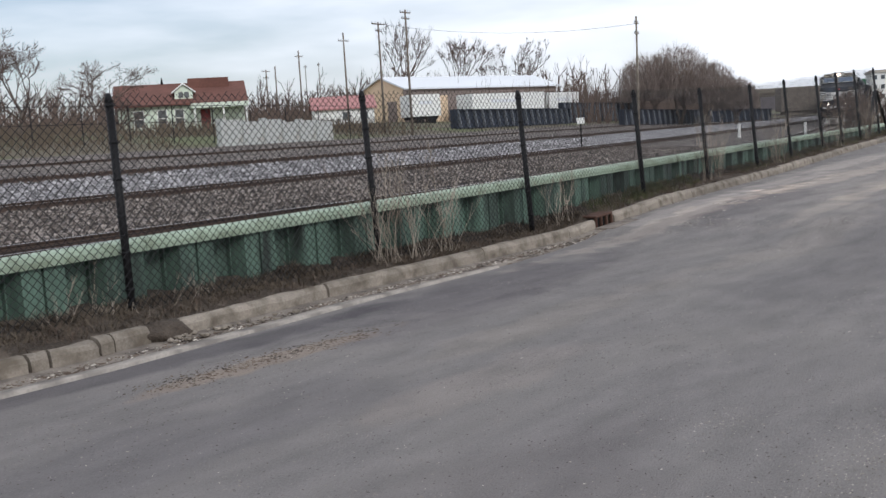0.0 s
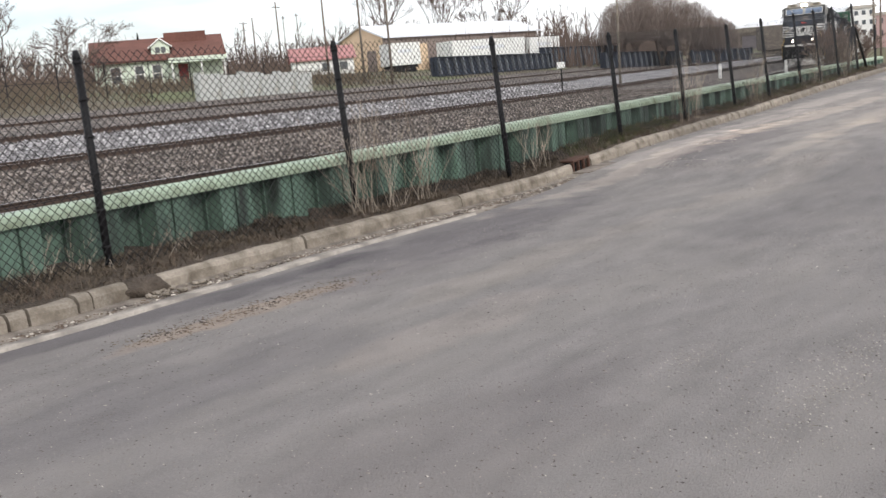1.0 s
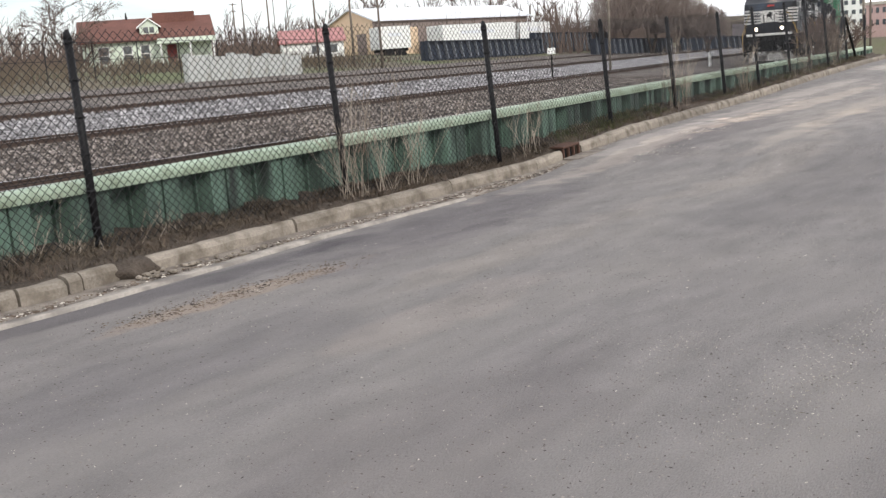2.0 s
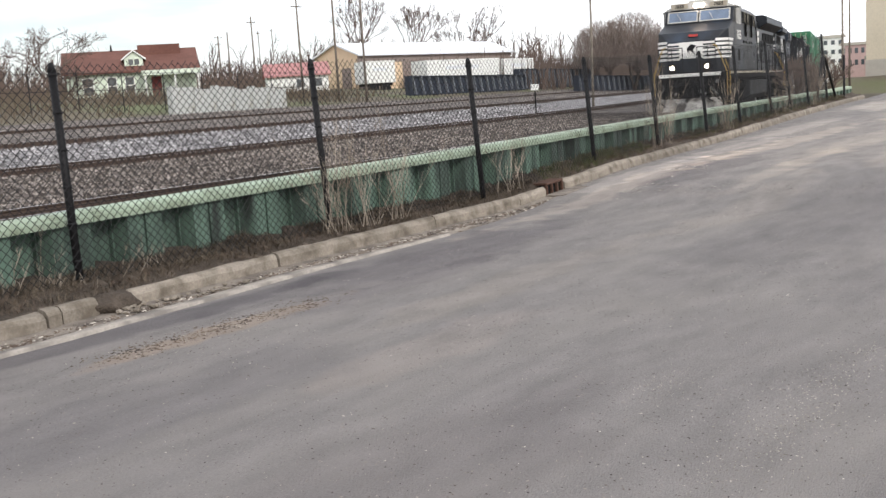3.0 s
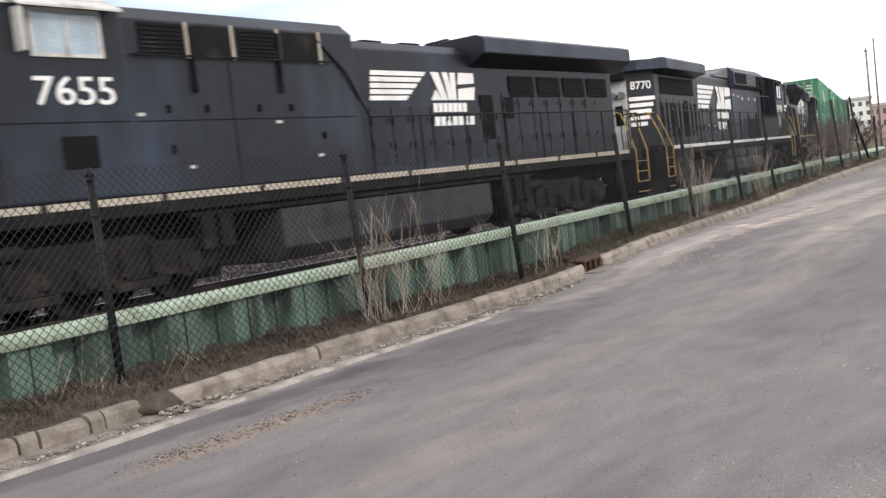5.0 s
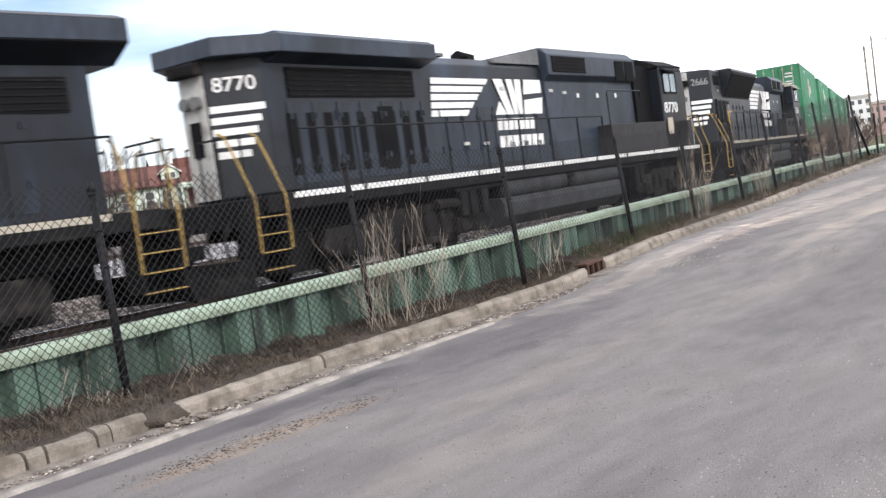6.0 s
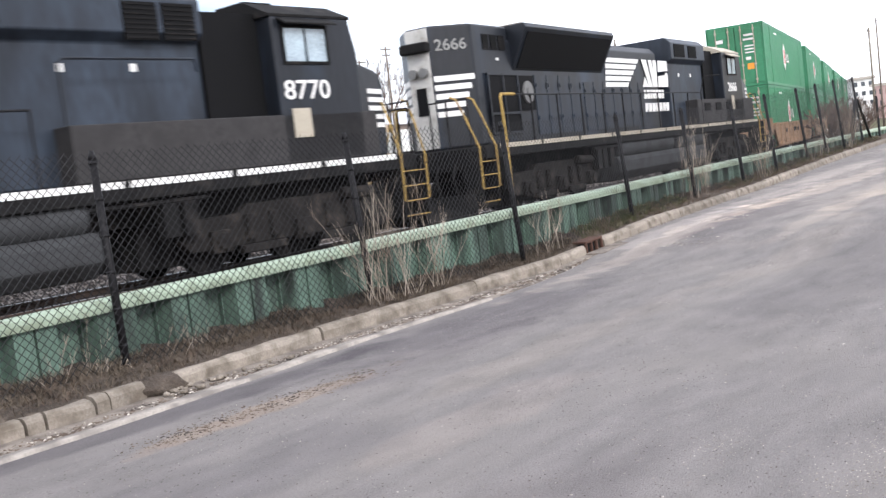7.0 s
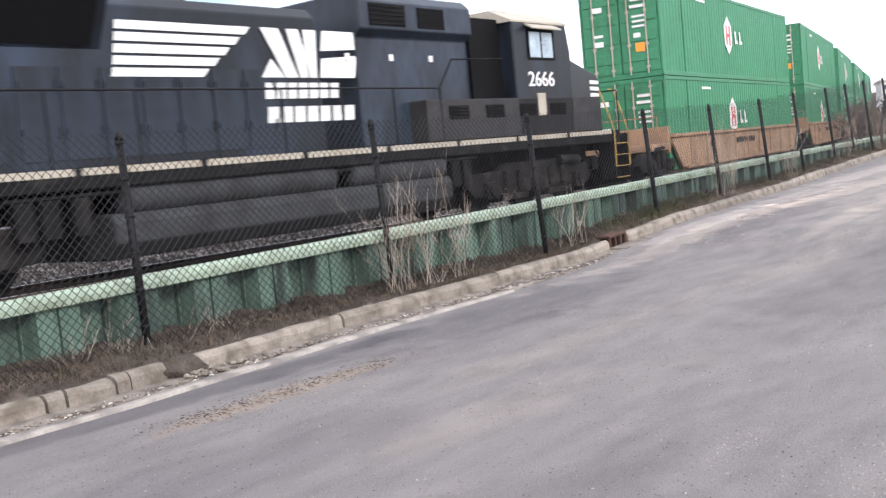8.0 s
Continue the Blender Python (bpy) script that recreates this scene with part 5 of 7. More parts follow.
def bogie(parent, xc, n, gap, r, mesh, sense):
    half = gap * (n - 1) / 2
    for s in (-1, 1):
        bm = bmesh.new()
        prism(bm, [(xc - half - 0.75, 0.62), (xc - half - 0.55, 0.42), (xc + half + 0.55, 0.42), (xc + half + 0.75, 0.62), (xc + half + 0.6, 0.95), (xc + half - 0.5, 0.98), (xc + half - 0.75, 1.12), (xc - half + 0.75, 1.12), (xc - half + 0.5, 0.98), (xc - half - 0.6, 0.95)], s * 0.98, s * 1.16)
        for i in range(n):
            x = xc - half + gap * i
            bx(bm, x - 0.2, x + 0.2, min(s * 1.16, s * 1.3), max(s * 1.16, s * 1.3), 0.36, 0.74)
            tube(bm, [(x, s * 1.3, 0.55), (x, s * 1.36, 0.55)], 0.15, 10)
        for i in range(n - 1):
            x = xc - half + gap * (i + 0.5)
            for dx in (-0.28, 0.28):
                tube(bm, [(x + dx, s * 1.2, 0.5), (x + dx, s * 1.2, 0.95)], 0.09, 8)
            bx(bm, x - 0.5, x + 0.5, min(s * 1.1, s * 1.26), max(s * 1.1, s * 1.26), 0.28, 0.42)
        tube(bm, [(xc - half, s * 1.25, 1.05), (xc - half + 0.9, s * 1.25, 1.08)], 0.12, 8)
        part("truck_frame", bm, TRUCK, parent, bevel=0.02)
    for i in range(n):
        x = xc - half + gap * i
        boxes("traction_motor" if n == 3 else "brake_rigging", UNDER, parent, (x + 0.12, x + gap * 0.62, -0.62, 0.62, 0.22, 0.98), bevel=0.04)
    for i in range(n):
        x = xc - half + gap * i
        w = new("wheelset", mesh)
        w.parent, w.matrix_basis = parent, pose(x, 0, r)
        rolling.append((w, x, r, r, sense))


def steps(parent, x0, x1, s, grip):
    """A step well at one corner, with treads and its two grab irons."""
    a, b = (s * 1.02, s * 1.5) if s > 0 else (s * 1.5, s * 1.02)
    bm = bmesh.new()
    for x in (x0, x1 - 0.03):
        bx(bm, x, x + 0.03, a, b, 0.42, 1.6)
    bx(bm, x0, x1, min(s * 1.02, s * 1.06), max(s * 1.02, s * 1.06), 0.42, 1.6)
    part("step_well", bm, UNDER, parent)
    bm = bmesh.new()
    for z in (0.42, 0.72, 1.02, 1.32):
        bx(bm, x0 + 0.03, x1 - 0.03, a, b, z, z + 0.03)
    part("step_treads", bm, UNDER, parent)
    bm = bmesh.new()
    for z in (0.42, 0.72, 1.02, 1.32):
        bx(bm, x0 + 0.03, x1 - 0.03, s * 1.505 - 0.006, s * 1.505 + 0.006, z + 0.008, z + 0.03)
    part("step_edge", bm, YELLOW, parent)
    inward = 1 if x0 < 0 else -1
    for x, k in ((x0, 0.0), (x1, 0.0)):
        bm = bmesh.new()
        tube(bm, [(x, s * 1.52, 0.75), (x, s * 1.53, 1.65), (x - inward * 0.06, s * 1.30, 2.3), (x - inward * 0.10, s * 1.12, 2.72), (x - inward * 0.10, s * 0.98, 2.78)], 0.022, 6)
        part("grab_iron", bm, grip, parent, "yellow grab iron")


def handrail(parent, s, x0, x1, gap, end_drop=None):
    bm = bmesh.new()
    y = s * 1.46
    n = max(1, round((x1 - x0) / gap))
    tube(bm, [(x0, y, 2.78), (x1, y, 2.78)], 0.02, 6)
    part("handrail", bm, BLACK if end_drop is None else end_drop, parent)
    for i in range(n + 1):
        x = x0 + (x1 - x0) * i / n
        bm = bmesh.new()
        tube(bm, [(x, y, 1.6), (x, y, 2.78)], 0.022, 6)
        part("stanchion", bm, BLACK, parent)


def hood_doors(parent, s, y, x0, x1, n, z0, z1):
    w = (x1 - x0) / n
    bm = bmesh.new()
    a, b = (y, y + 0.02) if s > 0 else (-y - 0.02, -y)
    bx(bm, -w / 2 + 0.02, w / 2 - 0.02, a, b, z0, z1)
    c, d = (y + 0.02, y + 0.045) if s > 0 else (-y - 0.045, -y - 0.02)
    for z in (z0 + 0.35, z1 - 0.3):
        bx(bm, w / 2 - 0.14, w / 2 - 0.06, c, d, z, z + 0.1)
        bx(bm, -w / 2 + 0.03, -w / 2 + 0.07, c, d, z - 0.05, z + 0.12)
    me = mesh_of("hood_door", bm, LOCO)
    for i in range(n):
        ob = new("hood_door", me)
        ob.parent, ob.matrix_basis = parent, pose(x0 + w * (i + 0.5), 0, 0)


def emblem(parent, s, y, x0, z0, size, face, cut=0.0):
    """White slanted bars, a big plain emblem block and two plain bars under it. face: 1 where reading runs with +x."""
    k = face
    yy = s * y

    def X(v):
        return x0 + k * v * size
    bm = bmesh.new()
    for i in range(5):
        z = z0 + (0.62 - 0.155 * i) * size
        a, b = 0.02 + cut - 0.03 * i, 2.35 - 0.22 * i
        prism(bm, [(X(a), z), (X(b), z), (X(b + 0.12), z + 0.115 * size), (X(a + 0.03), z + 0.115 * size)], yy - 0.006, yy + 0.006)
    part("stripe_emblem", bm, WHITE, parent, "white slanted stripes")
    bm = bmesh.new()
    for pts in ([(2.62, 0.0), (3.12, 0.0), (2.85, 0.28)], [(2.68, 0.74), (3.06, 0.74), (3.42, 0.0), (3.14, 0.0)], [(3.24, 0.74), (3.50, 0.74), (3.72, 0.0), (3.46, 0.0)],
                [(3.62, 0.74), (3.90, 0.74), (3.84, 0.0), (3.60, 0.0)], [(3.98, 0.42), (4.84, 0.46), (4.84, 0.74), (4.06, 0.74)], [(3.92, 0.0), (4.76, 0.0), (4.86, 0.36), (3.98, 0.30)]):
        poly = [(X(a), z0 + b * size) for a, b in pts]
        prism(bm, poly if k > 0 else poly[::-1], yy - 0.006, yy + 0.006)
    part("emblem", bm, WHITE, parent, "plain white emblem shapes")
    for j, (a, b) in enumerate(((2.65, 4.35), (2.65, 4.7))):
        z = z0 - (0.32 + 0.36 * j) * size
        w = (b - a) / 7
        for i in range(7):
            bm = bmesh.new()
            p = a + w * i
            prism(bm, [(X(p), z), (X(p + w * 0.8), z), (X(p + w * 0.8 + 0.03), z + 0.24 * size), (X(p + 0.03), z + 0.24 * size)], yy - 0.006, yy + 0.006)
            part("name_bar", bm, WHITE, parent, "white bar in place of lettering")


def side_text(parent, name, text, size, s, x, y, z, mat, bold=0.004):
    words(name, text, size, mat, parent, pose(x, s * y, z, 90, 0, 0 if s < 0 else 180) @ Matrix.Diagonal((1.22, 1, 1, 1)), 0.006, bold)


def window(parent, s, x0, x1, z0, z1, y, name="cab_window", frame_mat=None):
    w = boxes(name, GLASS_S, parent, (x0, x1, s * y - 0.012, s * y + 0.012, z0, z1))
    bm = bmesh.new()
    t = 0.05
    for d in ((x0 - t, x1 + t, z0 - t, z0), (x0 - t, x1 + t, z1, z1 + t), (x0 - t, x0, z0, z1), (x1, x1 + t, z0, z1), ((x0 + x1) / 2 - 0.02, (x0 + x1) / 2 + 0.02, z0, z1)):
        bx(bm, d[0], d[1], s * y - 0.03, s * y + 0.03, d[2], d[3])
    part("window_frame", bm, frame_mat or UNDER, w)


def grille(parent, s, x0, x1, z0, z1, y, n=8, label=""):
    g = boxes("grille", GRILLE, parent, (x0, x1, s * y - 0.01, s * y + 0.01, z0, z1), label=label)
    bm = bmesh.new()
    for i in range(n):
        z = z0 + (z1 - z0) * (i + 0.5) / n
        bx(bm, x0 + 0.02, x1 - 0.02, s * y - 0.025, s * y + 0.025, z - 0.012, z + 0.012)
    part("louvre", bm, UNDER, g)


def plan(bm, pts, z0, z1):
    """An upright block over a plan outline."""
    lo = [bm.verts.new((x, y, z0)) for x, y in pts]
    hi = [bm.verts.new((x, y, z1)) for x, y in pts]
    bm.faces.new(lo[::-1])
    bm.faces.new(hi)
    for i in range(len(pts)):
        j = (i + 1) % len(pts)
        bm.faces.new((lo[i], lo[j], hi[j], hi[i]))


def corner_marks(lo, s, tip, number, paint, z_number):
    """Stripes and number on the tapered corner of a rear hood that ends at tip."""
    for i in range(5):
        z = 2.42 + 0.195 * i
        q = 0.62 + 0.09 * i
        bm = bmesh.new()
        ax, ay = tip - 0.03, 0.335
        cx, cy = ax - 0.77 * q, ay + 0.645 * q
        v = [bm.verts.new((x + 0.0077 * k, s * (y + 0.0092 * k), zz)) for k in (-1, 1) for x, y, zz in ((ax, ay, z), (cx, cy, z), (cx, cy, z + 0.12), (ax, ay, z + 0.12))]
        for f in ((0, 1, 2, 3), (7, 6, 5, 4), (0, 4, 5, 1), (1, 5, 6, 2), (2, 6, 7, 3), (3, 7, 4, 0)):
            bm.faces.new([v[j] for j in f])
        part("end_bar", bm, WHITE, lo)
    words("road_number", number, 0.36, paint, lo, pose(tip - 0.394, s * 0.653, z_number, 90, 0, 140 if s > 0 else 40) @ Matrix.Diagonal((1.1, 1, 1, 1)), 0.006, 0.004)


def rear_hood(lo, x0, tip, top):
    """A rear hood tapering in plan towards a narrow pale end."""
    bm = bmesh.new()
    plan(bm, [(x0, -0.985), (tip - 0.8, -0.985), (tip, -0.31), (tip, 0.31), (tip - 0.8, 0.985), (x0, 0.985)], 1.72, top)
    part("rear_hood", bm, LOCO, lo, "tapered rear hood end", bevel=0.05)
    boxes("end_panel", DIRTYW, lo, (tip - 0.005, tip + 0.025, -0.30, 0.30, 1.75, top - 0.04), label="pale hood end", bevel=0.01)
    boxes("end_door", GRILLE, lo, (tip + 0.02, tip + 0.05, -0.13, 0.13, 2.5, 3.1))
    boxes("end_lamp_box", UNDER, lo, (tip, tip + 0.25, -0.36, 0.36, 3.86, 4.08), bevel=0.04)
    for y in (-0.14, 0.14):
        bm = bmesh.new()
        tube(bm, [(tip + 0.02, y, 3.42), (tip + 0.14, y, 3.42)], 0.11, 12)
        part("end_lamp", bm, WORNSTEEL, lo)


def locomotive(number, style, label, flip):
    lo = thing("locomotive", label, "locomotive", "locomotives of the train")
    sense = 1 if flip else -1
    near = 1 if flip else -1
    grip = YELLOW
    reach = {-1: {"lead": 0.0, "hood_a": -0.3, "flare": 1.0}[style], 1: {"lead": 1.1, "hood_a": 0.75, "flare": 1.0}[style]}
    f0, f1 = -11.25 - reach[-1], 11.25 + reach[1]
    # frame, couplers and pilots
    boxes("frame", UNDER, lo, (f0 + 0.35, f1 - 0.35, -1.48, 1.48, 1.40, 1.70), (f0, f0 + 0.35, -1.3, 1.3, 1.2, 1.68), (f1 - 0.35, f1, -1.3, 1.3, 1.2, 1.68), bevel=0.02)
    boxes("centre_sill", UNDER, lo, (f0 + 0.9, f1 - 0.9, -0.7, 0.7, 0.98, 1.41))
    for s in (-1, 1):
        q0, q1 = (-10.1, 11.2) if style == "lead" else (f0 + 0.85, f1 - 0.9)
        gap = (q1 - q0) / 10
        seg = [(q0 + gap * i, q0 + gap * (i + 0.94)) for i in range(10)]
        for a, b in seg:
            boxes("sill_stripe", CREAM if style != "hood_a" else WHITE, lo, (a, b, s * 1.487 - 0.008, s * 1.487 + 0.008, 1.60, 1.705), label="pale reflective stripe along the sill")
    for e in (-1, 1):
        k = reach[e]
        bm = bmesh.new()
        bx(bm, min(e * (11.2 + k), e * (11.75 + k)), max(e * (11.2 + k), e * (11.75 + k)), -0.12, 0.12, 0.75, 1.0)
        bx(bm, min(e * (11.6 + k), e * (11.95 + k)), max(e * (11.6 + k), e * (11.95 + k)), -0.2, 0.16, 0.68, 1.06)
        part("coupler", bm, UNDER, lo, bevel=0.03)
        bm = bmesh.new()
        rows = [[(e * (x + k), y, z) for x, y, z in r] for r in (((11.30, -1.25, 0.66), (11.62, 0, 0.66), (11.30, 1.25, 0.66)), ((11.42, -1.40, 0.12), (12.02, 0, 0.12), (11.42, 1.40, 0.12)))]
        v = [[bm.verts.new(p) for p in r] for r in rows]
        u = [[bm.verts.new((p[0] - e * 0.05, p[1], p[2])) for p in r] for r in rows]
        for i in range(2):
            bm.faces.new((v[0][i], v[0][i + 1], v[1][i + 1], v[1][i]))
            bm.faces.new((u[0][i], u[1][i], u[1][i + 1], u[0][i + 1]))
            bm.faces.new((v[0][i], u[0][i], u[0][i + 1], v[0][i + 1]))
            bm.faces.new((v[1][i], v[1][i + 1], u[1][i + 1], u[1][i]))
        bm.faces.new((v[0][0], v[1][0], u[1][0], u[0][0]))
        bm.faces.new((v[0][2], u[0][2], u[1][2], v[1][2]))
        part("plow", bm, PLOW if (e < 0 and style == "lead") else UNDER, lo, "dirty white pilot plow" if (e < 0 and style == "lead") else "")
        for i in range(5):
            y = -0.95 + 0.45 * i
            bm = bmesh.new()
            tube(bm, [(e * (11.25 + k), y, 1.35), (e * (11.5 + k), y + 0.05, 1.05), (e * (11.48 + k), y + 0.12, 0.7)], 0.028, 6)
            part("air_hose", bm, UNDER, lo)
        for s in (-1, 1):
            q0, q1 = (10.35 + k, 11.15 + k) if style == "lead" else (10.5 + k, 11.27 + k)
            steps(lo, *((-q1, -q0) if e < 0 else (q0, q1)), s, grip)
        # end railing
        for s in (-1, 1):
            bm = bmesh.new()
            for y in (0.3, 0.75, 1.3):
                tube(bm, [(e * (11.2 + k), s * y, 1.68), (e * (11.2 + k), s * y, 2.72)], 0.02, 5)
            tube(bm, [(e * (11.2 + k), s * 0.3, 2.72), (e * (11.2 + k), s * 1.3, 2.72)], 0.02, 5)
            part("end_railing", bm, BLACK, lo)
    # running gear
    bogie(lo, -7.3 + {"lead": 0.0, "hood_a": -0.3, "flare": -0.7}[style], 3, 1.95, 0.53, WHEEL, sense)
    bogie(lo, 7.6 if style == "flare" else 7.3, 3, 1.95, 0.53, WHEEL, sense)
    bm = bmesh.new()
    t0, t1 = (-3.3, 3.6) if style != "flare" else (-4.4, 3.9)
    prism(bm, [(-1.42, 1.25), (-1.42, 0.55), (-1.15, 0.3), (1.15, 0.3), (1.42, 0.55), (1.42, 1.25)] if style == "lead" else [(-1.35, 1.0), (-1.42, 0.85), (-1.42, 0.55), (-1.15, 0.3), (1.15, 0.3), (1.42, 0.55), (1.42, 0.85), (1.35, 1.0)], t0, t1, "x")
    part("fuel_tank", bm, TANK, lo, "dusty dark grey fuel tank", bevel=0.04)
    if style != "lead":
        for s in (-1, 1):
            for a, b in ((t0 + 0.2, t0 + 3.0), (t0 + 3.5, t1 - 0.2)):
                bm = bmesh.new()
                tube(bm, [(a, s * 1.18, 1.22), (a + 0.08, s * 1.18, 1.22), (b - 0.08, s * 1.18, 1.22), (b, s * 1.18, 1.22)], 0.27, 16)
                part("air_reservoir", bm, TANK, lo, "dusty grey air reservoir", smooth=True)
    for s in (-1, 1):
        bm = bmesh.new()
        for x in (-5.0, -4.6, 4.4, 4.9, 5.3):
            bx(bm, x - 0.14, x + 0.14, s * 1.3 - 0.1, s * 1.3 + 0.1, 0.75, 1.35)
        tube(bm, [(-5.4, s * 1.38, 1.32), (5.6, s * 1.38, 1.32)], 0.04, 6)
        part("underfloor_gear", bm, UNDER, lo)

    # main hood
    h1 = {"lead": 11.4, "hood_a": 10.2, "flare": 10.8}[style]
    top = {"lead": 4.32, "hood_a": 4.28, "flare": 4.25}[style]
    bm = bmesh.new()
    prism(bm, [(-0.98, 1.7), (-0.98, top - 0.18), (-0.8, top), (0.8, top), (0.98, top - 0.18), (0.98, 1.7)], -1.2, h1, "x")
    part("hood", bm, LOCO, lo, bevel=0.03)
    for s in (-1, 1):
        hood_doors(lo, s, 0.98, 0.0, 5.0, 7, 1.85, 3.15 if style != "lead" else 3.0)
        hood_doors(lo, s, 0.98, 5.2, 8.1 if style == "flare" else 10.3, 4 if style == "flare" else 7, 1.85, 3.3)
    # roof details
    for x in {"lead": (1.2, 2.6), "hood_a": (4.4,), "flare": (1.6, 3.4)}[style]:
        boxes("exhaust_housing", UNDER, lo, (x - 0.35, x + 0.35, -0.35, 0.35, top, top + 0.14), bevel=0.03)
    bm = bmesh.new()
    hx = 2.0 if style == "hood_a" else 3.9
    for dy in (-0.16, 0.0, 0.16):
        tube(bm, [(hx, dy, top + 0.22), (hx + 0.6 + dy, dy, top + 0.24)], 0.04, 8, 0.10)
    bx(bm, hx + 0.1, hx + 0.4, -0.25, 0.25, top, top + 0.18)
    part("air_horn", bm, UNDER, lo)

    if style == "lead":
        # wide nose and cab
        bm = bmesh.new()
        prism(bm, [(-10.75, 1.72), (-10.8, 2.98), (-10.40, 3.36), (-8.93, 3.76), (-8.57, 4.34), (-8.5, 4.36), (-6.3, 4.36), (-6.3, 1.72)], -1.49, 1.49)
        for s in (-1, 1):
            res = bmesh.ops.bisect_plane(bm, geom=bm.verts[:] + bm.edges[:] + bm.faces[:], plane_co=(-10.8, s * 1.0, 2), plane_no=Vector((-0.49, s * 0.55, 0)).normalized(), clear_outer=True)
            bmesh.ops.holes_fill(bm, edges=[e for e in res["geom_cut"] if isinstance(e, bmesh.types.BMEdge)])
        part("cab", bm, LOCO, lo, bevel=0.04)
        bm = bmesh.new()
        prism(bm, [(-1.49, 4.355), (-1.49, 4.40), (-0.95, 4.64), (0.95, 4.64), (1.49, 4.40), (1.49, 4.355)], -8.5, -6.25, "x")
        bx(bm, -8.3, -7.6, -0.5, 0.5, 4.66, 4.74)
        bx(bm, -7.4, -6.8, 0.2, 0.7, 4.66, 4.76)
        part("cab_roof", bm, DIRTYW, lo, "weathered pale cab roof")
        # number boards and headlight over the windshield
        boxes("number_board_panel", DIRTYW, lo, (-8.62, -8.42, -1.25, 1.25, 4.36, 4.64), label="pale panel over the windshield", bevel=0.02)
        for y in (-0.85, 0.85):
            boxes("number_board", CREAM, lo, (-8.64, -8.6, y - 0.36, y + 0.36, 4.40, 4.60))
            words("road_number", number, 0.2, BLACK, lo, pose(-8.645, y, 4.50, 90, 0, -90), 0.004, 0.006)
        for y in (-0.13, 0.13):
            bm = bmesh.new()
            tube(bm, [(-8.62, y, 4.5), (-8.68, y, 4.5)], 0.10, 14)
            part("headlight", bm, HEAD, lo, "lit headlight")
        for y in (-0.72, 0.72):
            bm = bmesh.new()
            tube(bm, [(-11.3, y, 1.95), (-11.38, y, 1.95)], 0.085, 14)
            part("ditch_light", bm, HEAD, lo, "lit ditch light")
            boxes("lamp_bracket", UNDER, lo, (-11.3, -11.22, y - 0.14, y + 0.14, 1.68, 2.1))
        # windshield panes lie on the sloping front
        for a, b in ((-1.3, -0.08), (0.08, 1.3)):
            w = bmesh.new()
            prism(w, [(-8.89, 3.87), (-8.65, 4.26), (-8.63, 4.25), (-8.87, 3.86)], a, b)
            g = part("windshield", w, GLASS_D, lo)
            w = bmesh.new()
            for c, d in ((a - 0.05, a), (b, b + 0.05)):
                prism(w, [(-8.92, 3.83), (-8.65, 4.30), (-8.60, 4.28), (-8.87, 3.81)], c, d)
            prism(w, [(-8.92, 3.83), (-8.90, 3.87), (-8.85, 3.85), (-8.87, 3.81)], a, b)
            prism(w, [(-8.67, 4.26), (-8.65, 4.30), (-8.60, 4.28), (-8.62, 4.24)], a, b)
            tube(w, [(-8.95, (a + b) / 2, 3.84), (-8.74, (a + b) / 2 + 0.25, 4.2)], 0.012, 4)
            part("windshield_frame", w, DIRTYW, g)
        boxes("front_sill", WHITE, lo, (-11.42, -11.24, -1.28, 1.28, 1.56, 1.70), label="white painted front sill", bevel=0.02)
        for i in range(9):
            y = -1.1 + 0.27 * i
            bm = bmesh.new()
            tube(bm, [(-11.3, y, 1.5), (-11.55, y + 0.04, 1.28), (-11.6, y + 0.16, 1.12), (-11.5, y + 0.28, 1.25), (-11.3, y + 0.30, 1.45)], 0.03, 6)
            part("control_cable", bm, UNDER, lo)
        boxes("nose_door", LOCO, lo, (-10.83, -10.78, -0.38, 0.38, 1.75, 3.0), bevel=0.02)
        boxes("nose_light", REDP, lo, (-10.66, -10.56, -0.25, 0.12, 3.16, 3.25))
        for y in (-1.0,):
            boxes("warning_plate", REDP, lo, (-10.25, -9.85, -1.43, -1.40, 2.98, 3.05), label="small red plate")
        # nose markings
        boxes("nose_panel", WHITE, lo, (-10.836, -10.826, -0.5, 0.5, 2.3, 2.95), label="white panel with a plain dark shape")
        bm = bmesh.new()
        prism(bm, [(-0.2, 2.4), (-0.08, 2.62), (-0.22, 2.8), (0.0, 2.86), (0.18, 2.7), (0.14, 2.5), (0.05, 2.62)], -10.846, -10.838, "x")
        part("nose_emblem", bm, BLACK, lo)
        for i in range(5):
            z = 2.25 + 0.15 * i
            for s in (-1, 1):
                a, b = sorted((s * 0.5, s * 0.98))
                boxes("nose_bar", WHITE, lo, (-10.835, -10.80, a, b, z, z + 0.085))
        for s in (-1, 1):
            for i in range(5):
                z = 2.25 + 0.17 * i
                k = 0.13 * i
                side_bars("side_bar", WHITE, lo, s * 1.494, [(-10.22, -9.68 + k, z, z + 0.10, 0.05)])
                bm = bmesh.new()
                n = Vector((-0.66, s * 0.75, 0)) * 0.008
                v = [bm.verts.new(Vector(q) + n) for q in ((-10.78, s * 1.02, z), (-10.36, s * 1.49, z), (-10.36, s * 1.49, z + 0.10), (-10.78, s * 1.02, z + 0.10))]
                u = [bm.verts.new(q.co - n * 1.5) for q in v]
                bm.faces.new(v)
                bm.faces.new(u[::-1])
                for j in range(4):
                    bm.faces.new((v[j], u[j], u[(j + 1) % 4], v[(j + 1) % 4]))
                part("corner_bar", bm, WHITE, lo)
            window(lo, s, -7.85, -6.75, 3.72, 4.28, 1.49, frame_mat=DIRTYW)
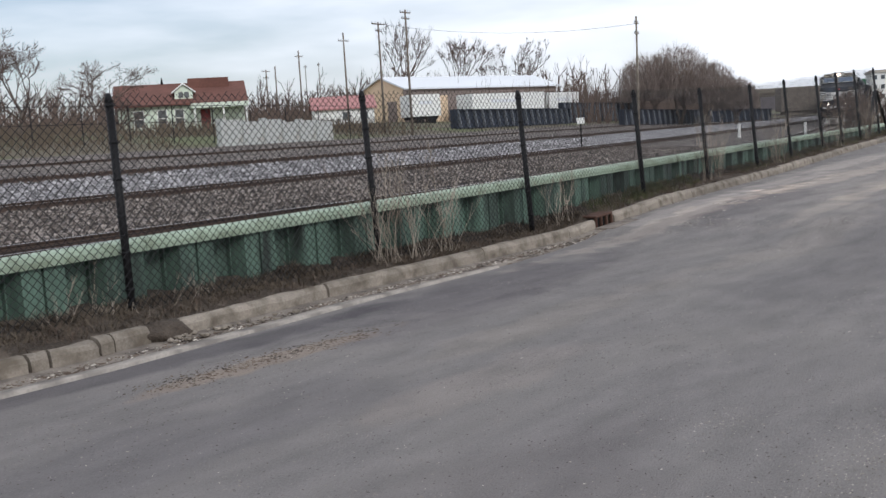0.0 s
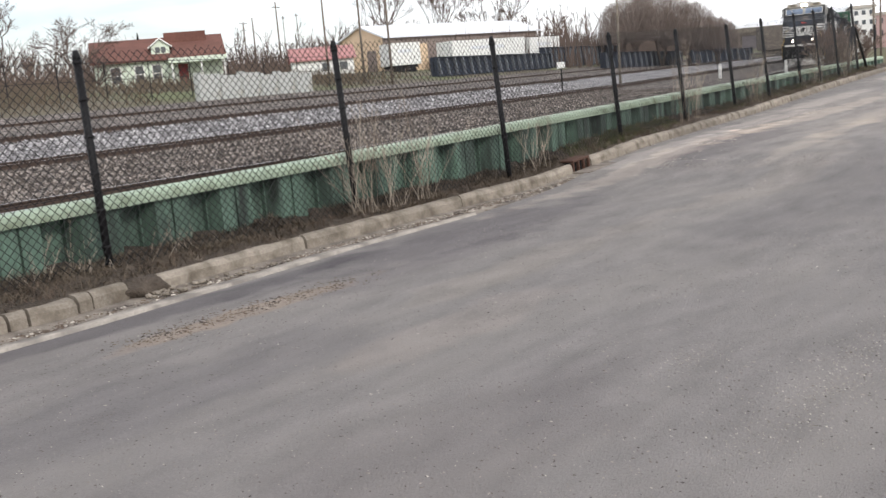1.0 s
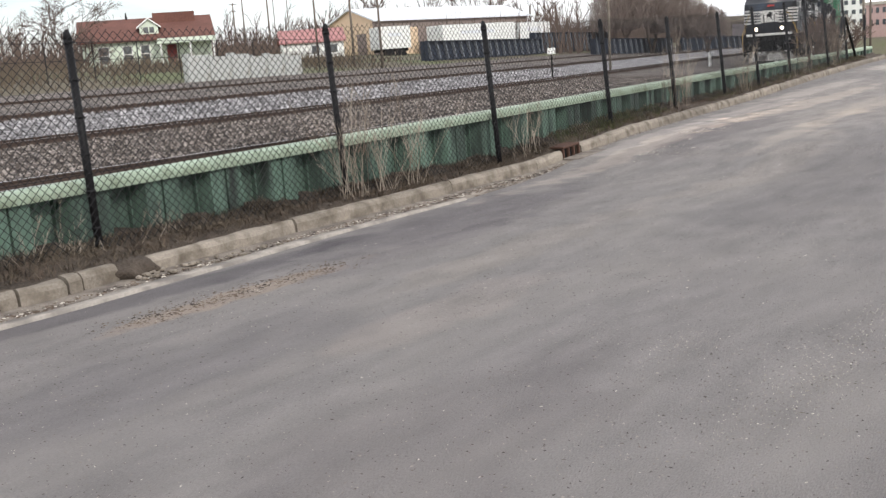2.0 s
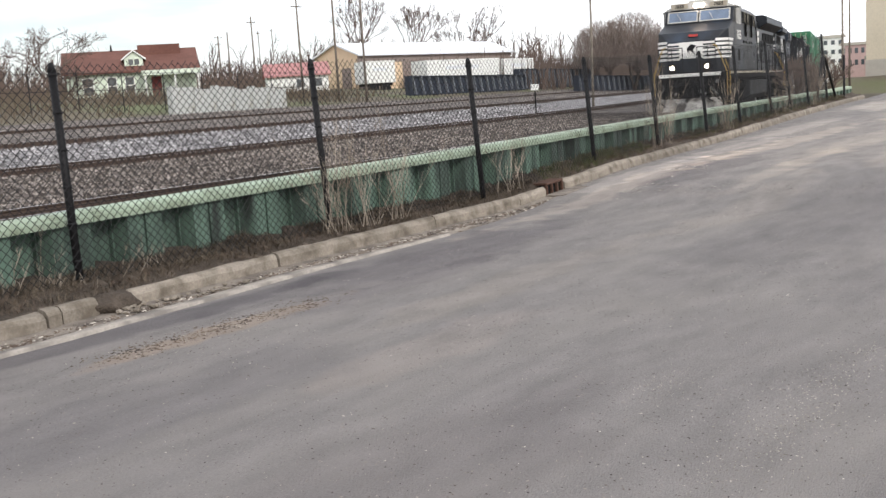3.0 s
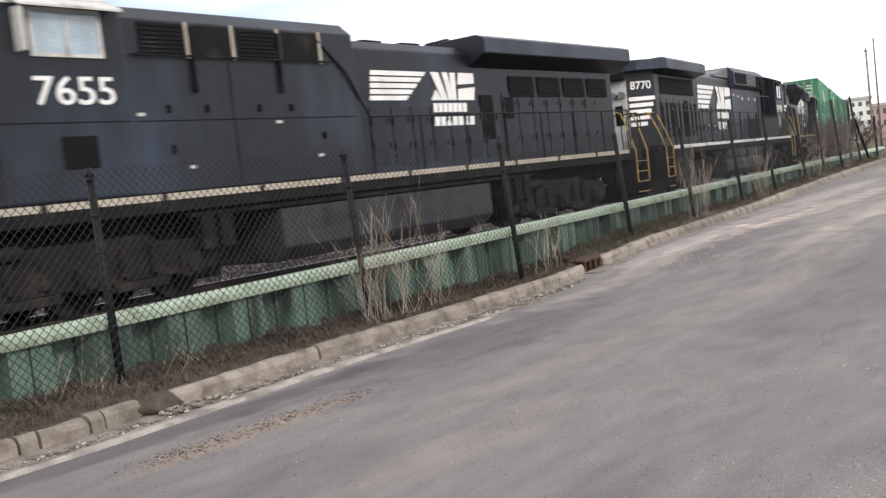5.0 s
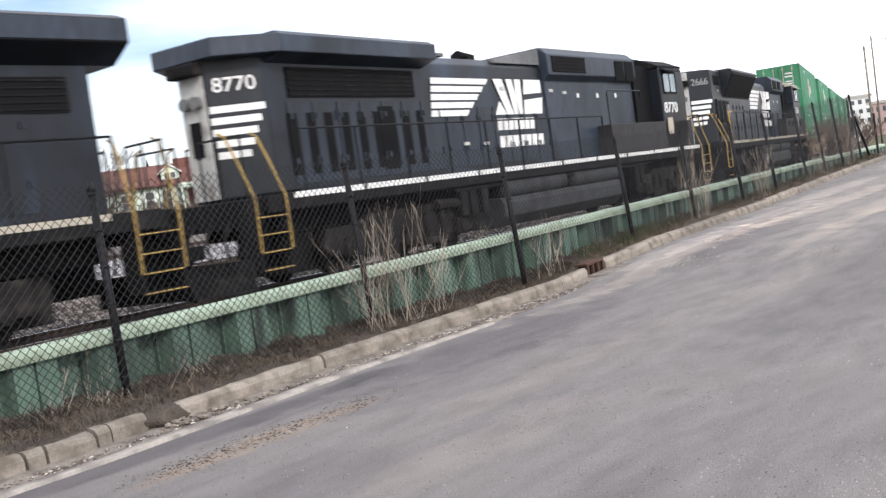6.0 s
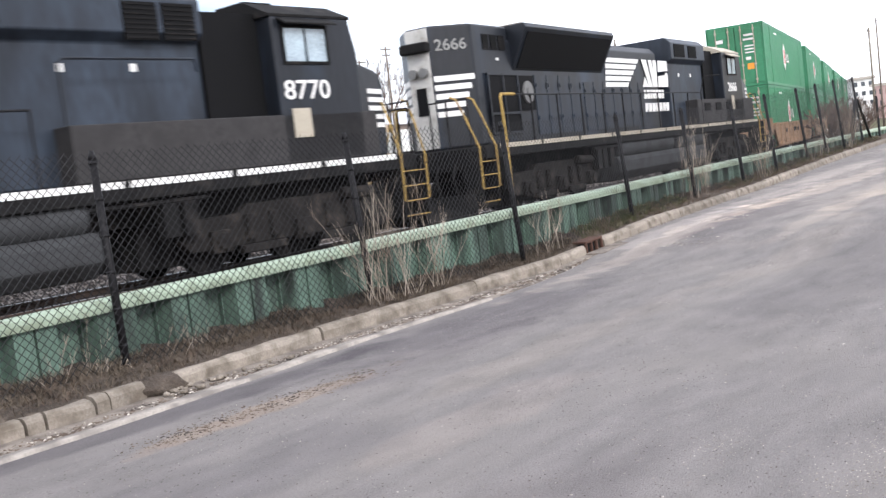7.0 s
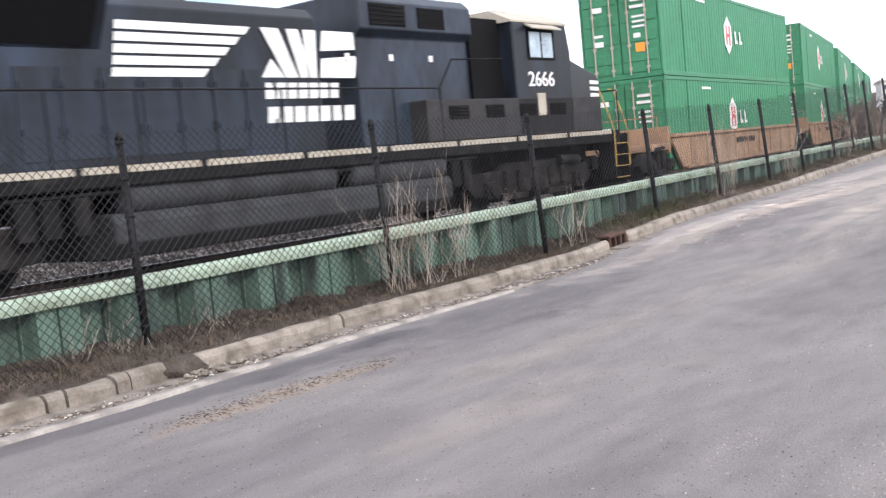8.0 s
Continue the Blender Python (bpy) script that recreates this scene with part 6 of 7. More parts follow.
            boxes("window_deflector", DIRTYW, lo, (-8.12, -8.06, min(s * 1.49, s * 1.68), max(s * 1.49, s * 1.68), 3.72, 4.3))
            bm = bmesh.new()
            prism(bm, [(s * 1.46, 4.42), (s * 1.72, 4.30), (s * 1.72, 4.33), (s * 1.46, 4.46)], -8.15, -6.45, "x")
            part("sunshade", bm, DIRTYW, lo)
            side_text(lo, "road_number", number, 0.58, s, -7.25, 1.497, 3.2, WHITE, 0.004)
            boxes("cab_vent", GRILLE, lo, (-7.6, -7.0, s * 1.492 - 0.008, s * 1.492 + 0.008, 2.15, 2.6))
            boxes("cab_seam", GRILLE, lo, (-9.0, -6.35, s * 1.492 - 0.004, s * 1.492 + 0.004, 2.78, 2.795), (-8.62, -8.60, s * 1.492 - 0.004, s * 1.492 + 0.004, 1.8, 3.6))
        # full-width cabinet behind the cab
        bm = bmesh.new()
        prism(bm, [(-1.46, 1.72), (-1.46, 4.28), (-1.2, 4.50), (1.2, 4.50), (1.46, 4.28), (1.46, 1.72)], -6.3, -0.85, "x")
        part("equipment_cabinet", bm, LOCO, lo, bevel=0.02)
        for s in (-1, 1):
            for i, (a, b) in enumerate(((-6.0, -5.1), (-4.9, -4.1), (-3.9, -3.0), (-2.8, -1.9))):
                if i % 2 == 0:
                    grille(lo, s, a, b, 3.78, 4.24, 1.465, 7)
                else:
                    boxes("vent_cover", UNDER, lo, (a, b, s * 1.465 - 0.012, s * 1.465 + 0.012, 3.78, 4.24))
                boxes("vent_post", CREAM, lo, (b + 0.04, b + 0.09, s * 1.47 - 0.02, s * 1.47 + 0.02, 3.72, 4.28))
            boxes("grab_rail", UNDER, lo, (-6.2, -1.6, s * 1.53 - 0.015, s * 1.53 + 0.015, 3.74, 3.77), (-5.0, -4.96, s * 1.5 - 0.04, s * 1.5 + 0.04, 3.2, 4.2), (-3.0, -2.96, s * 1.5 - 0.04, s * 1.5 + 0.04, 3.2, 4.2))
            boxes("cabinet_seam", GRILLE, lo, (-6.2, -1.0, s * 1.463 - 0.004, s * 1.463 + 0.004, 2.78, 2.795), (-4.2, -4.18, s * 1.463 - 0.004, s * 1.463 + 0.004, 1.8, 3.7))
        for s in (-1, 1):
            bm = bmesh.new()
            tube(bm, [(-1.9, s * 1.47, 4.15), (-1.2, s * 1.50, 3.6), (-0.6, s * 1.47, 2.8)], 0.024, 6)
            part("roof_strut", bm, BLACK, lo)
            for a, z in ((-5.6, 2.9), (-4.8, 2.9), (-3.6, 2.9), (-2.8, 2.9), (-5.6, 2.3), (-2.0, 2.4)):
                boxes("door_latch", GRILLE, lo, (a, a + 0.06, s * 1.465 - 0.03, s * 1.465 + 0.03, z, z + 0.12))
            for a, z in ((-6.2, 2.86), (-5.3, 2.05), (-3.2, 2.7), (-2.2, 2.1)):
                boxes("dust_plate", DIRTYW, lo, (a, a + 0.14, s * 1.468 - 0.008, s * 1.468 + 0.008, z, z + 0.05))
            # flat near-black sheets paint the shade of openings in the hood side
            for a, b, c, d in ((4.2, 4.75, 2.25, 3.25), (5.3, 5.7, 2.7, 3.2)):
                boxes("open_door", GRILLE, lo, (a, b, s * 1.003 - 0.01, s * 1.003 + 0.01, c, d), label="near-black sheet for the shade in a hood opening")
        # hoses and fittings; the grey ones carry the pilot's highlights in their colour
        rng = random.Random(77)
        for i in range(22):
            y, z = rng.uniform(-1.25, 1.25), rng.uniform(0.7, 1.45)
            bm = bmesh.new()
            tube(bm, [(-11.28, y, z), (-11.5 - rng.uniform(0, 0.15), y + rng.gauss(0, 0.1), z - 0.12), (-11.42, y + rng.gauss(0, 0.2), z - rng.uniform(0.2, 0.45))], rng.uniform(0.018, 0.035), 6)
            part("air_hose", bm, rng.choice((UNDER, TRUCK, WORNSTEEL)), lo)
        for i in range(10):
            y, z = rng.uniform(-1.2, 1.2), rng.uniform(0.75, 1.45)
            boxes("pilot_fitting", rng.choice((TRUCK, WORNSTEEL, UNDER)), lo, (-11.42, -11.24, y - rng.uniform(0.03, 0.1), y + 0.05, z - 0.06, z + rng.uniform(0.02, 0.1)), bevel=0.01)
        emblem(lo, near, 1.0, 0.15, 3.14, 0.80, 1)
        # radiator wings
        bm = bmesh.new()
        prism(bm, [(-0.98, 3.86), (-1.45, 4.12), (-1.45, 4.46), (-1.25, 4.54), (1.25, 4.54), (1.45, 4.46), (1.45, 4.12), (0.98, 3.86)], 3.9, 11.9, "x")
        part("radiator", bm, LOCO, lo, bevel=0.02)
        for s in (-1, 1):
            boxes("radiator_lip", LOCO_F, lo, (3.95, 11.85, s * 1.455 - 0.01, s * 1.455 + 0.01, 4.14, 4.44), label="dusty wing side")
        for s in (-1, 1):
            for i in range(4):
                grille(lo, s, 5.6 + 1.4 * i, 6.8 + 1.4 * i, 3.2, 3.7, 1.0, 5)
            handrail(lo, s, -0.6, 11.3, 1.6)
    else:
        flare = style == "flare"
        # d shifts the cab, cr is its rear wall, nx the nose tip
        d, cr, nx = (-1.0, -7.1, -11.75) if flare else (-0.7, -7.2, -10.45)
        # cab
        bm = bmesh.new()
        prism(bm, [(-8.6 + d, 1.72), (-8.65 + d, 3.6), (-8.5 + d, 4.22), (cr, 4.22), (cr, 1.72)], -1.47, 1.47)
        part("cab", bm, LOCO, lo, bevel=0.04)
        bm = bmesh.new()
        prism(bm, [(-1.47, 4.215), (-1.47, 4.26), (-0.9, 4.52), (0.9, 4.52), (1.47, 4.26), (1.47, 4.215)], -8.55 + d, cr + 0.05, "x")
        bx(bm, -7.6 + d, -6.9 + d, -0.4, 0.4, 4.52, 4.66)
        part("cab_roof", bm, UNDER if not flare else CREAM, lo)
        bm = bmesh.new()
        prism(bm, [(nx + 0.05, 1.72), (nx, 2.9 if flare else 3.1), (nx + 0.12, 3.12 if flare else 3.32), (-8.65 + d, 3.45), (-8.6 + d, 1.72)], -1.42, 1.42)
        for v in bm.verts:
            if v.co.x < nx + 0.3:
                v.co.y *= 0.75
        part("nose", bm, LOCO, lo, bevel=0.04)
        # near-black block paints the shade in the gap behind the cab
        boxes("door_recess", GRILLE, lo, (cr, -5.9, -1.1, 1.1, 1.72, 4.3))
        # cabinet and dynamic brake hatch
        bm = bmesh.new()
        prism(bm, [(-1.03, 1.72), (-1.03, 3.78), (-1.2, 3.92), (-1.2, 4.44), (-1.0, 4.62), (1.0, 4.62), (1.2, 4.44), (1.2, 3.92), (1.03, 3.78), (1.03, 1.72)], -5.9, 0.0 if not flare else -2.2, "x")
        part("equipment_cabinet", bm, LOCO_F, lo, "sun-faded blue-black cabinet", bevel=0.03)
        for s in (-1, 1):
            window(lo, s, -7.8 + d, -6.75 + d, 3.45, 4.02, 1.475, frame_mat=UNDER)
            bm = bmesh.new()
            prism(bm, [(s * 1.46, 4.16), (s * 1.68, 4.06), (s * 1.68, 4.09), (s * 1.46, 4.20)], -7.95 + d, -6.65 + d, "x")
            part("sunshade", bm, UNDER if not flare else CREAM, lo)
            side_text(lo, "road_number", number, 0.48, s, -7.2 + d, 1.477, 2.95, WHITE, 0.004)
            boxes("battery_box", BOXP, lo, (nx + 0.75, -3.0 if not flare else -3.7, min(s * 1.0, s * 1.47), max(s * 1.0, s * 1.47), 1.72, 2.55), label="grimy side box along the walkway", bevel=0.02)
            for i in range(4 if flare else 0):
                grille(lo, s, -9.2 + 1.35 * i, -8.5 + 1.35 * i, 2.15, 2.42, 1.475, 4)
            boxes("builder_plate", CREAM, lo, (*((-8.3, -7.95) if flare else (-7.9, -7.45)), s * 1.48 - 0.006, s * 1.48 + 0.006, 2.15, 2.65))
            grille(lo, s, *((-2.3, -0.25) if not flare else (-3.6, -2.5)), 3.98, 4.40, 1.205, 5)
            for a in ((-5.0, -5.75) if not flare else (-4.9,)):
                grille(lo, s, a, a + (0.65 if not flare else 0.9), 3.80 if not flare else 3.98, 4.38, 1.205, 8)
            for i in range(3):
                boxes("marker_plate", WHITE, lo, (-4.6 + 1.3 * i, -4.48 + 1.3 * i, s * 1.035 - 0.01, s * 1.035 + 0.01, 3.35, 3.47))
            for i in range(5):
                z = 2.25 + 0.16 * i
                bm = bmesh.new()
                pts = [(nx + 0.12, z), (nx + 0.75, z), (nx + 0.75, z + 0.09), (nx + 0.12, z + 0.09)]
                lean = 0.355 / (-8.6 + d - nx)
                v0 = [bm.verts.new((x, s * (1.08 + (x - nx) * lean), zz)) for x, zz in pts]
                v1 = [bm.verts.new((x, s * (1.06 + (x - nx) * lean), zz)) for x, zz in pts]
                bm.faces.new(v0)
                bm.faces.new(v1[::-1])
                for j in range(4):
                    bm.faces.new((v0[j], v1[j], v1[(j + 1) % 4], v0[(j + 1) % 4]))
                part("nose_bar", bm, WHITE, lo)
        if not flare:
            bm = bmesh.new()
            prism(bm, [(-0.02, 4.20), (-0.02, 4.60), (2.4, 4.30), (2.4, 4.20)], -0.95, 0.95)
            part("hatch_slope", bm, FADED, lo, "faded grey sloping hatch front")
            boxes("hatch_roof", FADED, lo, (-5.85, -0.05, -0.98, 0.98, 4.615, 4.64), label="faded grey roof sheet")
            boxes("stack_cover", FADED, lo, (3.9, 5.3, -0.5, 0.5, 4.38, 4.46), label="faded grey exhaust cover", bevel=0.02)
            for s in (-1, 1):
                bm = bmesh.new()
                tube(bm, [(-2.95, s * 1.46, 2.55), (-2.95, s * 1.46, 3.42), (-3.05, s * 1.46, 3.48), (-5.4, s * 1.46, 3.48), (-5.5, s * 1.40, 3.3)], 0.022, 6)
                part("grab_rail", bm, LOCO, lo)
                for a, z in ((4.2, 2.3), (3.3, 2.28), (2.2, 3.55), (-0.4, 3.5), (-1.2, 3.45), (-3.9, 3.9)):
                    boxes("marker_plate", DIRTYW, lo, (a, a + 0.22, s * 1.045 - 0.01, s * 1.045 + 0.01, z, z + 0.07))
                # flat near-black sheet paints the shade inside an open door
                boxes("door_panel", GRILLE, lo, (7.0, 7.5, s * 1.003 - 0.01, s * 1.003 + 0.01, 1.95, 3.2), label="near-black sheet for the shade in an open hood door")
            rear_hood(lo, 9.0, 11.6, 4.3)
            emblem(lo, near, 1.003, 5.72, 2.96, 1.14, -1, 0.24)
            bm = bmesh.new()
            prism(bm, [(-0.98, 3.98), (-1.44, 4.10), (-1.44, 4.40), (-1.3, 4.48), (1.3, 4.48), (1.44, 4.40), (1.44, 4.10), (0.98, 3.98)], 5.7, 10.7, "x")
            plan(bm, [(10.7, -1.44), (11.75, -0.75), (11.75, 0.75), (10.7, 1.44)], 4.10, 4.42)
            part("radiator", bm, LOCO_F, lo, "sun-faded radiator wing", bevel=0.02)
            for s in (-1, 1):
                # the grille's near-black also stands for the shaded recess below the wing
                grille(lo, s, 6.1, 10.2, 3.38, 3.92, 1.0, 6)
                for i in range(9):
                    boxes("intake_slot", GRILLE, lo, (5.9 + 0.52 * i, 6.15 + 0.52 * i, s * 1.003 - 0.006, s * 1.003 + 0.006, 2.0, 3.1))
                corner_marks(lo, s, 11.6, number, WHITE, 3.66)
                handrail(lo, s, -2.4, 10.6, 1.6)
        else:
            emblem(lo, near, 1.003, 3.25, 3.02, 1.13, -1)
            # tall rear section, tapering in plan towards a narrow pale end
            rear_hood(lo, 9.3, 11.9, 4.42)
            bm = bmesh.new()
            prism(bm, [(-0.98, 3.40), (-1.48, 4.36), (-1.42, 4.46), (1.42, 4.46), (1.48, 4.36), (0.98, 3.40)], 3.5, 9.2, "x")
            part("radiator", bm, LOCO, lo, "flared radiator section", bevel=0.02)
            boxes("radiator_top", CREAM, lo, (3.6, 9.1, -1.3, 1.3, 4.46, 4.49))
            for s in (-1, 1):
                bm = bmesh.new()
                prism(bm, [(s * 1.02, 3.46), (s * 1.44, 4.26), (s * 1.46, 4.25), (s * 1.04, 3.45)], 3.7, 9.05, "x")
                part("radiator_grille", bm, GRILLE, lo)
                # near-black sheet paints the shade inside the bay
                bay = boxes("intake_bay", GRILLE, lo, (9.15, 10.62, s * 1.0 - 0.03, s * 1.0 + 0.03, 1.98, 3.28), label="near-black sheet for the shade in the intake bay")
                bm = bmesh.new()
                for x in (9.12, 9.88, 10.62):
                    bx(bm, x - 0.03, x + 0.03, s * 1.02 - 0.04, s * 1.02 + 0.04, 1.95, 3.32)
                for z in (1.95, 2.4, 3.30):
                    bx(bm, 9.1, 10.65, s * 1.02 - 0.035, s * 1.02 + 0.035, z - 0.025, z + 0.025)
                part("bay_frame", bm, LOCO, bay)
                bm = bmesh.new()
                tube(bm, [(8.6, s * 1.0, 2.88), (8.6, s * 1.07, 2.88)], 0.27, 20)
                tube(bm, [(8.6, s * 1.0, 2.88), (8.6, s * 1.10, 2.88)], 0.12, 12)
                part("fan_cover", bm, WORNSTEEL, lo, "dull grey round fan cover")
                # shade round the fan, painted as a near-black plate
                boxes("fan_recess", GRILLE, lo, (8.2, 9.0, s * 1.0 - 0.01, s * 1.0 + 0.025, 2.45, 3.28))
                for i in range(3):
                    grille(lo, s, 9.5 + 0.4 * i, 9.82 + 0.4 * i, 3.85, 4.2, 0.99, 6)
                boxes("marker_plate", WHITE, lo, (9.9, 10.02, s * 0.995 - 0.01, s * 0.995 + 0.01, 3.62, 3.68))
                corner_marks(lo, s, 11.9, number, PALE_NO, 3.98)
                handrail(lo, s, -4.2, 10.85, 1.45)
                bm = bmesh.new()
                tube(bm, [(10.2, s * 1.46, 2.79), (10.85, s * 1.46, 2.79), (10.92, s * 1.47, 2.72), (10.9, s * 1.5, 1.75), (10.98, s * 1.53, 0.55)], 0.034, 7)
                part("grab_iron", bm, YELLOW, lo, "yellow grab iron at the handrail end")
                bm = bmesh.new()
                tube(bm, [(-4.2, s * 1.46, 2.78), (-4.7, s * 1.46, 3.35), (-6.6, s * 1.46, 3.4)], 0.02, 5)
                part("handrail", bm, UNDER, lo)
    return lo


def container(seed, number):
    """A long corrugated box with doors at its -x end."""
    c = thing("shipping_container", "green corrugated steel shipping container with white plain markings", "container", "stacked containers")
    L, W, H = 8.30, 1.29, 2.88
    bm = bmesh.new()
    for s in (-1, 1):
        prof, x, k = [], -L + 0.12, 0
        while x < L - 0.12:
            prof += [(x, W - 0.045), (x + 0.07, W - 0.012), (x + 0.17, W - 0.012), (x + 0.24, W - 0.045)]
            x += 0.3
        lo = [bm.verts.new((a, s * b, 0.12)) for a, b in prof]
        hi = [bm.verts.new((a, s * b, H - 0.1)) for a, b in prof]
        for i in range(len(prof) - 1):
            bm.faces.new((lo[i], lo[i + 1], hi[i + 1], hi[i]))
    bx(bm, -L + 0.05, L - 0.05, -W + 0.06, W - 0.06, 0.05, H - 0.04)
    part("body", bm, GREEN, c)
    bm = bmesh.new()
    for s in (-1, 1):
        y0, y1 = sorted((s * (W - 0.06), s * W))
        bx(bm, -L, L, y0, y1, 0, 0.14)
        bx(bm, -L, L, y0, y1, H - 0.11, H)
        for x in (-L, -6.1, 6.0, L - 0.1):
            bx(bm, x, x + 0.1, min(s * (W - 0.06), s * (W + 0.005)), max(s * (W - 0.06), s * (W + 0.005)), 0, H)
    for x in (-L, L - 0.1):
        bx(bm, x, x + 0.1, -W, W, 0, 0.16)
        bx(bm, x, x + 0.1, -W, W, H - 0.14, H)
    part("corner_frame", bm, GREEN, c, bevel=0.01)
    for s in (-1, 1):
        bm = bmesh.new()
        y0, y1 = sorted((s * 0.02, s * (W - 0.08)))
        bx(bm, -L - 0.012, -L + 0.06, y0, y1, 0.17, H - 0.15)
        for z in (0.7, 1.3, 1.9, 2.5):
            bx(bm, -L - 0.03, -L, y0 + 0.05, y1 - 0.05, z - 0.2, z + 0.12)
        d = part("door", bm, GREEN, c, bevel=0.01)
        for y in (s * 0.28, s * 0.85):
            bm = bmesh.new()
            tube(bm, [(-L - 0.055, y, 0.1), (-L - 0.055, y, H - 0.08)], 0.022, 6)
            for z in (0.3, 1.0, 2.0, 2.6):
                bx(bm, -L - 0.07, -L - 0.01, y - 0.05, y + 0.05, z - 0.04, z + 0.04)
            part("lock_rod", bm, CREAM, d)
    rng = random.Random(seed)
    for y, z, w, h, m in ((-0.62, 2.35, 0.42, 0.09, WHITE), (-0.62, 2.15, 0.5, 0.09, WHITE), (-0.62, 1.85, 0.4, 0.06, WHITE), (-0.62, 1.7, 0.4, 0.06, WHITE), (-0.62, 1.55, 0.4, 0.06, WHITE), (-0.55, 1.28, 0.22, 0.14, WHITE), (0.7, 1.4, 0.3, 0.08, WHITE), (0.7, 1.15, 0.3, 0.16, WHITE), (0.7, 2.2, 0.34, 0.16, WHITE)):
        boxes("marking", m, c, (-L - 0.045, -L - 0.034, y - w / 2, y + w / 2, z - h / 2, z + h / 2), label="white marking bar")
    boxes("placard", ORANGE, c, (-L - 0.05, -L - 0.034, -0.78, -0.48, 0.78, 1.05), label="orange placard")
    for s in (-1, 1):
        bm = bmesh.new()
        yy = s * (W + 0.004)
        prism(bm, [(-1.0 + 0.52 * math.cos(a), 1.55 + 0.68 * math.sin(a)) for a in [radians(30 + 60 * i) for i in range(6)]], yy - 0.006, yy + 0.006)
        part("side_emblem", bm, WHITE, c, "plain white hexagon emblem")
        bm = bmesh.new()
        bx(bm, -1.26, -1.12, yy - 0.012, yy + 0.012, 1.2, 1.9)
        bx(bm, -0.88, -0.74, yy - 0.012, yy + 0.012, 1.2, 1.9)
        bx(bm, -1.12, -0.88, yy - 0.012, yy + 0.012, 1.49, 1.62)
        part("emblem_core", bm, REDP, c)
        for x in (-0.1, 0.5):
            bm = bmesh.new()
            bx(bm, x, x + 0.14, yy - 0.006, yy + 0.006, 1.3, 1.75)
            bx(bm, x + 0.14, x + 0.34, yy - 0.006, yy + 0.006, 1.3, 1.42)
            part("marking", bm, WHITE, c)
        boxes("marking", WHITE, c, (-4.6, -3.6, yy - 0.004, yy + 0.004, 2.5, 2.58))
    return c


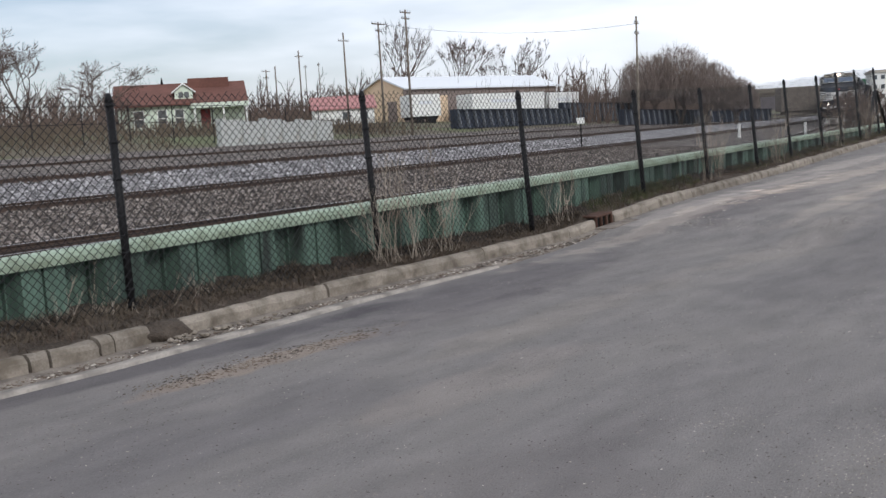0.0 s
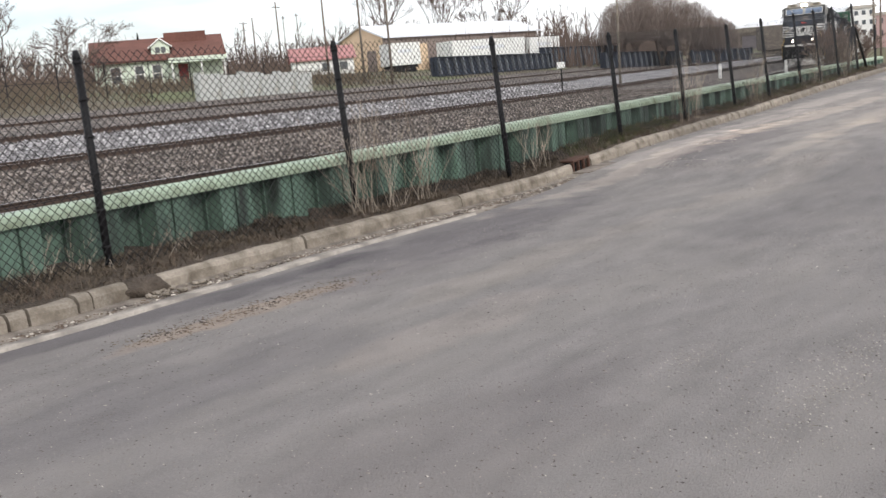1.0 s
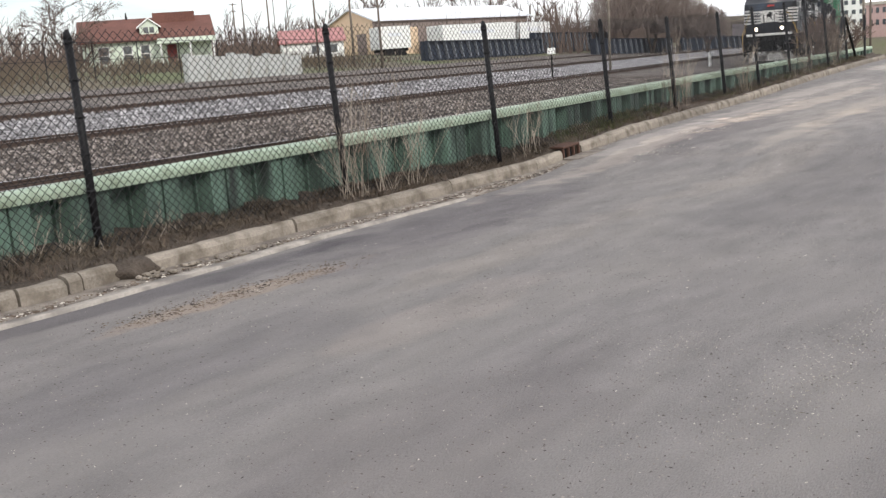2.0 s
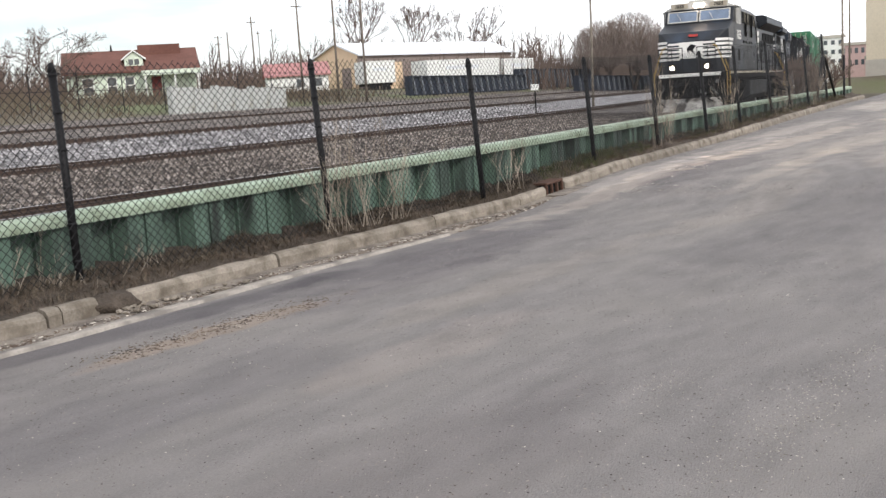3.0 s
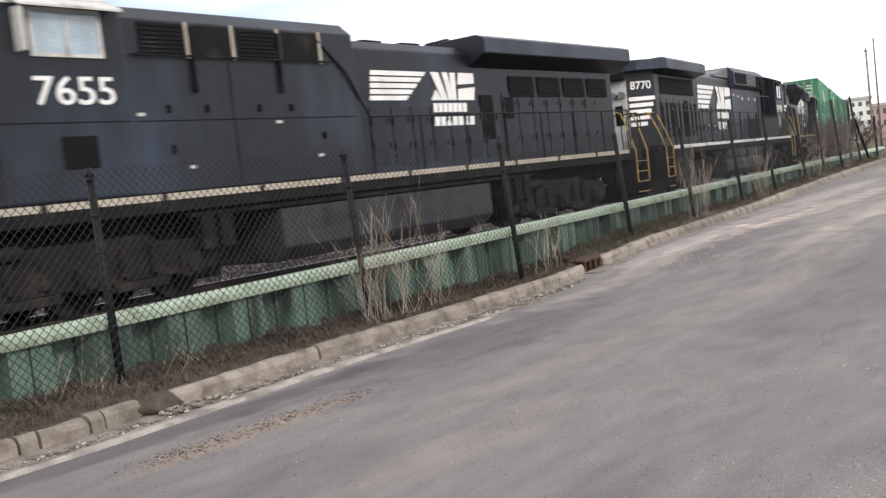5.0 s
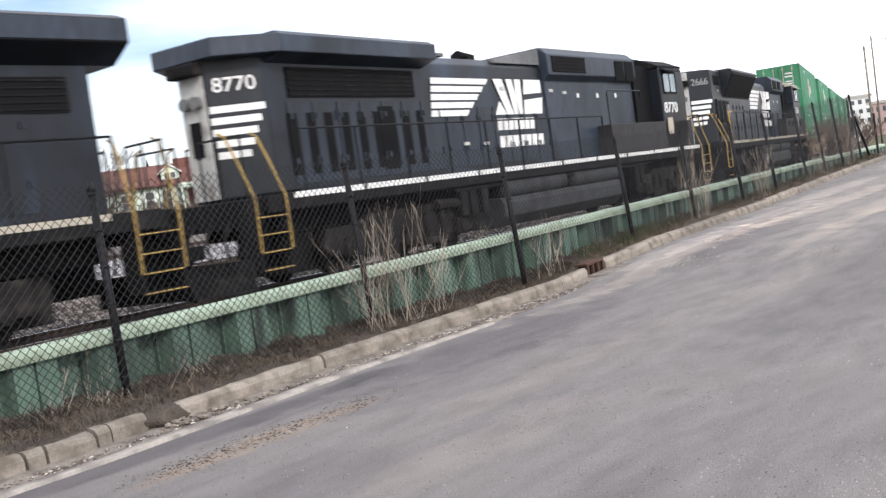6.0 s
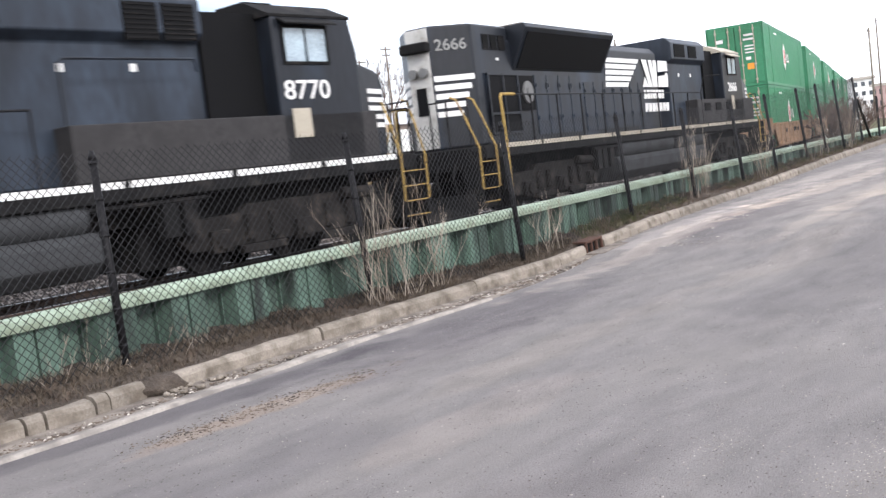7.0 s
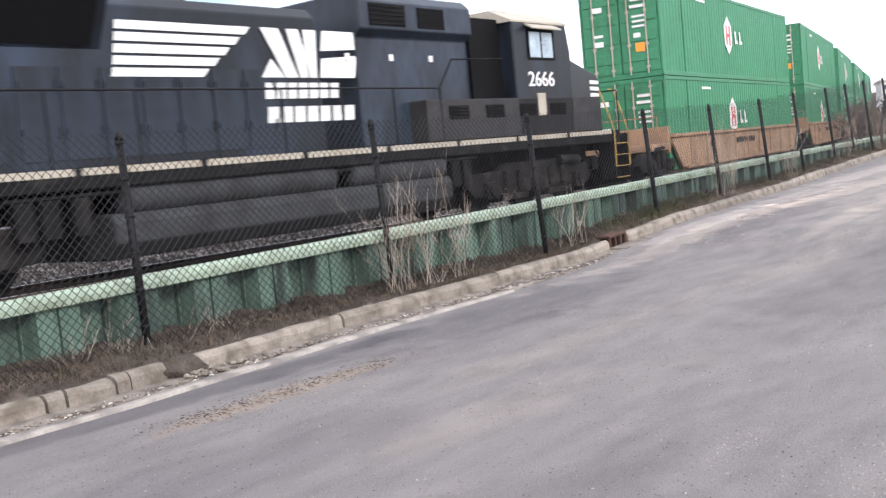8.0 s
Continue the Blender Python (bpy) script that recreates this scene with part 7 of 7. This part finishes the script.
def well_car():
    w = thing("well_car", "tan-brown well wagon carrying two stacked containers", "wagon", "well wagons of the train")
    for s in (-1, 1):
        bm = bmesh.new()
        y0, y1 = sorted((s * 1.36, s * 1.46))
        prism(bm, [(-8.35, 1.15), (-7.6, 0.42), (7.6, 0.42), (8.35, 1.15), (8.35, 1.42), (-8.35, 1.42)], y0, y1)
        bx(bm, -8.4, 8.4, min(s * 1.34, s * 1.53), max(s * 1.34, s * 1.53), 1.36, 1.46)
        bx(bm, -7.2, 7.2, min(s * 1.34, s * 1.53), max(s * 1.34, s * 1.53), 0.36, 0.46)
        part("side_sill", bm, WELL, w, bevel=0.01)
        for i in range(9):
            x = -6.8 + 1.7 * i
            boxes("rib", WELL, w, (x, x + 0.08, min(s * 1.46, s * 1.5), max(s * 1.46, s * 1.5), 0.46, 1.36))
        for x0, x1 in ((-1.4, 1.2), (-4.6, -4.0)):
            n = 8 if x1 - x0 > 1 else 3
            bm = bmesh.new()
            for i in range(n):
                d = (x1 - x0) / n
                bx(bm, x0 + d * i, x0 + d * (i + 0.75), s * 1.464 - 0.004, s * 1.464 + 0.004, 0.95, 1.15)
            part("marking", bm, DARK, w, "dark bars in place of lettering")
    boxes("floor", WELL, w, (-7.3, 7.3, -1.36, 1.36, 0.3, 0.36))
    for e in (-1, 1):
        a, b = sorted((e * 8.35, e * 9.95))
        boxes("end_platform", WELL, w, (a, b, -1.35, 1.35, 1.0, 1.2), (min(e * 8.35, e * 8.55), max(e * 8.35, e * 8.55), -1.36, 1.36, 0.9, 1.7), bevel=0.02)
        bm = bmesh.new()
        for y in (-1.3, 1.3):
            tube(bm, [(e * 9.3, y, 1.15), (e * 9.3, y, 2.0)], 0.02, 5)
        tube(bm, [(e * 9.3, -1.3, 2.0), (e * 9.3, 1.3, 2.0)], 0.02, 5)
        part("end_rail", bm, WELL, w)
        bogie(w, e * 9.0, 2, 1.65, 0.42, WHEEL_S, -1)
    return w


def stretch_up(lo, k):
    """Raise all that stands above the walkway by the factor k."""
    done = set()
    for o in lo.children_recursive:
        if o.data.name in done or o.data in (WHEEL, WHEEL_S):
            continue
        zo = o.matrix_basis.translation.z
        if zo > 1.75:
            o.location.z = 1.75 + (zo - 1.75) * k
            continue
        done.add(o.data.name)
        for v in o.data.vertices:
            if v.co.z > 1.75:
                v.co.z = 1.75 + (v.co.z - 1.75) * k


CARS = [("7655", "lead", "dirty black freight locomotive with white nose stripes and lit headlights", 25.05, False),
        ("8770", "hood_a", "dirty black freight locomotive running long hood first, white stripes and emblem", 50.7, True),
        ("2666", "flare", "dirty black freight locomotive with flared radiators and yellow step rails", 75.65, True)]
for number, style, label, at, flip in CARS:
    lo = locomotive(number, style, label, flip)
    stretch_up(lo, 1.058 if style == "lead" else 1.045)
    moving.append((lo, at, 180 if flip else 0, 0.0))
for i in range(5):
    at = 99.9 + 20.0 * i
    moving.append((well_car(), at, 0, 0.0))
    moving.append((container(i, 0), at, 0, 0.36))
    moving.append((container(i + 10, 0), at, 0, 3.26))


def rail_pose(x, turn, lift):
    """A vehicle rides on two pivots 14 m apart that follow the curve."""
    a, b = track_off(x - 7), track_off(x + 7)
    return pose(x, TRACK_Y + (a + b) / 2, RAIL_Z + lift, 0, 0, math.degrees(math.atan2(b - a, 14)) + turn)


def motions():
    times = [0.25 * i for i in range(33)]

    def gone(t):
        """Metres run since 4.5 s; the train comes in a little faster."""
        early = max(0.0, 4.5 - t)
        return SPEED * (t - 4.5) - (0.45 * early * early if early < 1 else 0.45 + 0.9 * (early - 1))
    for ob, at, turn, lift in moving:
        walk(ob, [(t, rail_pose(at - gone(t), turn, lift)) for t in times])
    turns = [i / 30 for i in range(241)]
    for w, x, z, r, sense in rolling:
        walk(w, [(t, pose(x, 0, z, 0, math.degrees(sense * (gone(t) - gone(0)) / r), 0)) for t in turns])


motions()
